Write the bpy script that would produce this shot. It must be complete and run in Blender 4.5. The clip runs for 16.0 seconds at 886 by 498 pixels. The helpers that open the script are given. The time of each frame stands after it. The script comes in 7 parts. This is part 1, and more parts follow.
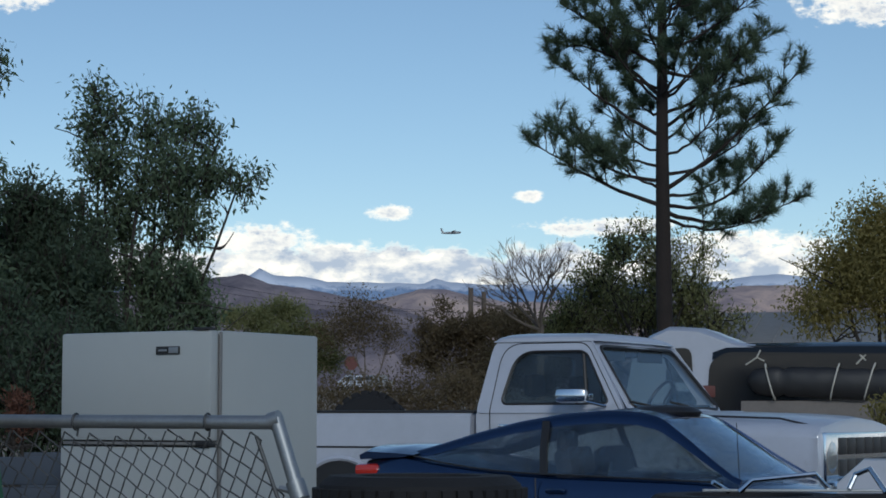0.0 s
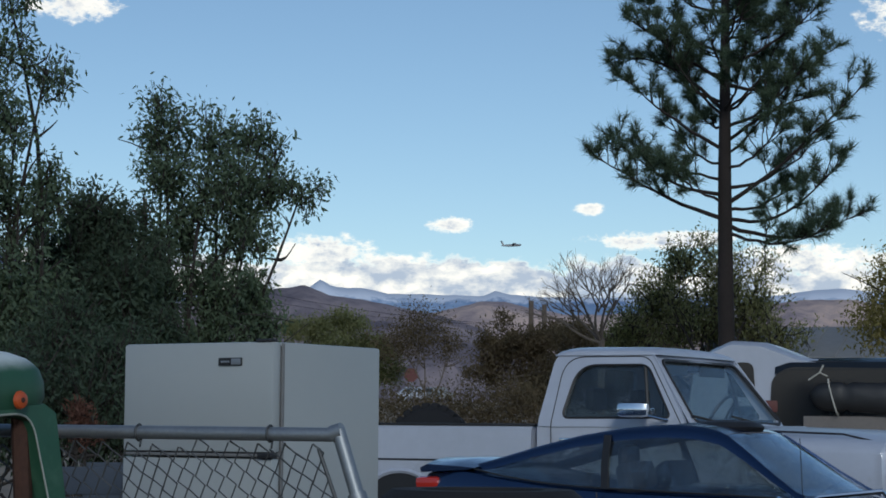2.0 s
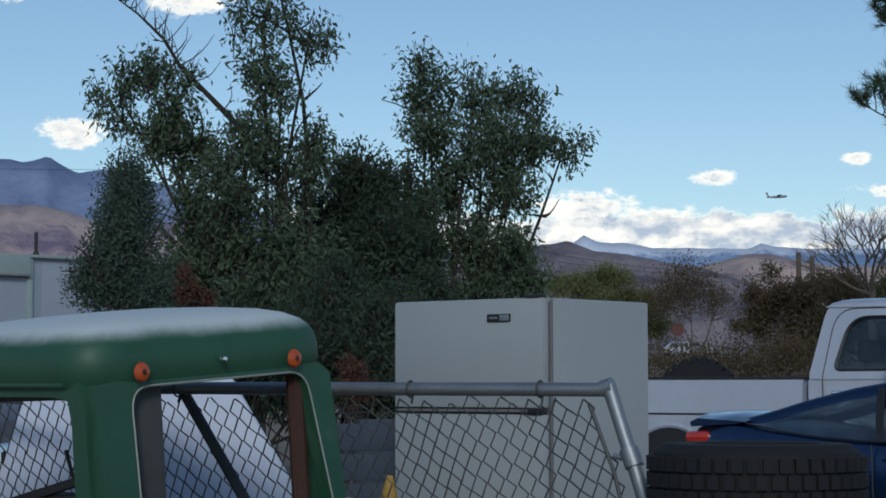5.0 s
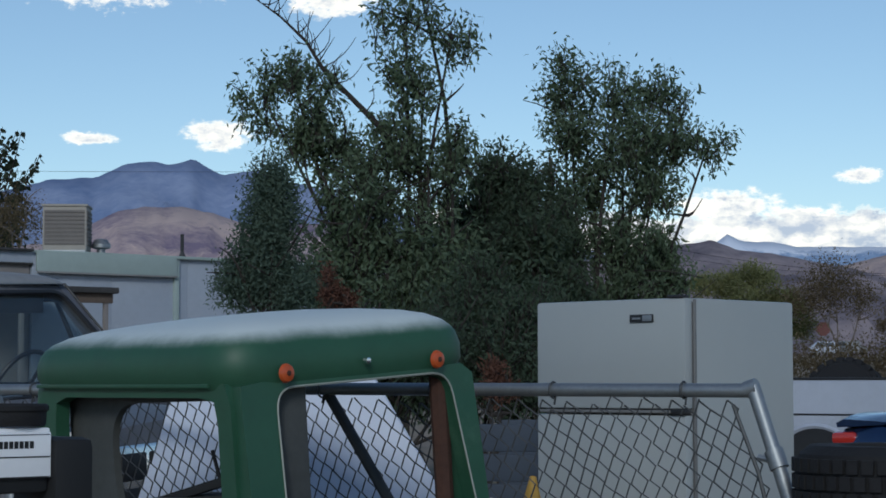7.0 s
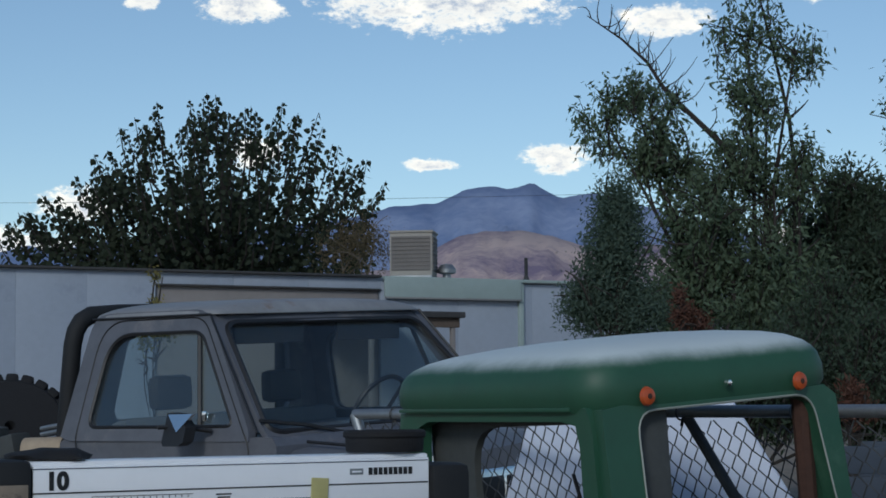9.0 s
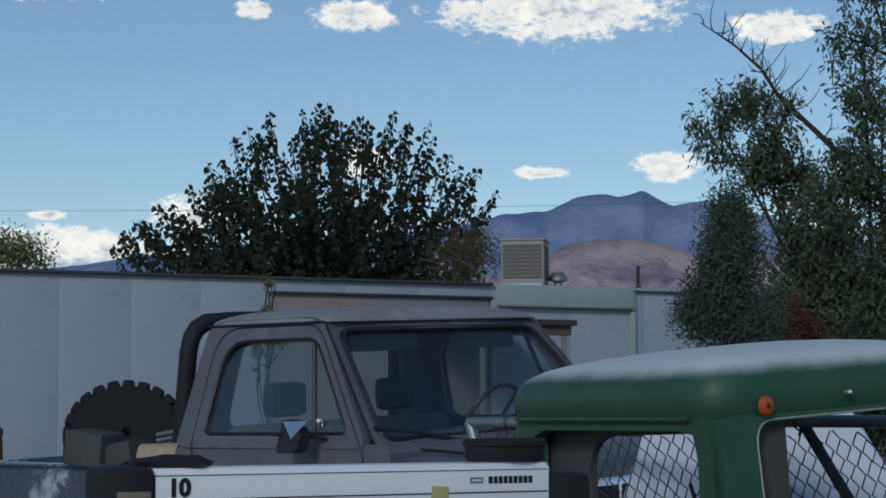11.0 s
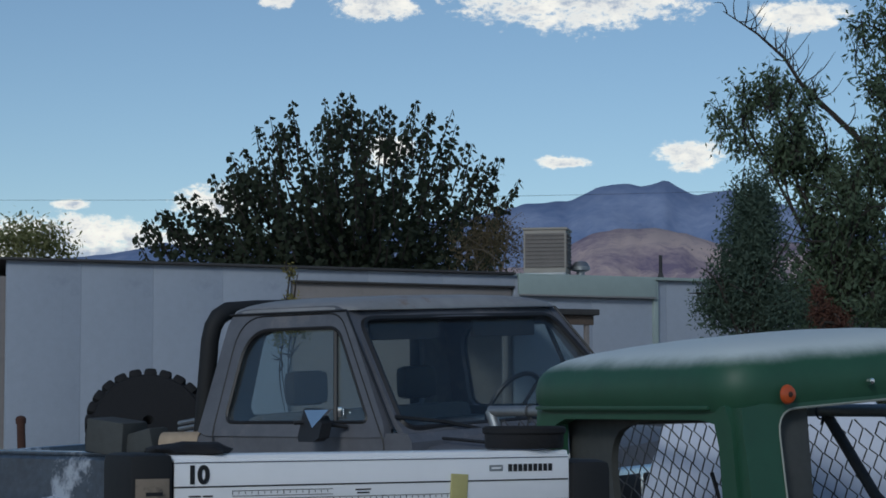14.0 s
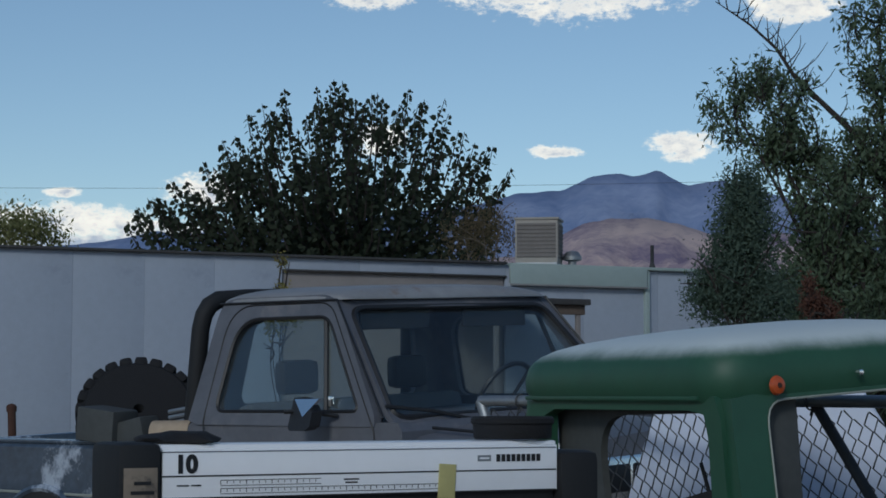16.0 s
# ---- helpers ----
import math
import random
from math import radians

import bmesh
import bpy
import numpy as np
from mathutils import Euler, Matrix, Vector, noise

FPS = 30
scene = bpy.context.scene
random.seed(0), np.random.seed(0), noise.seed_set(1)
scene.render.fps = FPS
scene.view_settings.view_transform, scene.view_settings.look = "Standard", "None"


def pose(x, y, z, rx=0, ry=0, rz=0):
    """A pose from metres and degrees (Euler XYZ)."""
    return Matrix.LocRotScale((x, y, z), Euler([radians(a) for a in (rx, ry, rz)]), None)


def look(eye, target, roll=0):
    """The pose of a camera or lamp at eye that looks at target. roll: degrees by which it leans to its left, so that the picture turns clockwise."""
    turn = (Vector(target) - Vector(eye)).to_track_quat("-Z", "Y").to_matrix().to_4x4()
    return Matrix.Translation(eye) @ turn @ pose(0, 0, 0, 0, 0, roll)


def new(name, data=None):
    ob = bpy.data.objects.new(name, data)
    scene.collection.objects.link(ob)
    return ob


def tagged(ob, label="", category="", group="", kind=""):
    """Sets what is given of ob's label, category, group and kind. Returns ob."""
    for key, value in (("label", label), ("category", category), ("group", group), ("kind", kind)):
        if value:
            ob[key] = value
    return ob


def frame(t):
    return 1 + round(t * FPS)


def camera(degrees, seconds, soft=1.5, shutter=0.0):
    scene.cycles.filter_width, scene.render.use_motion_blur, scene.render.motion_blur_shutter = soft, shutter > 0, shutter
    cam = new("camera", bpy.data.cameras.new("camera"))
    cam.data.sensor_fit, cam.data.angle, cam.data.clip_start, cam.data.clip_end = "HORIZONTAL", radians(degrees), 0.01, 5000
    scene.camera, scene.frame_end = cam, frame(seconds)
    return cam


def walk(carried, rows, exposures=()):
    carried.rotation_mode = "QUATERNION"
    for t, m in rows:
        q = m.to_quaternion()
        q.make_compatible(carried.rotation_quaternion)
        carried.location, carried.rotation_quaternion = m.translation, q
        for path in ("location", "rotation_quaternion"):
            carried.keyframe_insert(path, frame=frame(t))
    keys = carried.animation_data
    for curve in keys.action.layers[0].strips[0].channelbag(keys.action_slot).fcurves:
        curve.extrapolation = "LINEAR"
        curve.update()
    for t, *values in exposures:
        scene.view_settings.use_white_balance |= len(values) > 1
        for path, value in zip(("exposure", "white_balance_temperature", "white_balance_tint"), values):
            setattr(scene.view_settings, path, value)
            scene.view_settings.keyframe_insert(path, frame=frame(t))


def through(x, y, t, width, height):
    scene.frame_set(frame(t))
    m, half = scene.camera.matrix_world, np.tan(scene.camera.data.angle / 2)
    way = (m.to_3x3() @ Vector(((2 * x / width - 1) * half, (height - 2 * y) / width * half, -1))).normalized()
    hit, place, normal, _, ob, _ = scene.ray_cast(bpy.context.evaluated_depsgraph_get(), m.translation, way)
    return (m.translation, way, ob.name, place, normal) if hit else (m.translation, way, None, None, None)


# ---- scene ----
# ---------------------------------------------------------------- camera
cam = camera(24.44, 16.0, soft=1.7)
walk(cam, [
    (0.0, look((-0.0000, 0.0000, 1.3000), (-0.0000, 9.9662, 2.1212), 0.024)),
    (0.5, look((-0.0056, -0.0025, 1.3065), (-0.0862, 9.9548, 2.2263), 0.423)),
    (1.0, look((-0.0063, 0.0055, 1.3096), (-0.1642, 9.9553, 2.2975), 0.556)),
    (1.5, look((-0.0071, 0.0118, 1.3061), (-0.2036, 9.9674, 2.2273), 0.521)),
    (2.0, look((-0.0116, 0.0215, 1.3037), (-0.3062, 9.9783, 2.1834), 0.479)),
    (2.5, look((-0.0144, 0.0318, 1.3050), (-0.4416, 9.9860, 2.1601), 0.464)),
    (3.0, look((-0.0179, 0.0395, 1.3037), (-0.5460, 9.9916, 2.1265), 0.325)),
    (3.5, look((-0.0209, 0.0423, 1.3037), (-0.7035, 9.9874, 2.0979), 0.339)),
    (4.0, look((-0.0217, 0.0409, 1.3035), (-0.9653, 9.9670, 2.0670), 0.171)),
    (4.5, look((-0.0253, 0.0434, 1.3008), (-1.2929, 9.9380, 2.0004), -0.080)),
    (4.7, look((-0.0269, 0.0465, 1.3011), (-1.4223, 9.9257, 1.9752), -0.097)),
    (6.8, look((-0.0242, 0.0377, 1.3065), (-2.2455, 9.7653, 1.9691), -0.023)),
    (7.0, look((-0.0243, 0.0370, 1.3048), (-2.2804, 9.7567, 1.9661), -0.075)),
    (7.5, look((-0.0359, 0.0283, 1.3022), (-2.6439, 9.6597, 1.9619), -0.450)),
    (8.0, look((-0.0606, 0.0302, 1.3064), (-3.2043, 9.4987, 1.9880), -0.547)),
    (8.5, look((-0.0715, 0.0303, 1.3082), (-3.5882, 9.3627, 2.0429), -0.528)),
    (9.0, look((-0.0847, 0.0319, 1.3100), (-3.9131, 9.2374, 2.0854), -0.499)),
    (9.5, look((-0.0965, 0.0295, 1.3124), (-4.2386, 9.0963, 2.1102), -0.353)),
    (10.0, look((-0.1024, 0.0334, 1.3119), (-4.3930, 9.0311, 2.1069), -0.170)),
    (12.5, look((-0.1101, 0.0419, 1.3109), (-4.4565, 9.0077, 2.1616), -0.227)),
    (13.0, look((-0.1103, 0.0451, 1.3097), (-4.5085, 8.9852, 2.1643), -0.184)),
    (13.5, look((-0.1086, 0.0475, 1.3076), (-4.5342, 8.9779, 2.1206), -0.137)),
    (14.0, look((-0.1091, 0.0540, 1.3076), (-4.5291, 8.9913, 2.0739), -0.131)),
    (14.5, look((-0.1023, 0.0516, 1.3089), (-4.5194, 8.9891, 2.0901), -0.155)),
    (15.0, look((-0.1013, 0.0484, 1.3126), (-4.5169, 8.9833, 2.1304), 0.014)),
    (15.5, look((-0.1000, 0.0510, 1.3102), (-4.4879, 9.0025, 2.0956), 0.037)),
    (16.0, look((-0.1025, 0.0531, 1.3093), (-4.4893, 9.0112, 2.0232), 0.059)),
], exposures=[(0.0, 0.06, 6200, 5), (4.7, 0.06, 6200, 5), (7.0, 0.15, 6200, 5), (8.6, 0.14, 6200, 5), (9.6, -0.05, 6200, 5), (13.5, -0.12, 6150, 5), (16.0, -0.15, 6150, 5)])

# ---------------------------------------------------------------- world and sun
SUN_EL, SUN_AZ = 27.0, 172.0      # degrees: height, and azimuth clockwise from +y
world = bpy.data.worlds.new("sky")
scene.world = world
world.use_nodes = True


class Nodes:
    """Small helper to write node trees."""

    def __init__(self, tree, clear=True):
        self.tree = tree
        if clear:
            tree.nodes.clear()

    def add(self, kind, **values):
        node = self.tree.nodes.new(kind)
        if "_operation" in values:
            node.operation = values.pop("_operation")
        if "_clamp" in values:
            node.use_clamp = values.pop("_clamp")
        if "_smooth" in values:
            node.interpolation_type = "SMOOTHSTEP"
            values.pop("_smooth")
        for key, value in values.items():
            k = int(key[1:]) if key[0] == "i" and key[1:].isdigit() else key.replace("__", " ")
            self.put(node, k, value)
        return node

    def put(self, node, key, value):
        if isinstance(value, bpy.types.NodeSocket):
            self.tree.links.new(value, node.inputs[key])
        else:
            node.inputs[key].default_value = value

    def math(self, op, a, b=0.0, c=0.0, clamp=False):
        return self.add("ShaderNodeMath", _operation=op, _clamp=clamp, i0=a, i1=b, i2=c).outputs[0]

    def vmath(self, op, a, b=(0, 0, 0)):
        return self.add("ShaderNodeVectorMath", _operation=op, i0=a, i1=b).outputs[0]

    def mix(self, fac, a, b, blend="MIX"):
        node = self.add("ShaderNodeMix")
        node.data_type, node.blend_type = "RGBA", blend
        self.put(node, 0, fac), self.put(node, 6, a), self.put(node, 7, b)
        return node.outputs[2]

    def noise(self, vec, scale, detail=4.0, rough=0.55):
        return self.add("ShaderNodeTexNoise", Vector=vec, Scale=scale, Detail=detail, Roughness=rough).outputs[0]

    def ramp(self, fac, stops):
        node = self.add("ShaderNodeValToRGB", Fac=fac)
        els = node.color_ramp.elements
        while len(els) < len(stops):
            els.new(0.5)
        for el, (pos, col) in zip(els, stops):
            el.position = pos
            el.color = (*col, 1) if len(col) == 3 else col
        return node.outputs[0]


def build_sky():
    n = Nodes(world.node_tree)
    sky = n.add("ShaderNodeTexSky")
    sky.sky_type, sky.sun_disc = "NISHITA", False
    sky.sun_elevation, sky.sun_rotation = radians(SUN_EL), radians(SUN_AZ)
    sky.air_density, sky.dust_density, sky.ozone_density, sky.altitude = 1.0, 0.7, 1.6, 1300
    vec = n.add("ShaderNodeTexCoord").outputs["Generated"]
    sep = n.add("ShaderNodeSeparateXYZ", Vector=vec)
    x, y, z = sep.outputs
    az = n.math("MULTIPLY", n.math("ARCTAN2", x, y), 57.2958)
    el = n.math("MULTIPLY", n.math("ARCSINE", z), 57.2958)
    flat = n.add("ShaderNodeCombineXYZ", X=az, Y=n.math("MULTIPLY", el, 1.7), Z=0.0).outputs[0]
    big = n.noise(flat, 0.5, 7.0, 0.62)
    fine = n.noise(n.vmath("ADD", flat, (31, 7, 0)), 1.5, 7.0, 0.65)
    small = n.noise(n.vmath("ADD", flat, (11, 3, 0)), 4.2, 6.0, 0.65)
    wob = n.math("ADD", n.math("MULTIPLY", n.math("SUBTRACT", fine, 0.5), 2.7), n.math("MULTIPLY", n.math("SUBTRACT", small, 0.5), 0.9))
    dens = None
    # separate fair-weather clouds: azimuth, elevation, half width, half height
    puffs = [(-1.45, 5.72, 0.75, 0.26), (2.35, 6.16, 0.5, 0.18), (-22.95, 6.82, 0.85, 0.2), (-19.35, 6.95, 1.05, 0.5),
             (-36.6, 5.58, 0.6, 0.16), (-27.9, 7.15, 0.9, 0.45), (-32.7, 5.7, 1.3, 0.5), (11.9, 11.4, 2.0, 0.75),
             (-22.4, 11.35, 3.8, 0.95), (-16.2, 10.7, 1.5, 0.5), (-28.2, 11.2, 1.3, 0.5), (-31.0, 11.35, 0.6, 0.3),
             (-37.0, 12.1, 3.2, 0.7), (-12.2, 11.6, 1.4, 0.5), (4.5, 5.3, 2.2, 0.3), (-5.0, 4.85, 1.7, 0.6), (-2.6, 4.5, 1.6, 0.45), (-36.6, 4.75, 3.2, 0.6), (8.5, 4.7, 3.0, 0.5), (20.0, 10.0, 4.0, 1.0),
             (-52.0, 9.0, 5.0, 1.0), (35.0, 14.0, 6.0, 1.5)]
    for a, e, w, h in puffs:
        da = n.math("DIVIDE", n.math("SUBTRACT", az, a), w)
        de = n.math("DIVIDE", n.math("SUBTRACT", el, e), h)
        rr = n.math("ADD", n.math("MULTIPLY", da, da), n.math("MULTIPLY", de, de))
        d = n.math("SUBTRACT", 0.85, n.math("MULTIPLY", rr, 0.8))
        dens = d if dens is None else n.math("MAXIMUM", dens, d)
    dens = n.math("ADD", n.math("MAXIMUM", dens, -3.0), wob)
    puff = n.add("ShaderNodeMapRange", Value=dens, i1=0.0, i2=0.72, _smooth=True).outputs[0]
    # long bank of cloud low over the hills
    top = n.math("ADD", 4.75, n.math("MULTIPLY", n.math("SUBTRACT", big, 0.5), 2.2))
    top = n.math("ADD", top, n.math("MULTIPLY", n.math("SUBTRACT", fine, 0.5), 0.7))
    bank = n.add("ShaderNodeMapRange", Value=n.math("SUBTRACT", top, el), i1=-0.08, i2=0.22, _smooth=True).outputs[0]
    cover = n.math("MAXIMUM", puff, bank)
    # bright tops and blue-grey bellies
    low = n.noise(n.vmath("ADD", flat, (3.0, 0.55, 0)), 0.6, 5.0, 0.6)
    shade = n.add("ShaderNodeMapRange", Value=low, i1=0.4, i2=0.57).outputs[0]
    inside = n.math("MULTIPLY", shade, n.add("ShaderNodeMapRange", Value=n.math("MAXIMUM", dens, n.math("MULTIPLY", bank, 1.2)), i1=0.45, i2=1.15).outputs[0])
    cloud = n.mix(inside, (11.4, 10.5, 9.4, 1), (4.6, 5.1, 6.2, 1))
    out = n.mix(n.math("MULTIPLY", cover, 0.94), n.mix(1.0, sky.outputs[0], (0.84, 0.86, 0.87, 1), "MULTIPLY"), cloud)
    bg = n.add("ShaderNodeBackground", Color=out, Strength=0.1)
    n.add("ShaderNodeOutputWorld", Surface=bg.outputs[0])


build_sky()
sun = new("sun", bpy.data.lights.new("sun", "SUN"))
sun.data.energy, sun.data.angle, sun.data.color = 1.0, radians(12), (1.0, 0.97, 0.92)
sun.matrix_world = look((0, 0, 60), (-math.sin(radians(SUN_AZ)) * 60, -math.cos(radians(SUN_AZ)) * 60, 60 - 60 * math.tan(radians(SUN_EL))))


# ---------------------------------------------------------------- materials
def material(name, base, rough=0.6, metal=0.0, spread=0.25, scale=6.0, bump=0.15, second=None, patch=None, coat=0.0, pieces=False):
    """Principled surface: grain and stains at two scales, a second colour in patches, and relief."""
    m = bpy.data.materials.new(name)
    m.use_nodes = True
    n = Nodes(m.node_tree)
    vec = n.add("ShaderNodeTexCoord").outputs["Object"]
    large = n.noise(vec, scale * 0.22, 5.0, 0.6)
    small = n.noise(vec, scale * 3.1, 6.0, 0.65)
    v = n.math("ADD", n.math("MULTIPLY", large, 0.6), n.math("MULTIPLY", small, 0.4))
    lo = tuple(c * (1 - spread) for c in base)
    hi = tuple(min(1, c * (1 + spread)) for c in base)
    col = n.ramp(v, [(0.3, lo), (0.7, hi)])
    if second:
        lim = patch or 0.56
        mask = n.add("ShaderNodeMapRange", Value=n.noise(n.vmath("ADD", vec, (5, 9, 2)), scale * 0.45, 8.0, 0.68), i1=lim, i2=lim + 0.08).outputs[0]
        col = n.mix(mask, col, (*second, 1))
    if pieces:
        rnd = n.add("ShaderNodeObjectInfo").outputs["Random"]
        col = n.mix(1.0, col, n.ramp(rnd, [(0.0, (0.99, 0.99, 0.99)), (1.0, (1, 1, 1))]), "MULTIPLY")
    rg = n.math("ADD", rough - 0.12, n.math("MULTIPLY", v, 0.24), clamp=True)
    p = n.add("ShaderNodeBsdfPrincipled", Base__Color=col, Roughness=rg, Metallic=metal, Coat__Weight=coat)
    p.inputs["Coat Roughness"].default_value = 0.12
    if bump:
        b = n.add("ShaderNodeBump", Strength=bump, Distance=0.01, Height=small)
        n.put(p, "Normal", b.outputs[0])
    n.add("ShaderNodeOutputMaterial", Surface=p.outputs[0])
    return m


def glass_material(name, tint, gloss=0.04, sheen=0.07, dusty=0.06, edge=0.85):
    m = bpy.data.materials.new(name)
    m.use_nodes = True
    n = Nodes(m.node_tree)
    vec = n.add("ShaderNodeTexCoord").outputs["Object"]
    dirt = n.noise(vec, 4.0, 6.0, 0.65)
    bump = n.add("ShaderNodeBump", Strength=0.05, Distance=0.02, Height=n.noise(vec, 1.5, 2.0))
    clear = n.add("ShaderNodeBsdfTransparent", Color=(*tint, 1))
    dust = n.add("ShaderNodeBsdfDiffuse", Color=(0.3, 0.31, 0.31, 1))
    film = n.add("ShaderNodeMixShader", i0=n.math("MULTIPLY", n.math("MULTIPLY", dirt, dirt), dusty), i1=clear.outputs[0], i2=dust.outputs[0])
    mirror = n.add("ShaderNodeBsdfGlossy", Color=(0.9, 0.95, 1, 1), Roughness=gloss, Normal=bump.outputs[0])
    facing = n.add("ShaderNodeLayerWeight", Blend=0.5).outputs["Facing"]
    fres = n.math("ADD", sheen, n.math("MULTIPLY", n.math("POWER", facing, 4.0), edge), clamp=True)
    mixed = n.add("ShaderNodeMixShader", i0=fres, i1=film.outputs[0], i2=mirror.outputs[0])
    n.add("ShaderNodeOutputMaterial", Surface=mixed.outputs[0])
    return m


def leaf_material(name, dark, light, through=0.45):
    """Leaves: each one its own shade, with light coming through."""
    m = bpy.data.materials.new(name)
    m.use_nodes = True
    n = Nodes(m.node_tree)
    rnd = n.add("ShaderNodeNewGeometry").outputs["Random Per Island"]
    vec = n.add("ShaderNodeTexCoord").outputs["Object"]
    big = n.noise(vec, 0.8, 3.0)
    f = n.math("ADD", n.math("MULTIPLY", rnd, 0.22), n.math("MULTIPLY", big, 0.78))
    col = n.ramp(f, [(0.2, dark), (0.8, light)])
    p = n.add("ShaderNodeBsdfPrincipled", Base__Color=col, Roughness=0.75, Specular__IOR__Level=0.12)
    t = n.add("ShaderNodeBsdfTranslucent", Color=n.mix(1.0, col, (1.0, 1.05, 0.6, 1), "MULTIPLY"))
    s = n.add("ShaderNodeMixShader", i0=through, i1=p.outputs[0], i2=t.outputs[0])
    n.add("ShaderNodeOutputMaterial", Surface=s.outputs[0])
    return m


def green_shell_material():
    """Green fibreglass: chalked crown, paled further to carry the sky's sheen."""
    m = material("chalk_and_sheen_green", (0.027, 0.094, 0.054), 0.52, spread=0.2, scale=3.5, bump=0.06, second=(0.052, 0.128, 0.08), patch=0.62)
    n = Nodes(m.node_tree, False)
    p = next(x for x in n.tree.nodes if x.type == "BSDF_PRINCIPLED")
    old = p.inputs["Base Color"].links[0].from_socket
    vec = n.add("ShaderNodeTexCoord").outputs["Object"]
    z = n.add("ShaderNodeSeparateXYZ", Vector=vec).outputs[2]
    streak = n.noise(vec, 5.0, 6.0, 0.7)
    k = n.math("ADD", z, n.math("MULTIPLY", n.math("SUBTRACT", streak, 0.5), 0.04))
    # height mask: chalk film and painted sky sheen share one pale colour
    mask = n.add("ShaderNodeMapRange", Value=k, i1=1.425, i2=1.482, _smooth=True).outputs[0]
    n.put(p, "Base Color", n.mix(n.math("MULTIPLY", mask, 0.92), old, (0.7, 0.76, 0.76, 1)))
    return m


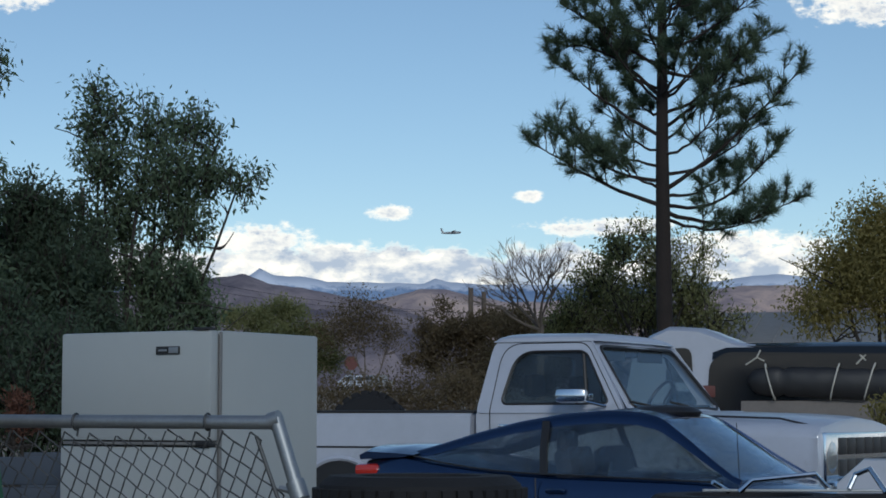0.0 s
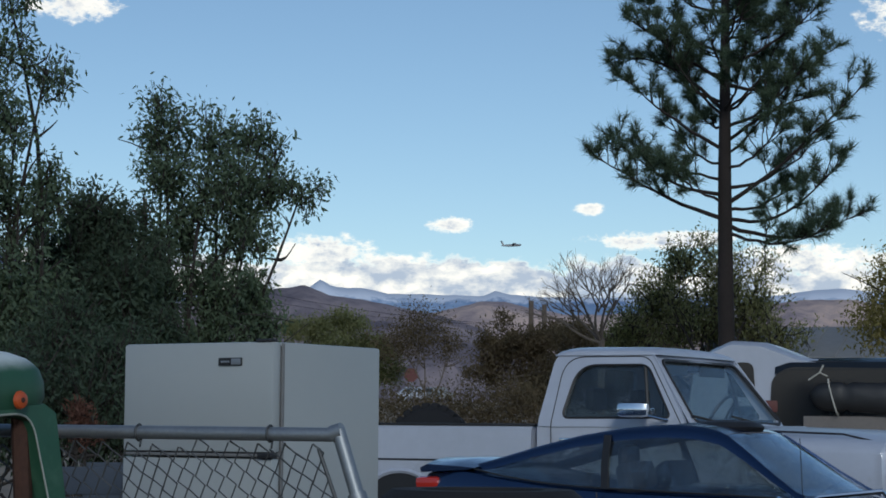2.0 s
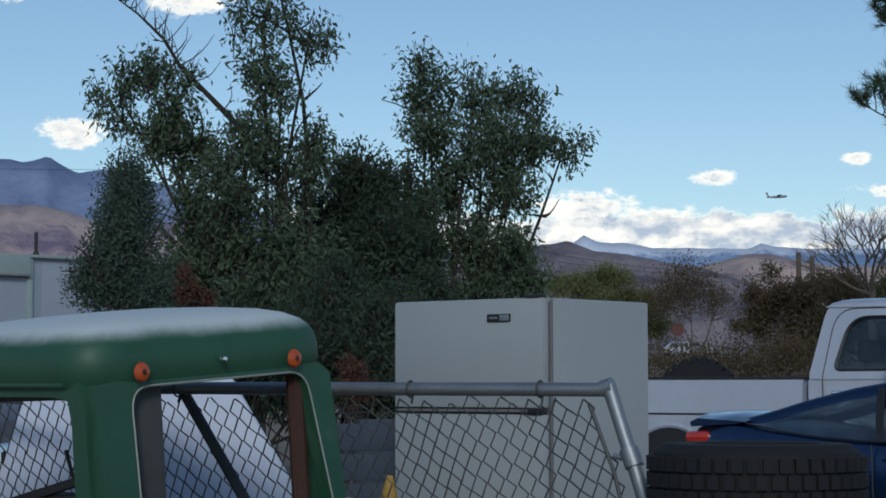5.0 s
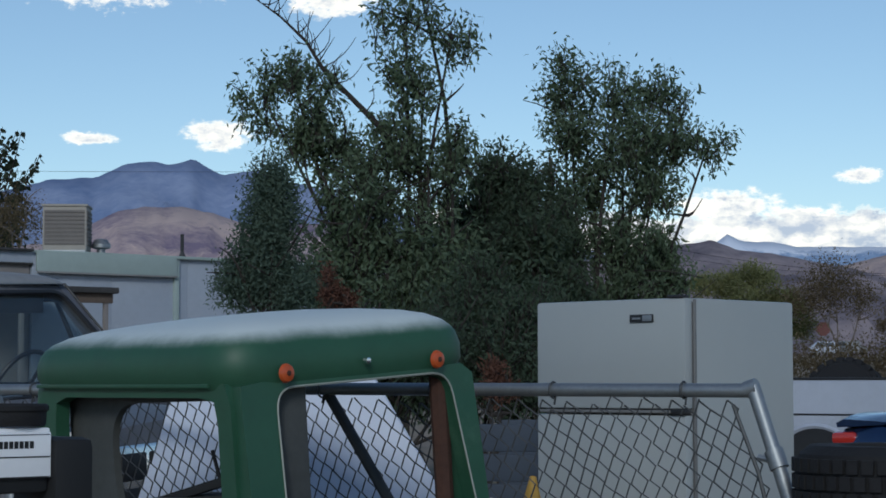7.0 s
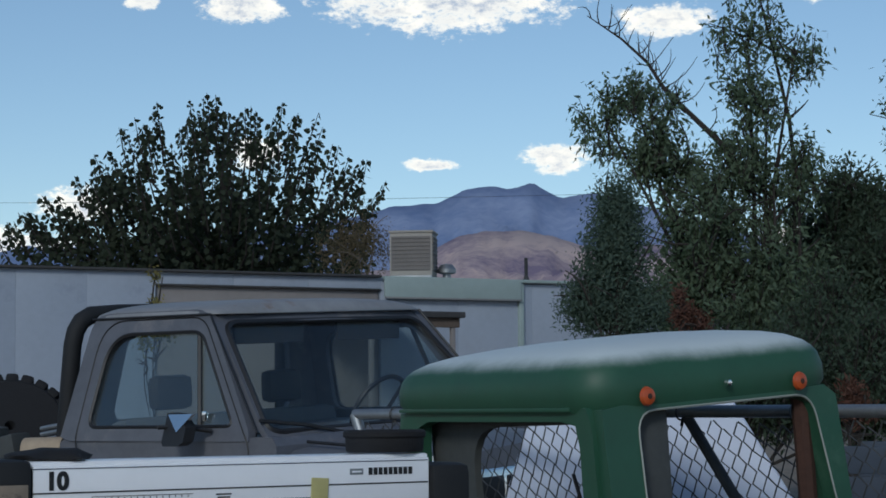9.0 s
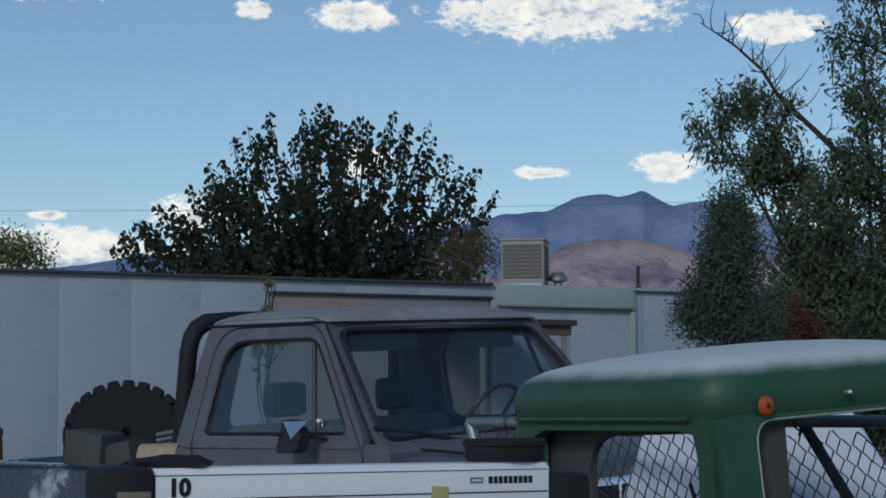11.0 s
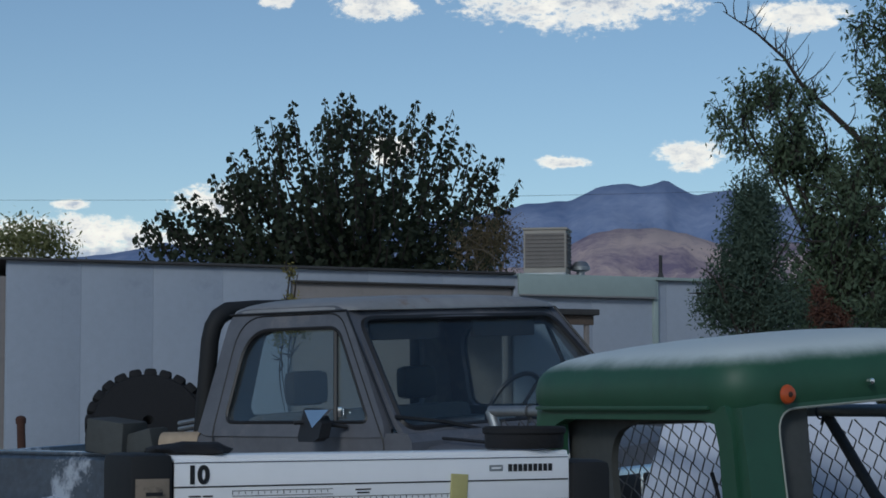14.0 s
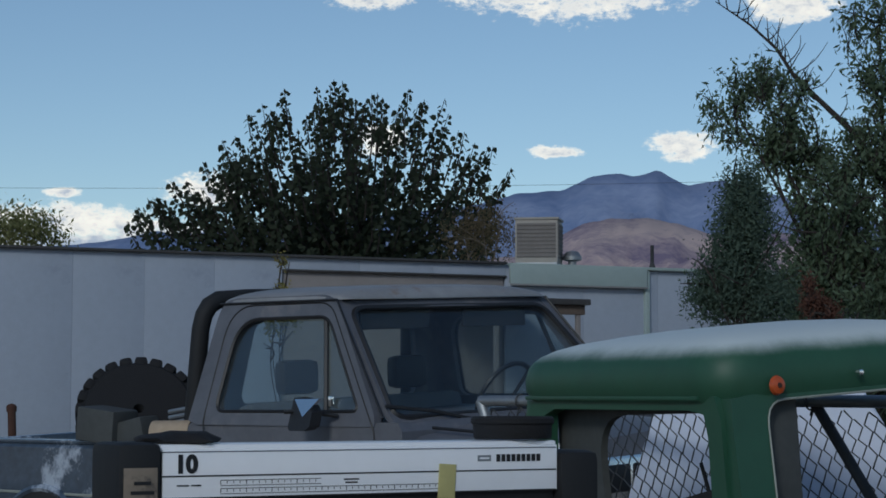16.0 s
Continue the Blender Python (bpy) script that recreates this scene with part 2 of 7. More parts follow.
M = dict(
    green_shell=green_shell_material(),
    ground=material("dry_dirt", (0.243, 0.191, 0.139), 0.95, spread=0.35, scale=1.2, bump=0.5, second=(0.173, 0.15, 0.087), patch=0.55),
    appliance=material("almond_enamel", (0.375, 0.4, 0.405), 0.38, spread=0.03, scale=3, bump=0.03, second=(0.42, 0.43, 0.41), patch=0.66),
    gasket=material("grey_gasket", (0.185, 0.185, 0.185), 0.7),
    black=material("black_plastic", (0.02, 0.02, 0.022), 0.5, spread=0.3),
    rubber=material("tyre_rubber", (0.011, 0.011, 0.013), 0.85, spread=0.35, scale=14, bump=0.35),
    chrome=material("chrome", (0.82, 0.84, 0.86), 0.16, 1.0, spread=0.04, bump=0.03),
    steel=material("galvanised_steel", (0.314, 0.333, 0.351), 0.5, 0.75, spread=0.2, scale=20, bump=0.1),
    wire=material("weathered_wire", (0.085, 0.09, 0.095), 0.6, 0.4, spread=0.2),
    rust=material("rusty_iron", (0.075, 0.036, 0.026), 0.85, 0.2, spread=0.4, scale=14, bump=0.4),
    truck_white=material("aged_white_paint", (0.45, 0.48, 0.56), 0.34, spread=0.09, scale=3, bump=0.04, second=(0.35, 0.37, 0.42), patch=0.62, coat=0.3),
    truck_grey=material("faded_grey_primer", (0.125, 0.13, 0.15), 0.5, spread=0.3, scale=4, bump=0.12, second=(0.19, 0.18, 0.185), patch=0.57),
    # grey made lighter than the cab for skylight; rust patches are its own
    truck_roof=material("skylit_rusty_roof_paint", (0.289, 0.289, 0.295), 0.55, spread=0.3, scale=3, bump=0.1, second=(0.231, 0.15, 0.104), patch=0.6),
    truck_bed=material("peeling_silver_blue", (0.055, 0.075, 0.105), 0.22, spread=0.5, scale=6, bump=0.2, second=(0.4, 0.45, 0.53), patch=0.57, coat=0.4),
    coupe=material("metallic_blue", (0.009, 0.032, 0.098), 0.24, 0.7, spread=0.12, scale=3, bump=0.02, coat=1.0),
    red_lens=material("red_lens", (0.5, 0.03, 0.02), 0.2, spread=0.1, coat=0.6),
    orange_lens=material("orange_lens", (0.5, 0.085, 0.02), 0.35, spread=0.15, coat=0.3),
    green=material("chalky_green_fibreglass", (0.025, 0.09, 0.052), 0.42, spread=0.2, scale=3.5, bump=0.08, second=(0.052, 0.127, 0.081), patch=0.62),
    grey_liner=material("grey_cab_liner", (0.064, 0.069, 0.069), 0.8, spread=0.3, scale=8),
    trim=material("pale_trim", (0.312, 0.335, 0.3), 0.5, spread=0.15),
    seat=material("dark_vinyl", (0.035, 0.036, 0.04), 0.6, spread=0.3, scale=9),
    cushion=material("pale_seat_cloth", (0.139, 0.144, 0.15), 0.85, spread=0.2, scale=9),
    white_sheet=material("white_sheet_metal", (0.56, 0.62, 0.76), 0.4, spread=0.06, scale=3, bump=0.04),
    wall=material("chalky_white_siding", (0.358, 0.404, 0.485), 0.85, spread=0.1, scale=2.5, bump=0.2, second=(0.312, 0.352, 0.433), patch=0.6, pieces=True),
    wall_tan=material("tan_plywood", (0.253, 0.233, 0.228), 0.85, spread=0.14, scale=3, bump=0.2),
    wall_mint=material("pale_green_siding", (0.34, 0.417, 0.406), 0.75, spread=0.1, scale=2.5, bump=0.1, pieces=True),
    roofing=material("dark_roll_roofing", (0.058, 0.058, 0.06), 0.9, spread=0.35, scale=5, bump=0.3),
    roof_grey=material("weathered_grey_roof", (0.254, 0.254, 0.254), 0.85, spread=0.2, scale=2, bump=0.2),
    wood=material("weathered_wood", (0.127, 0.098, 0.081), 0.85, spread=0.35, scale=8, bump=0.3),
    cooler=material("sun_bleached_beige", (0.347, 0.318, 0.283), 0.7, spread=0.1, scale=5, bump=0.1),
    louvre=material("brown_grey_louvre", (0.185, 0.167, 0.156), 0.8, spread=0.2, scale=8),
    bark=material("grey_bark", (0.04, 0.034, 0.03), 0.95, spread=0.4, scale=12, bump=0.6),
    pine_bark=material("pine_bark", (0.025, 0.019, 0.017), 0.95, spread=0.45, scale=10, bump=0.8),
    twig=material("pale_twigs", (0.165, 0.134, 0.108), 0.9, spread=0.3, scale=9),
    saw_white=material("satin_aluminium_strip", (0.9, 0.91, 0.94), 0.22, 0.0, spread=0.05, scale=5, bump=0.02),
    saw_black=material("black_painted_iron", (0.012, 0.013, 0.015), 0.75, spread=0.35, scale=9, bump=0.1),
    ink=material("black_ink", (0.012, 0.012, 0.014), 0.5, spread=0.1, bump=0),
    paper=material("yellowed_label", (0.222, 0.18, 0.139), 0.8, spread=0.25, scale=30, bump=0, second=(0.083, 0.069, 0.062), patch=0.6),
    tape=material("yellow_tape", (0.485, 0.439, 0.185), 0.6, spread=0.2, scale=12),
    blue_metal=material("slate_blue_boards", (0.052, 0.069, 0.098), 0.7, spread=0.25, scale=4, pieces=True),
    yellow=material("faded_yellow_plastic", (0.485, 0.289, 0.058), 0.6, spread=0.25, scale=9, second=(0.462, 0.347, 0.162), patch=0.6),
    rubble=material("pale_rubble", (0.347, 0.323, 0.3), 0.9, spread=0.35, scale=9, bump=0.5),
    cardboard=material("tan_cardboard", (0.416, 0.323, 0.231), 0.85, spread=0.2, scale=9),
    rope=material("pale_rope", (0.52, 0.497, 0.439), 0.9, spread=0.2, scale=30),
    black_glass=material("black_window_glass", (0.006, 0.007, 0.009), 0.12, spread=0.3, scale=3, bump=0.02),
    sign_red=material("dull_sign_red", (0.12, 0.035, 0.03), 0.6, spread=0.2),
    dark_blue=material("navy_blue_paint", (0.02, 0.03, 0.07), 0.5, spread=0.2),
    glass=glass_material("window_glass", (0.9, 0.93, 0.94), 0.04, 0.1, 0.1),
    glass_screen=glass_material("clear_windscreen_glass", (0.9, 0.94, 0.94), 0.03, 0.03, 0.05, 0.45),
    glass_door=glass_material("dusty_door_glass", (0.84, 0.88, 0.87), 0.03, 0.07, 0.1, 0.6),
    glass_dim=glass_material("shaded_door_glass", (0.6, 0.65, 0.65), 0.03, 0.06, 0.08, 0.6),
    glass_sky=glass_material("coated_windscreen_glass", (0.6, 0.68, 0.7), 0.08, 0.5, 0.5),
    glass_side=glass_material("lightly_tinted_glass", (0.55, 0.6, 0.58), 0.04, 0.27, 0.15),
    glass_dark=glass_material("tinted_glass", (0.3, 0.32, 0.34)),
    leaf=leaf_material("grey_green_leaves", (0.112, 0.158, 0.11), (0.158, 0.211, 0.134)),
    leaf_dark=leaf_material("deep_green_leaves", (0.07, 0.102, 0.074), (0.097, 0.131, 0.09)),
    leaf_juniper=leaf_material("juniper_scales", (0.073, 0.112, 0.093), (0.117, 0.161, 0.122), 0.3),
    leaf_mulberry=leaf_material("mulberry_leaves", (0.03, 0.04, 0.028), (0.06, 0.074, 0.05), 0.35),
    leaf_olive=leaf_material("olive_autumn_leaves", (0.174, 0.199, 0.094), (0.293, 0.284, 0.148)),
    leaf_gold=leaf_material("yellowing_leaves", (0.186, 0.17, 0.07), (0.342, 0.286, 0.116)),
    leaf_brown=leaf_material("brown_scrub", (0.125, 0.098, 0.062), (0.185, 0.142, 0.092), 0.35),
    leaf_rust=leaf_material("rust_red_needles", (0.1, 0.05, 0.038), (0.17, 0.085, 0.062), 0.2),
    needles=leaf_material("pine_needles", (0.047, 0.081, 0.061), (0.121, 0.162, 0.101), 0.25),
)


# ---------------------------------------------------------------- mesh tools
def mesh_of(name, bm, mat, smooth=None):
    me = bpy.data.meshes.new(name)
    bmesh.ops.recalc_face_normals(bm, faces=bm.faces)
    if smooth is not None:
        for f in bm.faces:
            f.smooth = True
        for e in bm.edges:
            if len(e.link_faces) == 2 and e.calc_face_angle(0) > radians(smooth):
                e.smooth = False
    bm.to_mesh(me)
    bm.free()
    me.materials.append(mat)
    return me


def part(name, bm, mat, parent, label="", smooth=35):
    """Links a bmesh as one mesh object under a thing or a part."""
    ob = new(name, mesh_of(name, bm, mat, smooth))
    ob.parent = parent
    return tagged(ob, label)


def thing(name, m, label, category, group="", kind=""):
    ob = new(name)
    ob.empty_display_size = 0.2
    ob.matrix_world = m
    return tagged(ob, label, category, group, kind)


def solid(name, bm, mat, label, category="", kind="", m=None, smooth=35):
    """A thing of one mesh."""
    ob = new(name, mesh_of(name, bm, mat, smooth))
    if m is not None:
        ob.matrix_world = m
    return tagged(ob, label, category, "", kind)


def box(bm, c, s, bevel=0.0, turn=None):
    """A box round c with the edge lengths s, with rounded edges."""
    made = bmesh.ops.create_cube(bm, size=1.0)["verts"]
    for v in made:
        v.co = Vector((v.co.x * s[0], v.co.y * s[1], v.co.z * s[2]))
    if bevel:
        edges = list({e for v in made for e in v.link_edges})
        made = bmesh.ops.bevel(bm, geom=edges + made, offset=bevel, segments=2, affect="EDGES", profile=0.6)["verts"]
    for v in made:
        v.co = (turn @ v.co if turn else v.co) + Vector(c)
    return bm


def boxed(c, s, bevel=0.0, turn=None):
    return box(bmesh.new(), c, s, bevel, turn)


def tube(bm, pts, radii, sides=8, cap=True):
    """A round bar along pts."""
    pts = [Vector(p) for p in pts]
    if not hasattr(radii, "__len__"):
        radii = [radii] * len(pts)
    rings = []
    ref = None
    for i, p in enumerate(pts):
        d = (pts[min(i + 1, len(pts) - 1)] - pts[max(i - 1, 0)]).normalized()
        if ref is None:
            ref = Vector((0, 0, 1)) if abs(d.z) < 0.9 else Vector((1, 0, 0))
        u = d.cross(ref).normalized()
        v = u.cross(d).normalized()
        ref = v
        rings.append([bm.verts.new(p + (u * math.cos(a) + v * math.sin(a)) * radii[i]) for a in (2 * math.pi * k / sides for k in range(sides))])
    for a, b in zip(rings, rings[1:]):
        for k in range(sides):
            bm.faces.new((a[k], a[(k + 1) % sides], b[(k + 1) % sides], b[k]))
    if cap:
        bm.faces.new(rings[0][::-1]), bm.faces.new(rings[-1])
    return bm


def tubed(pts, radii, sides=8):
    return tube(bmesh.new(), pts, radii, sides)


def loft(bm, loops, close=True, cap=True):
    """Skin over loops with equal numbers of points."""
    rings = [[bm.verts.new(p) for p in loop] for loop in loops]
    count = len(rings[0])
    for a, b in zip(rings, rings[1:]):
        for k in range(count if close else count - 1):
            bm.faces.new((a[k], a[(k + 1) % count], b[(k + 1) % count], b[k]))
    if cap:
        bm.faces.new(rings[0][::-1]), bm.faces.new(rings[-1])
    return bm


def lathe(bm, profile, centre=(0, 0, 0), axis="z", sides=32):
    """Turns a profile of (radius, height) round an axis."""
    c = Vector(centre)
    rings = []
    for k in range(sides):
        a = 2 * math.pi * k / sides
        ring = []
        for r, h in profile:
            p = (r * math.cos(a), r * math.sin(a), h)
            p = {"z": p, "y": (p[0], p[2], p[1]), "x": (p[2], p[0], p[1])}[axis]
            ring.append(bm.verts.new(c + Vector(p)))
        rings.append(ring)
    for k in range(sides):
        a, b = rings[k], rings[(k + 1) % sides]
        for i in range(len(profile) - 1):
            bm.faces.new((a[i], a[i + 1], b[i + 1], b[i]))
    bmesh.ops.remove_doubles(bm, verts=bm.verts, dist=1e-5)
    return bm


def rounded(pts, r, seg=5):
    """A polygon with rounded corners; r may be one radius or one each."""
    out = []
    for i, p in enumerate(pts):
        p, a, b = Vector(p), Vector(pts[i - 1]), Vector(pts[(i + 1) % len(pts)])
        rad = r[i] if hasattr(r, "__len__") else r
        u, v = (a - p), (b - p)
        k = min(rad, u.length * 0.48, v.length * 0.48)
        p0, p1 = p + u.normalized() * k, p + v.normalized() * k
        for s in range(seg + 1):
            t = s / seg
            out.append(p0 * (1 - t) ** 2 + p * 2 * t * (1 - t) + p1 * t * t)
    return out


def around(poly, centre, count):
    """Points of the outline met by rays from the centre."""
    out = []
    c = Vector(centre)
    for k in range(count):
        a = 2 * math.pi * k / count
        d = Vector((math.cos(a), math.sin(a)))
        best = None
        for i in range(len(poly)):
            p, q = Vector(poly[i - 1]) - c, Vector(poly[i]) - c
            e = q - p
            den = d.x * e.y - d.y * e.x
            if abs(den) < 1e-9:
                continue
            t = (p.x * e.y - p.y * e.x) / den
            s = (p.x * d.y - p.y * d.x) / den
            if t > 0 and -1e-6 <= s <= 1 + 1e-6 and (best is None or t > best):
                best = t
        out.append(c + d * best)
    return out


def framed(bm, outer, inner, place, thick, count=64):
    """A panel with an opening: place(u, v, depth) gives the point."""
    c = sum((Vector(p) for p in inner), Vector((0, 0))) / len(inner)
    o, i = around(outer, c, count), around(inner, c, count)
    rings = []
    for loop, d in ((o, 0), (i, 0), (i, thick), (o, thick)):
        rings.append([bm.verts.new(place(p.x, p.y, d)) for p in loop])
    rings.append(rings[0])
    for a, b in zip(rings, rings[1:]):
        for k in range(count):
            bm.faces.new((a[k], a[(k + 1) % count], b[(k + 1) % count], b[k]))
    return bm

# white colour stands in for the sky reflected along the arm top

def pane(bm, poly, place, depth=0.0, thick=0.004):
    a = [bm.verts.new(place(p[0], p[1], depth)) for p in poly]
    b = [bm.verts.new(place(p[0], p[1], depth + thick)) for p in poly]
    bm.faces.new(a), bm.faces.new(b[::-1])
    for k in range(len(a)):
        j = (k + 1) % len(a)
        bm.faces.new((a[k], b[k], b[j], a[j]))
    return bm


def strip_along(bm, poly, place, r, depth=0.0):
    """A thin round seal along an outline."""
    pts = [place(p[0], p[1], depth) for p in poly]
    return tube(bm, pts + [pts[0]], r, 5, False)

# ---------------------------------------------------------------- ground and distance
def ground_sheet():
    bm = bmesh.new()
    rings = [0, 3, 6, 10, 15, 22, 32, 50, 78, 140, 220, 300, 700, 1500, 3000, 4700]
    sides, rows = 64, []
    for r in rings:
        rows.append([bm.verts.new((r * math.cos(a), r * math.sin(a), 0.05 * noise.noise(Vector((r * math.cos(a) * 0.3, r * math.sin(a) * 0.3, 0))) if r < 52 else float(np.interp(r, [78, 140, 220, 300, 700, 1500], [1.6, 2.6, 4.24, 5.3, 9.0, 9.0]))))
                     for a in (2 * math.pi * k / sides for k in range(sides))])
    for a, b in zip(rows, rows[1:]):
        for k in range(sides):
            bm.faces.new((a[k], a[(k + 1) % sides], b[(k + 1) % sides], b[k]))
    bmesh.ops.remove_doubles(bm, verts=bm.verts, dist=1e-4)
    solid("ground", bm, M["ground"], "dry bare dirt yard with sparse dead grass", "ground", "structure")


ground_sheet()


def hill_material(name, low, high, snow=None, scale=0.004):
    m = bpy.data.materials.new(name)
    m.use_nodes = True
    n = Nodes(m.node_tree)
    vec = n.add("ShaderNodeTexCoord").outputs["Object"]
    f = n.math("ADD", n.math("MULTIPLY", n.noise(vec, scale, 6.0, 0.6), 0.65), n.math("MULTIPLY", n.noise(vec, scale * 9, 5.0, 0.65), 0.35))
    # tight low-high contrast also paints lit slopes and shaded gullies
    col = n.ramp(f, [(0.4, low), (0.6, high)])
    if snow:
        z = n.add("ShaderNodeSeparateXYZ", Vector=vec).outputs[2]
        k = n.math("ADD", z, n.math("MULTIPLY", n.noise(vec, scale * 6, 6.0, 0.7), 60))
        col = n.mix(n.add("ShaderNodeMapRange", Value=k, i1=snow, i2=snow + 12).outputs[0], col, (0.8, 0.85, 0.95, 1))
    p = n.add("ShaderNodeBsdfDiffuse", Color=col)
    n.add("ShaderNodeOutputMaterial", Surface=p.outputs[0])
    return m


def ridge(name, dist, crest, mat, label, rough=0.02, depth=0.35, seed=0.0):
    """A range of hills: crest as (azimuth, elevation) in degrees, eroded slopes running down on both sides."""
    bm = bmesh.new()
    a0, a1 = crest[0][0], crest[-1][0]
    cols, rows = 240, 22
    azs = [c[0] for c in crest]
    els = [c[1] for c in crest]
    grid = []
    for i in range(cols + 1):
        a = a0 + (a1 - a0) * i / cols
        h = dist * math.tan(radians(float(np.interp(a, azs, els))))
        col = []
        for j in range(-6, rows + 1):
            s = j / rows                                  # 0 on the crest, 1 at the foot near the viewer
            r = dist * (1 - depth * s)
            p = Vector((r * math.sin(radians(a)) / (dist * 0.09) + seed, r * math.cos(radians(a)) / (dist * 0.09), seed))
            gully = abs(noise.noise(p * 2.0)) + 0.5 * abs(noise.noise(p * 5.3)) + 0.25 * abs(noise.noise(p * 11.0))
            fall = max(0.0, 1 - abs(s)) ** 1.25
            z = h * fall * (1 - min(0.7, gully * 0.85) * min(1.0, abs(s) * 2.6)) + h * rough * noise.noise(Vector((a * 3.1 + seed, 0.4, s * 3)))
            col.append(bm.verts.new((r * math.sin(radians(a)), r * math.cos(radians(a)), max(z, -2.0) + 1.3 * fall)))
        grid.append(col)
    for a, b in zip(grid, grid[1:]):
        for k in range(len(a) - 1):
            bm.faces.new((a[k], a[k + 1], b[k + 1], b[k]))
    solid(name, bm, mat, label, "mountain", "structure", smooth=180)


# blue of the far range is aerial haze put into its base colour
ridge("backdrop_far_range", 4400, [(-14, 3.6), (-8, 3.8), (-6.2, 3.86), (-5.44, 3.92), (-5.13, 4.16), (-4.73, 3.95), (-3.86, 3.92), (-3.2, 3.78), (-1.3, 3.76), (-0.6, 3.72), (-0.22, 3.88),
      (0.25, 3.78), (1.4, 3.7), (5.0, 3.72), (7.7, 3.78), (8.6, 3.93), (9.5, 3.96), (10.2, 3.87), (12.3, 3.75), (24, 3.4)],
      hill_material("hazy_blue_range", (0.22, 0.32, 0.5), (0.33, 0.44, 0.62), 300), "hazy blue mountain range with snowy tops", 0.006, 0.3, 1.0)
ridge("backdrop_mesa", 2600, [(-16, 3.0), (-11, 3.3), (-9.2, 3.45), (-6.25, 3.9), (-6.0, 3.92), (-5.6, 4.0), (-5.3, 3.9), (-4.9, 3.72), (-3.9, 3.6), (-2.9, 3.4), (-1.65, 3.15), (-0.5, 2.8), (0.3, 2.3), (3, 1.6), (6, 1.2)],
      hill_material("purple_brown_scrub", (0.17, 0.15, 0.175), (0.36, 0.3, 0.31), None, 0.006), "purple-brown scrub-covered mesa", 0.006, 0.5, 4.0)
# light tan is sunlight put into the base colour, mauve the shade
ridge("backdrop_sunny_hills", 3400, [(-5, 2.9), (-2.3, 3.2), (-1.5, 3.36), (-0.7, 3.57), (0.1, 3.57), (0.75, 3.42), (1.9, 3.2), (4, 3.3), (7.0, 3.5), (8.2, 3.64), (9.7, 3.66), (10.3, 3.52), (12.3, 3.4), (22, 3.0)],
      hill_material("tan_sunlit_hills", (0.3, 0.25, 0.28), (0.66, 0.5, 0.43), None, 0.005), "desert hills in sunlit tan and shaded mauve", 0.008, 0.45, 7.0)
# haze is painted into this base colour too, bluing and paling the slopes
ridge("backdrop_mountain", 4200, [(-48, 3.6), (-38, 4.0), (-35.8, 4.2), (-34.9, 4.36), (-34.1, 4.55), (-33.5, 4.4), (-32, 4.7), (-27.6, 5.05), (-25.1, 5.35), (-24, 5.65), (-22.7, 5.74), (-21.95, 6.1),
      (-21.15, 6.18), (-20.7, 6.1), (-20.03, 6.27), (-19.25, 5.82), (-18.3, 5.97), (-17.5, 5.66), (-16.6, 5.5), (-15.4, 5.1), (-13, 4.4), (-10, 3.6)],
      hill_material("hazy_purple_mountain", (0.19, 0.26, 0.43), (0.31, 0.37, 0.53), 500, 0.004), "big desert mountain in hazy blue-purple with traces of snow", 0.006, 0.45, 11.0)
# pink and mauve paint sunlit slopes and shaded ravines into the colour
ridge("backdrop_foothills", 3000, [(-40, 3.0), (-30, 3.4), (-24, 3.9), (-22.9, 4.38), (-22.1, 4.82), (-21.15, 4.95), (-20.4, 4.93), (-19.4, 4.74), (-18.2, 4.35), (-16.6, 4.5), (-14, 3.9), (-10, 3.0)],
      hill_material("sunlit_pink_foothills", (0.25, 0.2, 0.27), (0.62, 0.48, 0.44), None, 0.006), "eroded desert foothills with sunlit pink painted in", 0.01, 0.5, 15.0)


# ---------------------------------------------------------------- house
HOUSE = pose(-18.9, 23.6, 0, 0, 0, 52.4)      # local x runs along the wall, -y faces the yard


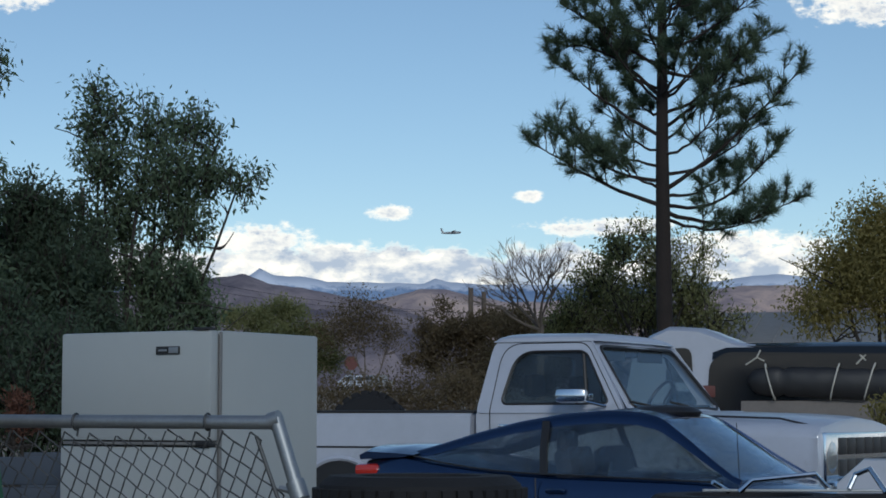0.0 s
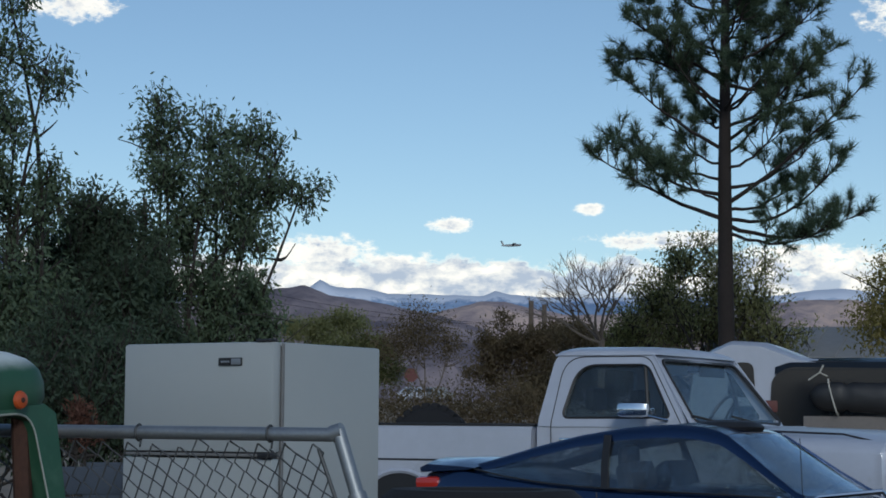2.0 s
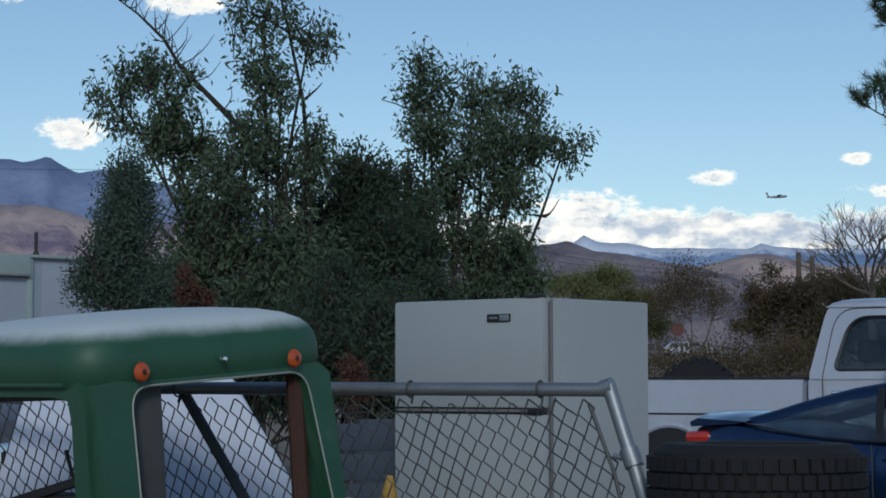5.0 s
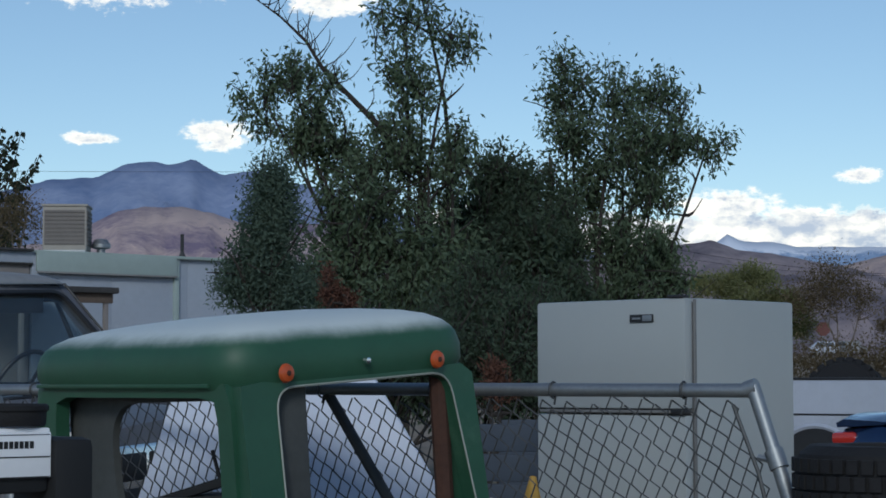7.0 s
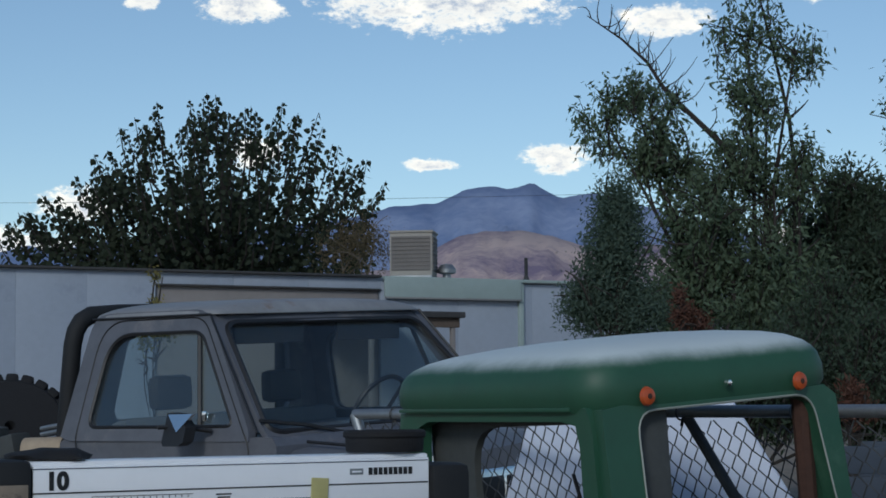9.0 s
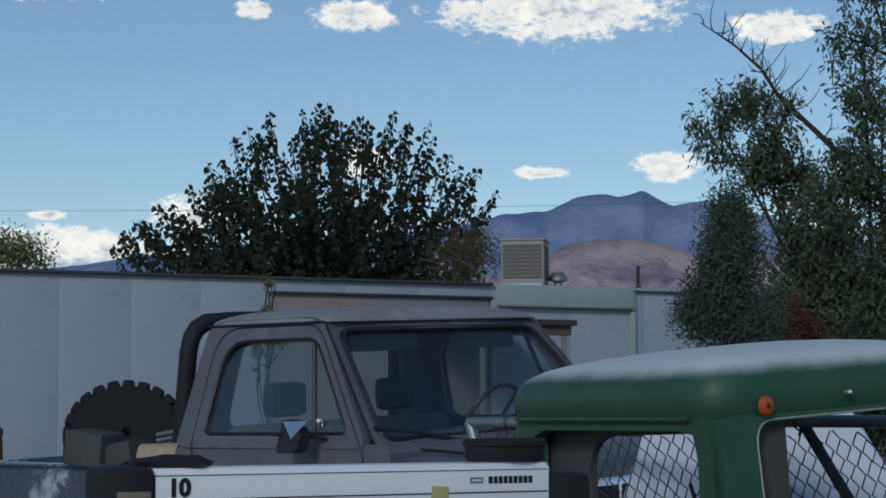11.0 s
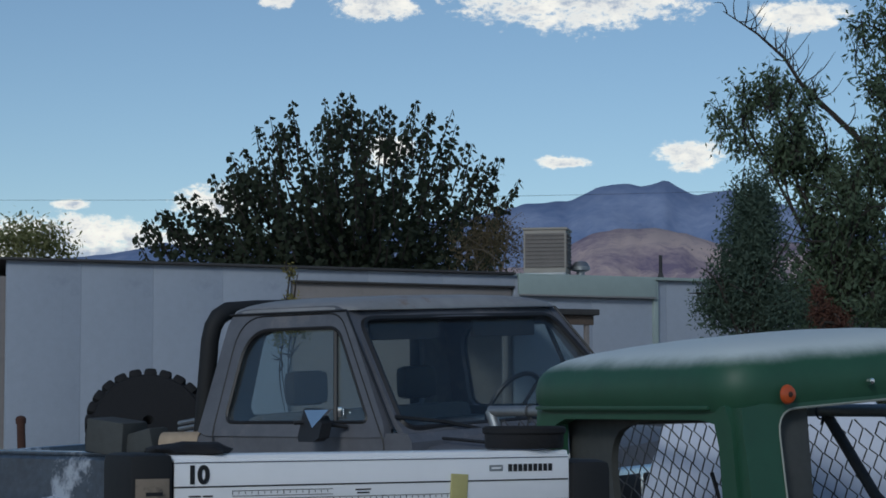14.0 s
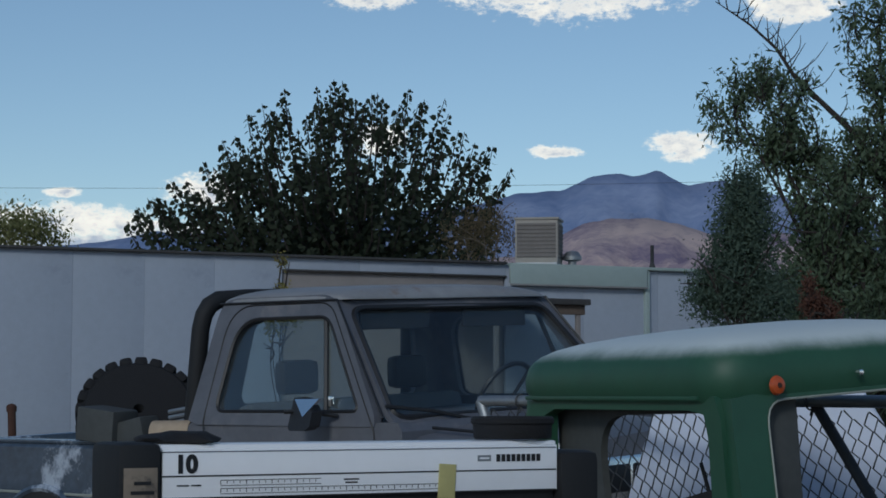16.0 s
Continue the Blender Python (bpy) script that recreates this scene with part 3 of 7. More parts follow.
def build_house():
    house = thing("house", HOUSE, "long low white mobile home with flat dark roof", "house")
    # siding panels with recessed joints
    me = {}
    height = 3.43
    x = 0.12
    while x < 14.6:
        w = 1.1 if x < 4.5 else 1.3 if x < 8.4 else 1.45
        if 4.5 < x + w / 2 < 8.4:
            h0, h1, y = height - 0.18, 0.18, 0.0
        else:
            h0, h1, y = 0.0, height, 0.0
        key = (w, h0, x >= 8.4)
        if key not in me:
            bm = boxed((w / 2, 0.04, h0 + h1 / 2), (w - 0.003, 0.08, h1), 0.001)
            if x < 8.4 and h0 == 0:
                for g in range(1, 4):      # pressed grooves
                    box(bm, (w * g / 4, 0.0, h1 / 2), (0.006, 0.002, h1 - 0.02), 0.0005)
            me[key] = mesh_of("siding_panel", bm, M["wall"], 35)
        ob = new("siding_panel", me[key])
        ob.parent = house
        ob.location = (x, y, 0)
        x += w
    part("core_wall", boxed((7.3, 2.1, 1.6), (14.5, 4.0, 3.2)), M["wall_tan"], house, "tan inner wall of the house")
    part("alcove_wall", boxed((6.47, 0.07, 1.62), (3.85, 0.03, 3.24), 0.004), M["wall_tan"], house, "tan plywood wall set back under the eave")
    # thin dark strip drawn in place of the eave's shadow line
    part("alcove_trim", boxed((6.47, -0.004, height - 0.195), (3.9, 0.05, 0.03), 0.006), M["roofing"], house, "dark strip painting the shadow line under the eave")
    # roof: built up of sheets with a dark drip edge
    bm = boxed((4.2, 2.1, height + 0.02), (8.4, 4.4, 0.04), 0.012)
    part("roof", bm, M["roofing"], house, "flat dark roll-roofing")
    bm = boxed((11.6, 2.1, height - 0.0), (6.3, 4.4, 0.05), 0.012)
    box(bm, (9.75, -0.08, height - 0.16), (2.6, 0.05, 0.3), 0.01)
    part("fascia", bm, M["wall_mint"], house, "pale green metal fascia and roof edge")
    part("fascia_lip", boxed((9.75, -0.115, height - 0.325), (2.6, 0.03, 0.03), 0.006), M["roof_grey"], house)
    part("corner_post", boxed((11.08, -0.02, height / 2), (0.09, 0.09, height), 0.01), M["wall_mint"], house)
    # small porch roof on posts
    porch = part("porch_roof", boxed((7.7, -1.35, 2.72), (1.7, 2.3, 0.09), 0.015), M["roofing"], house, "small dark flat porch roof")
    for px in (7.0, 8.4):
        part("post", boxed((px, -2.35, 1.34), (0.07, 0.07, 2.68), 0.012), M["wall_tan"], porch)
    part("porch_beam", boxed((7.7, -2.37, 2.6), (1.6, 0.07, 0.14), 0.01), M["wood"], porch)
    return house


build_house()


def swamp_cooler():
    m = HOUSE @ pose(9.56, 0.95, 3.45, 0, 0, -36)
    t = thing("evaporative_cooler", m, "beige boxy evaporative cooler standing on the roof", "air cooler")
    part("cabinet", boxed((0, 0, 0.44), (0.72, 0.72, 0.72), 0.02), M["cooler"], t)
    part("base_frame", boxed((0, 0, 0.05), (0.7, 0.7, 0.1), 0.01), M["steel"], t)
    for side in range(3):
        turn = Matrix.Rotation(side * math.pi / 2 - math.pi / 2, 3, "Z")
        bm = bmesh.new()
        box(bm, turn @ Vector((0.362, 0, 0.45)), tuple(abs(c) for c in turn @ Vector((0.012, 0.66, 0.58))), 0.004)
        panel = part("louvre_panel", bm, M["louvre"], t, "dusty brown louvred pad panel")
        for k in range(9):
            bm = boxed(turn @ Vector((0.374, 0, 0.19 + k * 0.065)), tuple(abs(c) for c in turn @ Vector((0.016, 0.64, 0.02))), 0.003)
            part("slat", bm, M["louvre"], panel)
    part("top_cap", boxed((0, 0, 0.82), (0.76, 0.76, 0.04), 0.012), M["cooler"], t)


swamp_cooler()


def roof_vent(x, y, h, r, mat, label, cap):
    t = thing("roof_vent", HOUSE @ pose(x, y, 3.44), label, "roof vent")
    part("pipe", tubed([(0, 0, 0), (0, 0, h)], r, 12), mat, t)
    if cap:
        bm = bmesh.new()
        lathe(bm, [(0.0, h + 0.16), (0.1, h + 0.14), (0.16, h + 0.06), (0.16, h), (0.1, h - 0.02), (0, h - 0.02)])
        part("cowl", bm, M["steel"], t, "galvanised vent cowl")
    else:
        bm = lathe(bmesh.new(), [(r, 0.12), (r + 0.03, 0.04), (r + 0.1, 0.0), (r, 0.0)], sides=16)
        part("flashing", bm, M["roofing"], t)


roof_vent(10.12, 0.8, 0.16, 0.07, M["steel"], "short galvanised vent with a cowl on the roof", True)
roof_vent(11.4, 0.3, 0.42, 0.03, M["black"], "thin black vent pipe on the roof", False)

# low grey building and its roof behind the far vehicles
def grey_building():
    t = thing("shed", pose(7.5, 41.5, 0, 0, 0, -18), "long low grey shed behind the parked vehicles", "shed")
    bm = bmesh.new()
    loft(bm, [[(-3.2, -2.4, 2.75), (-3.2, 0, 3.45), (-3.2, 2.4, 2.75), (-3.2, 2.4, 2.68), (-3.2, 0, 3.38), (-3.2, -2.4, 2.68)],
              [(9, -2.4, 2.75), (9, 0, 3.45), (9, 2.4, 2.75), (9, 2.4, 2.68), (9, 0, 3.38), (9, -2.4, 2.68)]])
    part("roof", bm, M["roof_grey"], t, "weathered grey metal roof")
    for k in range(24):
        part("roof_rib", boxed((-3.0 + k * 0.51, -1.2, 3.115), (0.03, 2.5, 0.03), 0.006, Matrix.Rotation(math.atan2(0.7, 2.4), 3, "X")), M["roof_grey"], t)
    part("wall", boxed((2.9, 0, 1.36), (11.8, 4.4, 2.72), 0.01), M["wood"], t)


grey_building()


# ---------------------------------------------------------------- trees and shrubs
def leaves(name, lobes, count, size, mat, parent, seed, droop=0.5, clump=0.16, per=14, slim=0.34, fill=0.45, depth=0.9, shoot=0.0, masses=0, airy=0.0):
    """A crown of single leaves, gathered in clumps round the lobes (x, z, rx, rz)."""
    rng = np.random.default_rng(seed)
    lob = np.array([(x, (rng.random() - 0.5) * min(rx, 0.6), z, rx, max(rx, rz) * depth, rz) for x, z, rx, rz in lobes])
    if masses:
        inner = lob.copy()
        inner[:, 3:] *= 0.72
        many = [inner]
        for _ in range(masses):
            q = rng.normal(size=(len(lob), 3))
            q /= np.linalg.norm(q, axis=1)[:, None]
            s = lob.copy()
            s[:, :3] += q * lob[:, 3:] * (0.62 + 0.45 * rng.random((len(lob), 1)))
            s[:, 3:] = lob[:, 3:] * (0.2 + 0.22 * rng.random((len(lob), 1)))
            many.append(s)
        lob = np.concatenate(many)
    high = np.clip((lob[:, 2] - lob[:, 2].min()) / max(0.1, np.ptp(lob[:, 2])), 0, 1)
    wt = lob[:, 3] * lob[:, 5] * (1 - airy * high)
    n_cl = max(1, count // per)
    pick = rng.choice(len(lob), n_cl, p=wt / wt.sum())
    d = rng.normal(size=(n_cl, 3))
    d /= np.linalg.norm(d, axis=1)[:, None]
    rad = rng.random(n_cl) ** fill
    rad *= 1 + 0.09 * np.maximum(0, rng.normal(size=n_cl))
    cent = lob[pick, :3] + d * rad[:, None] * lob[pick, 3:]
    c = np.repeat(cent, per, axis=0) + rng.normal(size=(n_cl * per, 3)) * clump
    if shoot:
        d[:, 2] = np.abs(d[:, 2]) + 0.7
        d /= np.linalg.norm(d, axis=1)[:, None]
        c += np.repeat(d, per, axis=0) * (shoot * np.tile(np.linspace(-0.5, 0.6, per), n_cl))[:, None]
    if shoot:
        # one thin twig through each spray of leaves
        a0, a1 = cent - d * shoot * 0.75, cent + d * shoot * 0.5
        s1 = np.cross(d, rng.normal(size=(n_cl, 3)))
        s1 /= np.linalg.norm(s1, axis=1)[:, None]
        s2 = np.cross(d, s1)
        w0, w1 = 0.007, 0.003
        tv = np.stack([a0 + s1 * w0, a0 + s2 * w0, a0 - s1 * w0, a0 - s2 * w0, a1 + s1 * w1, a1 + s2 * w1, a1 - s1 * w1, a1 - s2 * w1], 1).reshape(-1, 3)
        quad = np.array([(0, 1, 5, 4), (1, 2, 6, 5), (2, 3, 7, 6), (3, 0, 4, 7)])
        tf = (quad[None] + 8 * np.arange(n_cl)[:, None, None]).reshape(-1, 4)
        tw = bpy.data.meshes.new("twig_spray")
        tw.from_pydata(tv.tolist(), [], tf.tolist())
        tw.materials.append(M["bark"])
        tob = new("twig_spray", tw)
        tob.parent = parent
        tagged(tob, kind="stuff")
    n = len(c)
    bulk = np.repeat(1.0 + (0.1 if masses else 0.0) * (1 - high[pick]), per)
    ax = rng.normal(size=(n, 3))
    ax /= np.linalg.norm(ax, axis=1)[:, None]
    ax[:, 2] -= droop * 1.6
    ax /= np.linalg.norm(ax, axis=1)[:, None]
    side = np.cross(ax, rng.normal(size=(n, 3)))
    side /= np.linalg.norm(side, axis=1)[:, None]
    ln = size * (bulk * (0.6 + 0.8 * rng.random(n)))[:, None]
    wd = ln * slim
    v = np.stack([c, c + ax * ln * 0.45 + side * wd * 0.5, c + ax * ln, c + ax * ln * 0.45 - side * wd * 0.5], 1).reshape(-1, 3)
    v[:, 2] = np.maximum(v[:, 2], 0.02)
    f = np.arange(n * 4).reshape(-1, 4)
    me = bpy.data.meshes.new(name)
    me.from_pydata(v.tolist(), [], f.tolist())
    me.materials.append(mat)
    ob = new(name, me)
    ob.parent = parent
    tagged(ob, kind="stuff")
    return cent


def bough(bm, p0, p1, r0, r1, rng, bend=0.12, steps=6, lift=0.0):
    p0, p1 = Vector(p0), Vector(p1)
    span = (p1 - p0).length
    off = Vector((rng.normal(), rng.normal(), rng.normal())) * span * bend
    pts = []
    for k in range(steps + 1):
        t = k / steps
        pts.append(p0.lerp(p1, t) + off * math.sin(math.pi * t) * (1 - 0.4 * t) + Vector((0, 0, -lift * span * math.sin(math.pi * t))))
    tube(bm, pts, [r0 + (r1 - r0) * (k / steps) ** 0.8 for k in range(steps + 1)], 6)
    return pts


def broadleaf(name, base, lobes, count, size, mat, label, seed, trunk_r=0.14, fork=1.0, stems=1, category="tree", bark=None, extra=None, **kw):
    """A tree: tapered trunk, limbs out to each mass of the crown, twigs, single leaves."""
    rng = np.random.default_rng(seed + 100)
    t = thing(name, pose(base[0], base[1], 0, 0, 0, -base[2]), label, category)
    bm = bmesh.new()
    low = min(z for _, z, _, _ in lobes)
    top = Vector((lobes[0][0] * 0.3, 0, max(fork, low * 0.55)))
    foot = [Vector(((k - (stems - 1) / 2) * trunk_r * 2.2, 0, -0.05)) for k in range(stems)]
    for f in foot:
        bough(bm, f, top + (f * 0.6), trunk_r, trunk_r * 0.72, rng, 0.04)
    limbs = bmesh.new()
    for x, z, rx, rz in lobes:
        p = bough(limbs, top + Vector((rng.normal() * 0.04, 0, 0)), (x, (rng.random() - 0.5) * rx, z), trunk_r * 0.34, 0.012, rng, 0.06)
        for _ in range(5):
            s = p[int(rng.integers(3, 7))]
            e = s + Vector((rng.normal() * rx * 0.7, rng.normal() * rx * 0.6, abs(rng.normal()) * rz * 0.8))
            bough(limbs, s, e, 0.018, 0.005, rng, 0.15, 4)
    if extra:
        extra(limbs, rng)
    part("trunk", bm, bark or M["bark"], t)
    part("limb", limbs, bark or M["bark"], t)
    leaves("crown", lobes, count, size, mat, t, seed, **kw)
    return t


def dead_limb(bm, rng):
    """A long bare limb that sticks out of the crown."""
    p = [(0.08, 0, 4.01), (-0.17, -0.1, 4.36), (-0.8, -0.1, 5.0), (-1.0, -0.1, 5.33), (-1.3, -0.1, 5.62), (-1.7, -0.1, 5.91)]
    tube(bm, p, [0.045, 0.036, 0.024, 0.019, 0.013, 0.005], 6)
    for k in range(34):
        i = int(rng.integers(1, 5))
        s = Vector(p[i]).lerp(Vector(p[i + 1]), rng.random())
        bough(bm, s, s + Vector((rng.normal() * 0.13 + 0.05, rng.normal() * 0.15, 0.12 + 0.3 * rng.random())), 0.009, 0.003, rng, 0.15, 4)


broadleaf("leafy_tree", (-3.87, 26.72, -8.24), [(-0.58, 5.2, 0.41, 0.41), (0.02, 5.11, 0.48, 0.41), (0.69, 5.18, 0.39, 0.36), (-0.65, 4.56, 0.43, 0.45), (0.09, 4.43, 0.6, 0.52), (0.76, 4.61, 0.34, 0.34), (1.19, 4.41, 0.31, 0.27), (0.5, 3.91, 0.45, 0.34), (-0.28, 3.84, 0.52, 0.45), (-0.66, 3.17, 0.56, 0.67), (0.01, 3.01, 0.6, 0.75), (0.56, 3.08, 0.34, 0.52), (0.71, 2.6, 0.24, 0.37), (-0.07, 2.34, 0.97, 0.37)], 25000, 0.08, M["leaf"], "grey-green leafy tree with open crown", 11, 0.13, stems=2, shoot=0.3, clump=0.072, per=18, masses=7, slim=0.36, airy=0.3)
broadleaf("leafy_tree", (-4.97, 25.01, -11.24), [(-0.2, 3.99, 0.3, 0.34), (0.18, 3.81, 0.39, 0.35), (-0.35, 3.28, 0.56, 0.67), (0.25, 3.14, 0.56, 0.67), (0.0, 2.57, 0.77, 0.63), (0.42, 2.29, 0.63, 0.42)], 36000, 0.075, M["leaf_dark"], "dense dark green tree in the row", 12, 0.12, clump=0.1, shoot=0.3, per=18, masses=6, slim=0.38, airy=0.4)
broadleaf("leafy_tree", (-6.03, 23.23, -14.56), [(0.27, 6.26, 0.33, 0.4), (0.17, 5.68, 0.43, 0.33), (0.7, 5.38, 0.3, 0.3), (0.07, 5.11, 0.32, 0.27), (0.37, 4.74, 0.36, 0.3), (-1.5, 4.67, 0.3, 0.36), (-1.17, 4.97, 0.33, 0.25), (-0.87, 4.53, 0.32, 0.36), (-0.57, 4.13, 0.36, 0.3), (-1.07, 4.23, 0.3, 0.3), (-0.07, 4.07, 0.43, 0.36), (0.43, 3.83, 0.43, 0.4), (-0.27, 3.56, 0.56, 0.46), (0.7, 4.1, 0.21, 0.3), (-0.47, 2.96, 0.73, 0.6), (0.3, 2.96, 0.7, 0.66), (-0.8, 2.5, 0.66, 0.46), (0.13, 2.37, 0.8, 0.46)], 30000, 0.08, M["leaf"], "tall ragged tree with a bare dead limb", 13, 0.15, extra=dead_limb, shoot=0.3, clump=0.072, per=18, masses=8, slim=0.36, airy=0.62)
broadleaf("juniper_tree", (-6.5, 19.97, -18.02), [(0.06, 3.42, 0.15, 0.26), (0.05, 3.1, 0.28, 0.35), (-0.03, 2.69, 0.32, 0.41), (-0.23, 2.35, 0.29, 0.29), (0.17, 2.29, 0.41, 0.29)], 26000, 0.055, M["leaf_juniper"], "dense blue-green juniper beside the house", 14, 0.09, droop=-0.2, clump=0.08, slim=0.3)


def mulberry_tree():
    """A broad dome of upright shoots, each hung with large drooping leaves."""
    rng = np.random.default_rng(15)
    t = thing("mulberry_tree", pose(-19.34, 35.01, 0, 0, 0, 28.91), "broad dark mulberry tree behind the house", "tree")
    bm = bmesh.new()
    bough(bm, (0.1, 0, -0.05), (0.15, 0, 2.5), 0.26, 0.22, rng, 0.03)
    part("trunk", bm, M["bark"], t)
    limbs, shoots = bmesh.new(), []
    core = Vector((0.2, 0, 3.3))
    # main dome, then the low loose skirt on one side: centre, radii, number, reach below the tip
    for c, rad, count, spread in ((Vector((0.15, 0, 4.1)), (3.15, 2.7, 3.2), 240, 1.6), (Vector((-3.4, 0.2, 3.9)), (1.1, 0.8, 1.6), 30, 1.3), (Vector((-2.3, 0, 3.9)), (1.2, 1.0, 2.0), 26, 1.2)):
        for k in range(count):
            th = spread * rng.random() ** 0.62
            ph = rng.random() * 2 * math.pi
            flat = 0.9 + 0.1 * math.cos(2 * th)
            tip = c + Vector((rad[0] * math.sin(th) * math.cos(ph), rad[1] * math.sin(th) * math.sin(ph), rad[2] * math.copysign(abs(math.cos(th)) ** 0.5, math.cos(th)) * flat)) * (0.8 + 0.28 * rng.random())
            tip.z = max(tip.z, 3.7)
            out = (tip - core).normalized()
            d = (out * 0.75 + Vector((rng.normal() * 0.12, rng.normal() * 0.12, 0.75))).normalized()
            length = 0.65 + 0.55 * rng.random()
            base = tip - d * length
            mid = base.lerp(tip, 0.5) + out * 0.05
            tube(limbs, [base, mid, tip], [0.016, 0.011, 0.005], 4, False)
            if k % 6 == 0:
                bough(limbs, core + Vector((rng.normal() * 0.1, rng.normal() * 0.1, 0)), base, 0.07, 0.018, rng, 0.06, 5)
            shoots.append((base, mid, tip))
    part("limb", limbs, M["bark"], t)
    C, A = [], []
    for base, mid, tip in shoots:
        n = 17
        for k in range(n):
            u = 0.12 + 0.9 * (k + 0.4 * rng.random()) / n
            p = base.lerp(mid, min(1, u * 2)) if u < 0.5 else mid.lerp(tip, u * 2 - 1)
            q = k * 2.4 + rng.random()
            C.append(tuple(p + Vector((math.cos(q), math.sin(q), 0)) * 0.035))
            A.append((math.cos(q) * 0.75, math.sin(q) * 0.75, -0.8 + 0.5 * rng.normal()))
    C, A = np.array(C), np.array(A)
    # inner leaves, dense towards the foot of the crown
    m = 7600
    d = rng.normal(size=(m, 3))
    d /= np.linalg.norm(d, axis=1)[:, None]
    d[:, 2] = np.abs(d[:, 2])
    inner = np.array((0.25, 0, 3.75)) + d * (rng.random((m, 1)) ** 0.45) * np.array((2.8, 2.2, 2.2))
    inner[:1500, 0] -= 1.9
    inner[:1500, 2] = 3.75 + (inner[:1500, 2] - 3.75) * 0.42
    C = np.concatenate([C, inner])
    A = np.concatenate([A, rng.normal(size=(m, 3)) * 0.6 + np.array((0, 0, -0.6))])
    n = len(C)
    A /= np.linalg.norm(A, axis=1)[:, None]
    side = np.cross(A, rng.normal(size=(n, 3)))
    side /= np.linalg.norm(side, axis=1)[:, None]
    ln = (0.085 + 0.075 * rng.random((n, 1)))
    wd = ln * 0.38
    v = np.stack([C, C + A * ln * 0.22 + side * wd, C + A * ln * 0.62 + side * wd * 0.8, C + A * ln, C + A * ln * 0.62 - side * wd * 0.8, C + A * ln * 0.22 - side * wd], 1).reshape(-1, 3)
    me = bpy.data.meshes.new("crown")
    me.from_pydata(v.tolist(), [], np.arange(n * 6).reshape(-1, 6).tolist())
    me.materials.append(M["leaf_mulberry"])
    ob = new("crown", me)
    ob.parent = t
    tagged(ob, kind="stuff")


mulberry_tree()
broadleaf("dry_shrub", (-15.61, 33.54, -24.96), [(-0.09, 4.36, 0.41, 0.41), (0.21, 4.2, 0.36, 0.36), (-0.4, 4.15, 0.31, 0.31)], 4000, 0.055, M["leaf_brown"], "dry greyish shrub beside the roof", 16, 0.06, category="shrub", droop=-0.2, bark=M["twig"])
broadleaf("small_tree", (-27.05, 34.71, -37.93), [(-0.26, 4.82, 0.49, 0.34), (0.21, 4.83, 0.55, 0.36), (0.8, 4.66, 0.27, 0.17)], 2600, 0.12, M["leaf_olive"], "small olive-green tree past the end of the house", 17, 0.1)
broadleaf("olive_tree", (4.24, 39.77, 6.09), [(-0.64, 4.71, 0.61, 0.44), (-1.2, 4.05, 0.77, 0.66), (0.01, 4.37, 0.72, 0.66), (0.83, 4.58, 0.31, 0.29), (0.66, 3.81, 0.72, 0.55), (-0.54, 3.49, 1.44, 0.5), (-1.75, 3.44, 0.55, 0.5), (1.09, 3.21, 0.55, 0.33)], 20000, 0.075, M["leaf_olive"], "rounded olive-green tree turning yellow", 18, 0.16, stems=2, shoot=0.4, clump=0.1, per=18, masses=7, slim=0.4, airy=0.5)
broadleaf("autumn_tree", (6.71, 31.29, 12.1), [(-0.1, 4.24, 0.4, 0.44), (-0.62, 3.55, 0.49, 0.49), (0.02, 3.46, 0.71, 0.71), (-0.93, 2.99, 0.44, 0.35), (0.53, 3.97, 0.62, 0.71)], 30000, 0.075, M["leaf_gold"], "yellow-brown autumn tree beside the shed", 19, 0.14)
broadleaf("hedge_shrub", (-4.07, 51.84, -4.48), [(-0.72, 3.86, 0.72, 0.36), (0.14, 4.03, 0.72, 0.37), (-0.14, 3.29, 1.29, 0.79), (1.0, 3.07, 0.65, 0.72)], 20000, 0.085, M["leaf_olive"], "olive-green shrub with yellowing tips", 20, 0.08, masses=6, clump=0.09, per=18, category="shrub", droop=-0.3)
broadleaf("hedge_shrub", (-1.85, 49.97, -2.12), [(-0.14, 3.77, 0.69, 0.5), (0.5, 3.35, 0.45, 0.45), (-0.69, 3.35, 0.69, 0.48)], 6500, 0.075, M["leaf_brown"], "sparse brown autumn shrub", 21, 0.07, category="shrub", bark=M["twig"], droop=-0.2)
broadleaf("hedge_shrub", (0.21, 48.0, 0.25), [(-0.5, 2.9, 0.6, 0.75), (0.1, 3.27, 0.8, 0.6), (0.8, 3.27, 0.93, 0.7), (0.35, 2.35, 1.1, 0.8)], 24000, 0.085, M["leaf_brown"], "dense brown thicket of autumn scrub", 22, 0.08, masses=6, clump=0.09, per=18, category="shrub", droop=-0.3, bark=M["twig"])
broadleaf("hedge_shrub", (2.23, 45.95, 2.78), [(-0.51, 3.06, 0.89, 0.64), (0.38, 3.19, 0.89, 0.57), (1.14, 3.19, 0.89, 0.51), (-0.0, 2.43, 1.52, 0.76)], 22000, 0.085, M["leaf_brown"], "reddish brown thicket of scrub", 23, 0.08, masses=6, clump=0.09, per=18, category="shrub", droop=-0.3, bark=M["twig"])
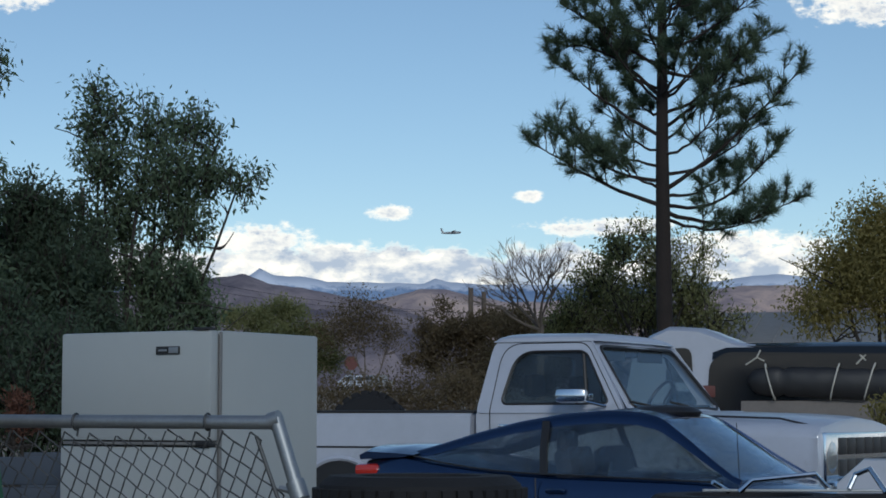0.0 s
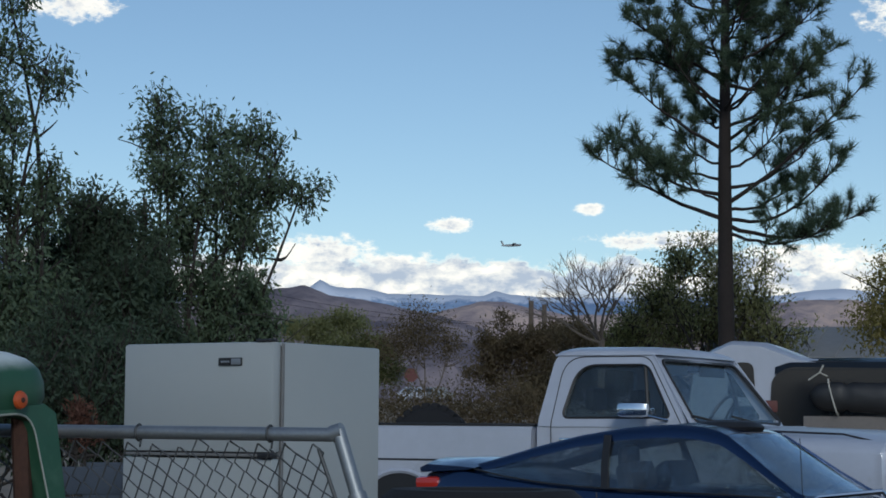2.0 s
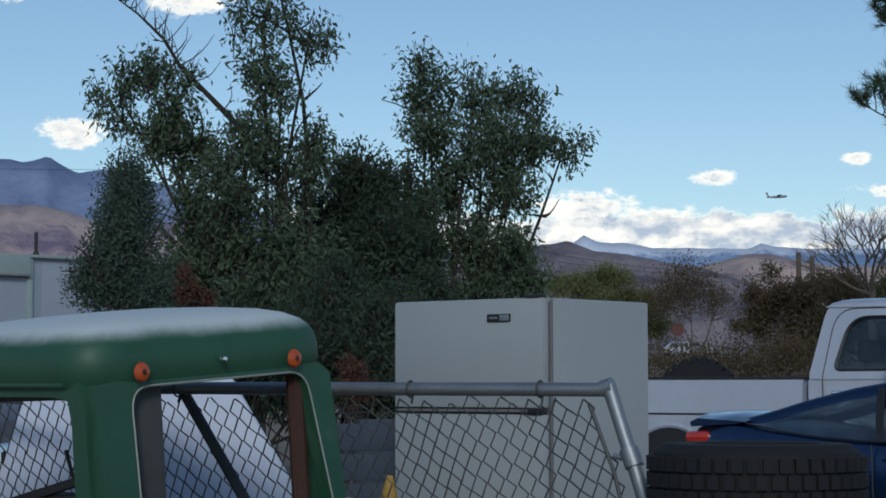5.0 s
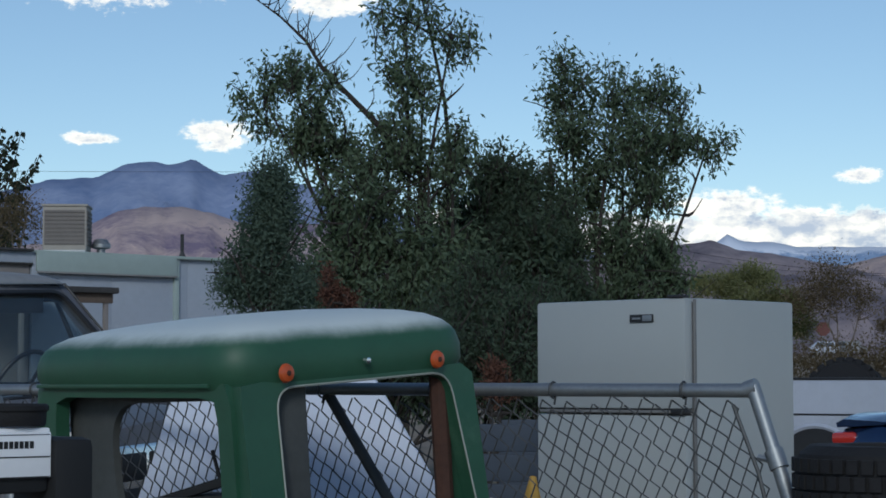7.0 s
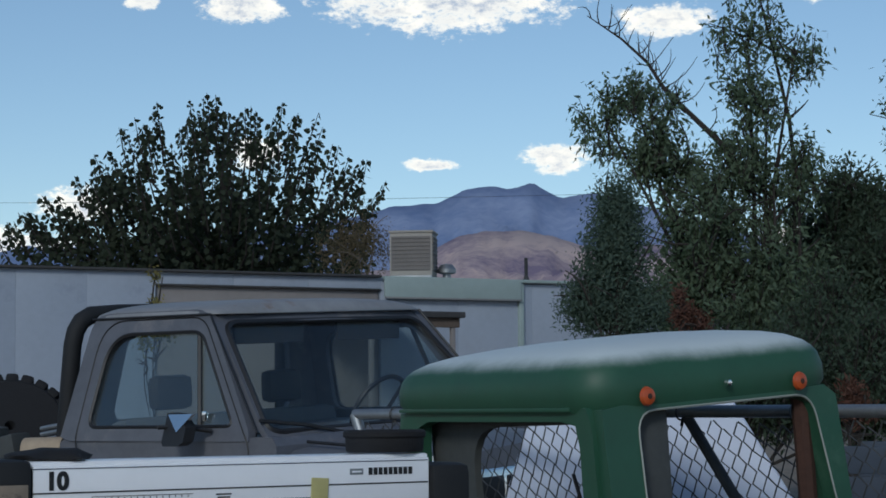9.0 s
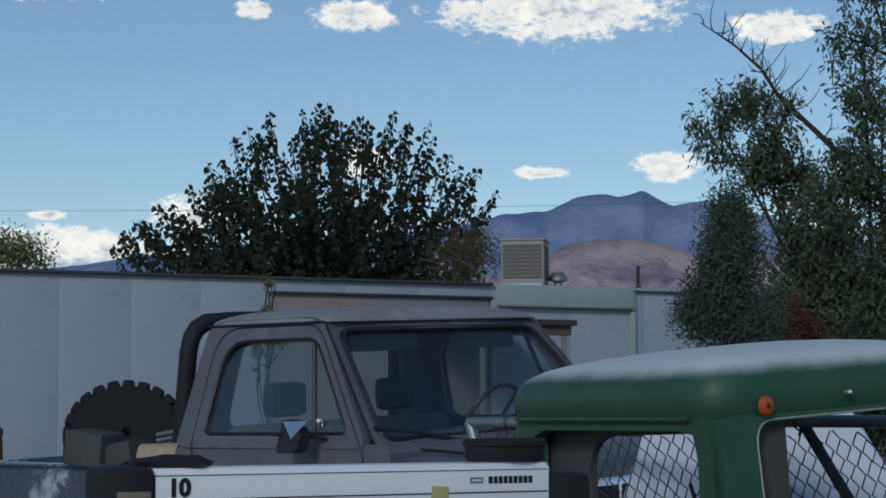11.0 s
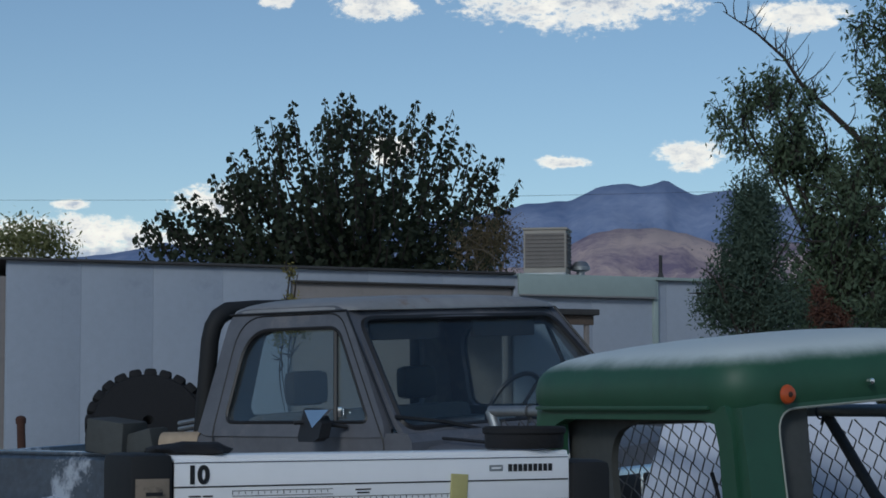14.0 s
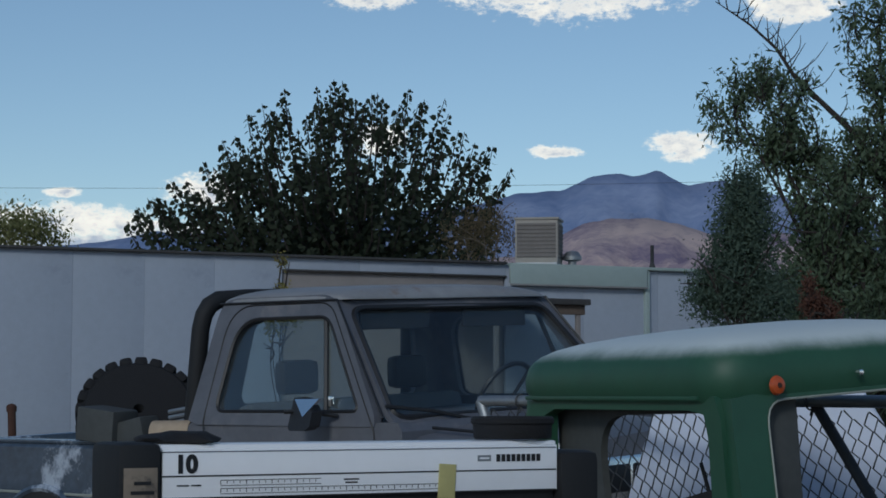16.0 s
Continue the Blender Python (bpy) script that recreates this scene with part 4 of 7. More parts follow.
broadleaf("dry_weeds", (-0.67, 25.99, -1.49), [(-0.71, 1.54, 0.43, 0.11), (-0.21, 1.51, 0.5, 0.11), (0.36, 1.52, 0.43, 0.13), (0.93, 1.58, 0.43, 0.17)], 14000, 0.045, M["leaf_brown"], "low dry weeds behind the white truck", 28, 0.02, stems=3, category="weeds", droop=-0.5, bark=M["twig"], fork=0.2)
broadleaf("understory_shrub", (-4.42, 18.48, -13.45), [(-0.63, 1.72, 0.47, 0.37), (-0.0, 1.62, 0.52, 0.47), (0.63, 1.51, 0.47, 0.52), (1.05, 1.41, 0.42, 0.47), (-0.31, 1.31, 0.73, 0.31)], 26000, 0.06, M["leaf_dark"], "dark green undergrowth below the trees", 26, 0.05, stems=3, category="shrub", clump=0.09, shoot=0.25, per=16, fork=0.4, masses=4)
broadleaf("understory_shrub", (-3.97, 19.09, -11.76), [(-0.26, 1.92, 0.48, 0.48), (0.16, 1.82, 0.43, 0.43), (0.42, 1.93, 0.32, 0.43), (0.01, 1.5, 0.54, 0.27)], 20000, 0.06, M["leaf_dark"], "dark green shrub behind the refrigerator", 27, 0.05, stems=3, category="shrub", clump=0.09, shoot=0.25, per=16, fork=0.4, masses=4)
broadleaf("dead_conifer", (-3.17, 11.06, -15.98), [(-0.08, 1.91, 0.03, 0.06), (-0.05, 1.81, 0.06, 0.08), (0.03, 1.75, 0.08, 0.07)], 1500, 0.035, M["leaf_rust"], "rust-red dead conifer tip", 24, 0.03, category="shrub", droop=-0.4, clump=0.02, slim=0.25)
broadleaf("dead_conifer", (-2.33, 11.26, -11.71), [(-0.01, 1.37, 0.05, 0.07), (0.03, 1.27, 0.08, 0.08)], 1300, 0.035, M["leaf_rust"], "small rust-red dead conifer", 25, 0.03, category="shrub", droop=-0.4, clump=0.02, slim=0.25)


def pine_tree():
    """A tall open pine: bare lower trunk, rising boughs that fork, tufts of long needles at every tip."""
    rng = np.random.default_rng(77)
    t = thing("pine_tree", pose(3.56, 32.8, 0, 0, 0, -6.17), "tall open pine with dark trunk and needle tufts", "tree")
    H = 10.6
    bm = bmesh.new()
    tube(bm, [(0.0, 0, -0.05), (0.02, 0, 1.5), (-0.01, 0, 3.5), (-0.02, 0, 5.5), (0.0, 0, 8), (0.0, 0, H)], [0.165, 0.145, 0.128, 0.105, 0.07, 0.02], 12)
    part("trunk", bm, M["pine_bark"], t, smooth=60)
    # boughs: height on the trunk, reach to the side, rise, hang of the middle, reach in depth
    left = [(4.7, -2.06, 1.0, 0.05, -0.3), (5.34, -1.25, 0.5, 0.04, 0.4), (5.0, -0.9, 0.45, 0.05, -0.7), (5.6, -0.9, 0.8, 0.1, 0.6), (5.82, -1.66, 1.25, 0.04, 0.2),
            (6.35, -1.0, 1.15, 0.05, -0.5), (6.43, -1.7, 1.0, -0.12, 0.3), (6.9, -1.45, 0.95, 0.0, -0.3), (7.4, -1.3, 0.9, 0.05, 0.4), (7.61, -0.35, 0.95, 0.0, 0.2), (5.1, -1.75, 0.95, 0.1, 0.5)]
    right = [(4.7, 1.75, 0.82, 0.16, -0.4), (4.62, 2.0, 0.12, 0.12, 0.3), (4.5, 1.5, 0.0, 0.1, -0.4), (4.93, 2.08, 1.82, 0.05, -0.2), (5.76, 0.95, 1.35, 0.1, 0.4), (5.48, 0.95, 0.72, 0.05, -0.6), (6.49, 1.1, 1.62, 0.12, 0.3),
             (5.93, 1.45, 0.72, -0.06, -0.3), (6.91, 1.6, 0.52, 0.14, 0.3), (5.2, 1.5, 0.9, 0.1, 0.7), (6.2, 1.3, 1.0, 0.1, -0.6), (7.2, 1.5, 0.9, 0.06, -0.4), (4.85, 1.2, 0.55, 0.06, 0.9)]
    plan = left + right
    h = 6.2
    while h < H - 0.3:
        reach = 1.6 * (1 - max(0, h - 6.6) / (H - 5.9)) ** 0.75
        for _ in range(2 if h < 7.4 else 4):
            q = rng.random() * 2 * math.pi
            k = reach * (0.6 + 0.4 * rng.random())
            plan.append((h + rng.normal() * 0.1, k * math.cos(q), 0.5 + 0.5 * rng.random(), 0.05, k * math.sin(q)))
        h += 0.42
    tufts = []

    def twig(bm, p, d, length, r, level):
        q = p + d * length + Vector((0, 0, length * 0.22))
        mid = p.lerp(q, 0.5) + Vector((rng.normal() * 0.02, rng.normal() * 0.02, -0.05 * length))
        tube(bm, [p, mid, q], [r, r * 0.75, r * 0.45], 5)
        tufts.append((q, (q - mid).normalized()))
        if level:
            for _ in range(3):
                o = p.lerp(q, 0.35 + 0.6 * rng.random())
                nd = (d + Vector((rng.normal(), rng.normal(), rng.normal() * 0.6 + 0.25)) * 0.62).normalized()
                twig(bm, o, nd, length * (0.4 + 0.3 * rng.random()), r * 0.6, level - 1)

    for hh, dx, dz, hang, dy in plan:
        bm = bmesh.new()
        steps = 9
        reach = math.hypot(dx, dy)
        pts = []
        for k in range(steps + 1):
            u = k / steps
            pts.append(Vector((dx * u + rng.normal() * 0.012, dy * u + rng.normal() * 0.012, hh + dz * u - hang * 2.2 * math.sin(math.pi * u) + rng.normal() * 0.012)))
        tube(bm, pts, [(0.013 + 0.014 * reach) * (1 - 0.8 * k / steps) for k in range(steps + 1)], 6)
        count = int(4 + reach * 6.5)
        for j in range(count):
            u = 0.32 + 0.68 * ((j + rng.random()) / count) ** 0.8
            i = min(int(u * steps), steps - 1)
            p = pts[i].lerp(pts[i + 1], u * steps - i)
            d = (pts[i + 1] - pts[i]).normalized()
            nd = (d * 0.75 + Vector((rng.normal() * 0.6, rng.normal() * 0.6, 0.3 + rng.normal() * 0.45))).normalized()
            twig(bm, p, nd, 0.16 + 0.24 * rng.random(), 0.011, 1)
        twig(bm, pts[-1], (pts[-1] - pts[-2]).normalized(), 0.16, 0.01, 1)
        part("bough", bm, M["pine_bark"], t, smooth=60)
    # needles: long, stiff, fanned out from each tip
    per = 40
    P = np.repeat(np.array([tuple(p) for p, _ in tufts]), per, 0)
    D = np.repeat(np.array([tuple(d) for _, d in tufts]), per, 0)
    n = len(P)
    a = rng.normal(size=(n, 3))
    a /= np.linalg.norm(a, axis=1)[:, None]
    a = a * 0.95 + D * 0.8 + np.array((0, 0, 0.12))
    a /= np.linalg.norm(a, axis=1)[:, None]
    w = np.cross(a, rng.normal(size=(n, 3)))
    w *= 0.0052 / np.linalg.norm(w, axis=1)[:, None]
    o = P - D * (0.13 * rng.random((n, 1)))
    tip = o + a * (0.12 + 0.1 * rng.random((n, 1)))
    v = np.stack([o + w, o - w, tip], 1).reshape(-1, 3)
    me = bpy.data.meshes.new("needles")
    me.from_pydata(v.tolist(), [], np.arange(n * 3).reshape(-1, 3).tolist())
    me.materials.append(M["needles"])
    ob = new("needles", me)
    ob.parent = t
    tagged(ob, kind="stuff")


pine_tree()


def bare_tree():
    rng = np.random.default_rng(5)
    t = thing("bare_tree", pose(1.75, 37.5, 0, 0, 0, -2.7), "leafless pale tree with fine spreading twigs", "tree")
    bm = bmesh.new()
    bough(bm, (0.15, 0, -0.05), (0.05, 0, 3.0), 0.09, 0.06, rng, 0.03)
    part("trunk", bm, M["twig"], t)
    bm = bmesh.new()

    def grow(p, d, length, r, depth):
        q = p + d * length
        bough(bm, p, q, r, r * 0.6, rng, 0.06, 3)
        if depth == 0:
            return
        for _ in range(3 if depth > 1 else 4):
            nd = (d + Vector((rng.normal() * 0.45, rng.normal() * 0.45, rng.normal() * 0.25 + 0.12))).normalized()
            grow(p.lerp(q, 0.45 + 0.55 * rng.random()), nd, length * (0.55 + 0.25 * rng.random()), r * 0.55, depth - 1)

    for dx, dz in ((-0.75, 0.75), (-0.45, 0.95), (-0.1, 1.0), (0.3, 0.9), (-0.95, 0.5), (0.1, 0.9)):
        grow(Vector((0.05, 0, 2.9)), Vector((dx, rng.normal() * 0.3, dz)).normalized(), 0.85, 0.03, 4)
    part("limb", bm, M["twig"], t)


bare_tree()


def utility_pole(x, y, h):
    t = thing("utility_pole", pose(x, y, 0, 0, 0, 20), "distant dark wooden utility pole", "utility pole", "line of poles")
    part("mast", tubed([(0, 0, -0.05), (0, 0, h)], [0.11, 0.085], 10), M["wood"], t)
    if h > 8:
        part("crossarm", boxed((0, 0.12, h - 0.5), (0.9, 0.08, 0.09), 0.01), M["wood"], t)
    return t


utility_pole(0.98, 72.0, 5.85)
utility_pole(1.45, 72.5, 5.75)


def power_line(name, a, b, sag):
    bm = bmesh.new()
    a, b = Vector(a), Vector(b)
    tube(bm, [a.lerp(b, k / 24) + Vector((0, 0, -sag * 4 * (k / 24) * (1 - k / 24))) for k in range(25)], 0.007, 5)
    solid(name, bm, M["black"], "thin dark overhead power line between poles", "power line")


utility_pole(-14.0, 79.0, 10.2)
utility_pole(-66.0, 58.0, 10.2)
power_line("power_line", (-13.9, 78.9, 7.3), (0.98, 72.1, 5.0), 0.5)
power_line("power_line", (-13.9, 78.9, 7.7), (1.45, 72.6, 5.0), 0.5)
power_line("power_line", (-66.0, 58.1, 9.75), (-14.0, 79.1, 9.75), 0.4)

# ---------------------------------------------------------------- vehicles
def wheel(parent, x, y, r, width, rim_mat):
    """A road wheel with treaded tyre and dished rim, axle along y."""
    bm = lathe(bmesh.new(), [(r * 0.62, -width / 2), (r * 0.9, -width / 2), (r * 0.985, -width * 0.4), (r, -width * 0.2), (r, width * 0.2), (r * 0.985, width * 0.4), (r * 0.9, width / 2), (r * 0.62, width / 2), (r * 0.62, -width / 2)], (x, y, r), "y", 36)
    w = part("wheel", bm, M["rubber"], parent, "black rubber tyre on a steel rim")
    bm = lathe(bmesh.new(), [(r * 0.62, -width * 0.4), (r * 0.55, -width * 0.25), (r * 0.2, -width * 0.12), (0.0, -width * 0.12), (0.0, width * 0.12), (r * 0.2, width * 0.12), (r * 0.55, width * 0.25), (r * 0.62, width * 0.4)], (x, y, r), "y", 28)
    part("rim", bm, rim_mat, w)


def pickup(m, label, paint, roof_paint, bed_paint, belt, roof, rim, has_bar=False, rail_drop=0.02, rf=0.92, nose=0.0, a=1.37, head=0.13, win=(0.19, 1.225, 0.9, 0.24, 0.99)):
    """A 1970s pickup. Local x points forward, 0 at the back of the cab; y to its left."""
    t = thing("pickup_truck", m, label, "pickup truck")
    hw = 0.97
    lift = belt - 1.2
    def yw(z):      # half width: tumblehome above the belt line
        return hw - max(0.0, z - belt) * 0.3
    # cab body below the belt
    prof = [(-0.0, 0.42 + lift), (0.0, belt - 0.03), (0.03, belt), (1.48, belt), (1.52, belt - 0.04), (1.52, 0.42 + lift)]
    bm = bmesh.new()
    loft(bm, [[(x, y * (1 if z < belt - 0.01 else 0.985), z) for x, z in prof] for y in (-hw, -hw * 0.97, hw * 0.97, hw)], cap=True)
    body = part("cab_body", bm, paint, t)
    # side frames with window openings
    outer = rounded([(-0.0, belt - 0.02), (a, belt - 0.02), (rf, roof - 0.05), (0.09, roof - 0.05)], [0.02, 0.05, 0.1, 0.1])
    inner = rounded([(win[0], belt + 0.045), (win[1], belt + 0.05), (win[2], roof - head), (win[3], roof - head)], [0.07, 0.05, 0.07, 0.16], 8)
    for s in (-1, 1):
        place = lambda u, v, d, s=s: (u, s * (yw(v) - d), v)
        part("door_frame", framed(bmesh.new(), outer, inner, place, 0.05, 96), paint, t)
        part("window_seal", strip_along(bmesh.new(), inner, place, 0.011, 0.006), M["black"], t)
        g = part("side_window", pane(bmesh.new(), inner, place, 0.02), M["glass_door"] if has_bar else M["glass_dim"], t, "dusty side window")
        g.visible_shadow = False
        bm = tubed([place(win[4], belt + 0.05, 0.014), place(win[2] - 0.03, roof - head, 0.014)], 0.013, 6)
        part("vent_bar", bm, M["black"], t)
        part("vent_latch", boxed(place(win[4] + 0.035, belt + 0.1, 0.0), (0.03, 0.012, 0.05), 0.005), M["chrome"], t)
        part("door_lining", boxed((a * 0.5, s * (hw - 0.07), belt - 0.2), (a - 0.1, 0.03, 0.5), 0.01), M["seat"], t)
        # door seam and handle
        seam = rounded([(0.13, 0.55 + lift), (a - 0.05, 0.55 + lift), (a - 0.03, belt - 0.03), (rf - 0.02, roof - 0.09), (0.17, roof - 0.09), (0.12, belt)], [0.05, 0.05, 0.05, 0.08, 0.17, 0.05], 6)
        part("door_seam", strip_along(bmesh.new(), seam, lambda u, v, d, s=s: (u, s * (yw(v) + 0.001), v), 0.004), M["black"], t)
        part("door_handle", boxed((0.28, s * (hw + 0.02), belt - 0.12), (0.15, 0.03, 0.03), 0.01), M["chrome"], t)
    # roof: a pressed panel with full round shoulders, front and back
    loops = []
    for k in range(21):
        u = k / 20
        x = 0.055 + (rf + 0.0) * u
        edge = (1 - abs(2 * u - 1) ** 7) ** 0.5 if 0 < k < 20 else 0.12
        h0 = yw(roof - 0.075) + 0.004 - 0.05 * (1 - edge)
        ring = []
        for j in range(25):
            q = math.pi * j / 24
            cy, sz = math.cos(q), max(0.0, math.sin(q))
            ring.append((x, -h0 * math.copysign(abs(cy) ** 0.62, cy), roof - 0.078 + (0.086 - 0.012 * u) * edge * sz ** 0.75))
        loops.append(ring)
    part("roof", loft(bmesh.new(), loops), roof_paint, t, "roof with patchy worn paint", 60)
    part("roof_lining", boxed((rf / 2 + 0.05, 0, roof - 0.1), (rf - 0.1, 1.4, 0.02), 0.005), M["seat"], t)
    for s in (-1, 1):
        part("drip_rail", tubed([(0.085, s * (yw(roof - 0.075) + 0.006), roof - 0.076), (rf + 0.02, s * (yw(roof - 0.075) + 0.006), roof - 0.078), (a + 0.01, s * (hw - 0.02), belt + 0.02)], 0.007, 6), M["black"] if has_bar else paint, t)
    # windscreen and rear window: panels across the cab
    ws_o = rounded([(-0.93, 0.0), (0.93, 0.0), (0.76, 1.0), (-0.76, 1.0)], 0.06)
    ws_i = rounded([(-0.89, 0.06), (0.89, 0.06), (0.73, 0.935), (-0.73, 0.935)], 0.1)
    front = lambda u, v, d: (a + 0.09 - (a + 0.06 - rf) * v + 0.05 * math.cos(u * 1.3) - 0.05 - d, u, belt - 0.02 + (roof - 0.06 - belt) * v)
    part("windscreen_frame", framed(bmesh.new(), ws_o, ws_i, front, 0.04), paint, t)
    part("windscreen_seal", strip_along(bmesh.new(), ws_i, front, 0.015, 0.0), M["black"], t)
    part("windscreen", pane(bmesh.new(), ws_i, front, 0.012), M["glass_screen"], t, "wide dusty windscreen").visible_shadow = False
    rw_o = rounded([(-0.95, 0.0), (0.95, 0.0), (0.78, 1.0), (-0.78, 1.0)], 0.06)
    rw_i = rounded([(-0.68, 0.14), (0.68, 0.14), (0.6, 0.86), (-0.6, 0.86)], 0.09)
    back = lambda u, v, d: (0.02 + 0.09 * v + d, u, belt - 0.02 + (roof - 0.06 - belt) * v)
    part("rear_frame", framed(bmesh.new(), rw_o, rw_i, back, 0.04), paint, t)
    part("rear_window", pane(bmesh.new(), rw_i, back, 0.015), M["glass_screen"], t).visible_shadow = False
    for s in (-0.42, 0.3):
        part("wiper", tubed([front(s, 0.02, -0.03), front(s - 0.22, 0.1, -0.03), front(s - 0.5, 0.16, -0.025)], 0.01, 5), M["black"], t)
    for y in (-0.38, 0.38):
        part("sun_visor", boxed(front(y, 0.86, 0.09), (0.02, 0.5, 0.13), 0.008), M["seat"], t)
    # interior
    bench = part("bench_seat", boxed((0.5, 0, belt - 0.28), (0.5, 1.6, 0.16), 0.05), M["seat"], t)
    part("seat_back", boxed((0.27, 0, belt - 0.13), (0.14, 1.6, 0.42), 0.05, Matrix.Rotation(-0.15, 3, "Y")), M["cushion"], t)
    for y in (-0.42, 0.42):
        part("headrest", boxed((0.24, y, belt + 0.2), (0.09, 0.26, 0.18), 0.04), M["seat"], bench)
    part("dashboard", boxed((a - 0.15, 0, belt - 0.09), (0.36, 1.72, 0.18), 0.05), M["seat"], t)
    bm = bmesh.new()
    tilt = Matrix.Rotation(radians(-62), 3, "Y")
    ring = [tilt @ Vector((0.2 * math.cos(a), 0.2 * math.sin(a), 0)) + Vector((0.95, 0.42, belt + 0.06)) for a in (2 * math.pi * k / 28 for k in range(29))]
    tube(bm, ring, 0.014, 6, False)
    for k in (3, 12, 20):
        tube(bm, [ring[k], (0.98, 0.42, belt + 0.03)], 0.011, 5)
    tube(bm, [(0.98, 0.42, belt + 0.03), (1.25, 0.42, belt - 0.1)], 0.025, 6)
    part("steering_wheel", bm, M["black"], t)
    # bonnet, wings, grille
    loops = []
    for x, drop in ((a + 0.11, 0.03), (a + 0.25, 0.035), (2.4 - nose, 0.06), (2.68 - nose, 0.078), (2.735 - nose, 0.09), (2.745 - nose, 0.125)):
        z = belt - 0.0 - drop
        loops.append([(x, -hw + 0.02, 0.5 + lift), (x, -hw, belt - 0.2), (x, -hw + 0.02, z - 0.09), (x, -hw + 0.12, z - 0.035), (x, -0.45, z + 0.01), (x, 0, z + 0.035), (x, 0.45, z + 0.01),
                      (x, hw - 0.12, z - 0.035), (x, hw - 0.02, z - 0.09), (x, hw, belt - 0.2), (x, hw - 0.02, 0.5 + lift)])
    part("front_body", loft(bmesh.new(), loops), paint, t, "", 40)
    for s in (-1, 1):
        part("bonnet_seam", tubed([(a + 0.17, s * 0.78, belt - 0.03), (2.4 - nose, s * 0.78, belt - 0.06), (2.72 - nose, s * 0.77, belt - 0.13)], 0.008, 5), M["black"], t)
    gz = belt - 0.34
    grille = part("grille", boxed((2.76 - nose, 0, gz), (0.05, 1.78, 0.36), 0.02), M["chrome"], t, "tarnished chrome grille")
    for k in range(6):
        for r in range(2):
            part("grille_opening", boxed((2.785 - nose, -0.525 + k * 0.21, gz - 0.078 + r * 0.156), (0.02, 0.18, 0.125), 0.01), M["black"], grille)
    for s in (-1, 1):
        bm = lathe(bmesh.new(), [(0.0, 0.025), (0.06, 0.022), (0.1, 0.01), (0.115, 0.0), (0.115, -0.03), (0, -0.03)], (2.785 - nose, s * 0.76, gz), "x", 24)
        part("headlight", bm, M["glass"], t, "round headlight")
        part("turn_signal", boxed((2.78 - nose, s * 0.76, gz - 0.24), (0.04, 0.2, 0.06), 0.015), M["orange_lens"], t)
    part("bumper", boxed((2.86 - nose, 0, 0.62 + lift), (0.14, 1.94, 0.18), 0.05), M["chrome"], t, "chrome front bumper")
    # bed
    rail = belt - rail_drop
    L = -2.35
    for s in (-1, 1):
        loops = []
        for x in (-0.05, L):
            loops.append([(x, s * (hw - 0.0), 0.5 + lift), (x, s * (hw + 0.02), rail - 0.34), (x, s * (hw + 0.01), rail - 0.2), (x, s * hw, rail - 0.02), (x, s * (hw - 0.02), rail), (x, s * (hw - 0.1), rail), (x, s * (hw - 0.12), rail - 0.06), (x, s * (hw - 0.12), 0.5 + lift)])
        side = part("bed_side", loft(bmesh.new(), loops), bed_paint, t, "", 30)
        part("rail_cap", boxed((L / 2, s * (hw - 0.055), rail + 0.012), (-L - 0.05, 0.09, 0.02), 0.006), M["truck_bed"] if has_bar else M["black"], side)
        part("side_crease", tubed([(-0.06, s * (hw + 0.018), rail - 0.27), (L + 0.01, s * (hw + 0.018), rail - 0.27)], 0.008, 5), M["black"] if not has_bar else M["trim"], side)
        arch = [(-1.22 + 0.42 * math.cos(a), s * (hw + 0.02), 0.42 + lift + 0.4 * math.sin(a)) for a in (math.pi * k / 16 for k in range(17))]
        part("wheel_arch", tubed(arch, 0.022, 6), bed_paint, side)
        # flat black half disc drawn in place of the shade inside the arch
        bm = bmesh.new()
        bm.faces.new([bm.verts.new((p[0], s * (hw + 0.025), p[2])) for p in arch])
        made = bmesh.ops.extrude_face_region(bm, geom=list(bm.faces))["geom"]
        for v in made:
            if isinstance(v, bmesh.types.BMVert):
                v.co.y -= s * 0.02
        part("wheel_well", bm, M["black"], side)
        part("side_marker", boxed((L + 0.2, s * (hw + 0.02), rail - 0.15), (0.14, 0.02, 0.06), 0.01), M["orange_lens"] if has_bar else M["red_lens"], side)
    part("bed_floor", boxed((L / 2, 0, 0.75 + lift), (-L - 0.05, 1.75, 0.06), 0.01), M["black"], t)
    part("bed_front", boxed((-0.09, 0, rail - 0.25), (0.05, 1.75, 0.5), 0.01), bed_paint, t)
    part("tailgate", boxed((L, 0, rail - 0.27), (0.06, 1.78, 0.52), 0.02), bed_paint, t)
    for x in (2.05 - nose, -1.22):
        for s in (-1, 1):
            wheel(t, x, s * 0.83, 0.38 + lift * 0.5, 0.24, rim)
    part("chassis", boxed((0.1, 0, 0.5 + lift * 0.6), (4.5, 0.9, 0.14), 0.02), M["black"], t)
    # mirrors on arms
    for s in (-1, 1):
        arm = part("mirror_arm", tubed([(1.1, s * (hw + 0.0), belt + 0.03), (1.0, s * (hw + 0.12), belt + 0.06), (0.94, s * (hw + 0.2), belt + 0.06)], 0.012, 6), M["black"] if has_bar else M["chrome"], t)
        turn = Matrix.Rotation(radians(-12 * s), 3, "Z")
        if has_bar:
            def head(pts, y0, y1):
                return loft(bmesh.new(), [[(x, s * (hw + y - 0.35 * z), belt + z) for x, z in pts] for y in (y0, y1)])
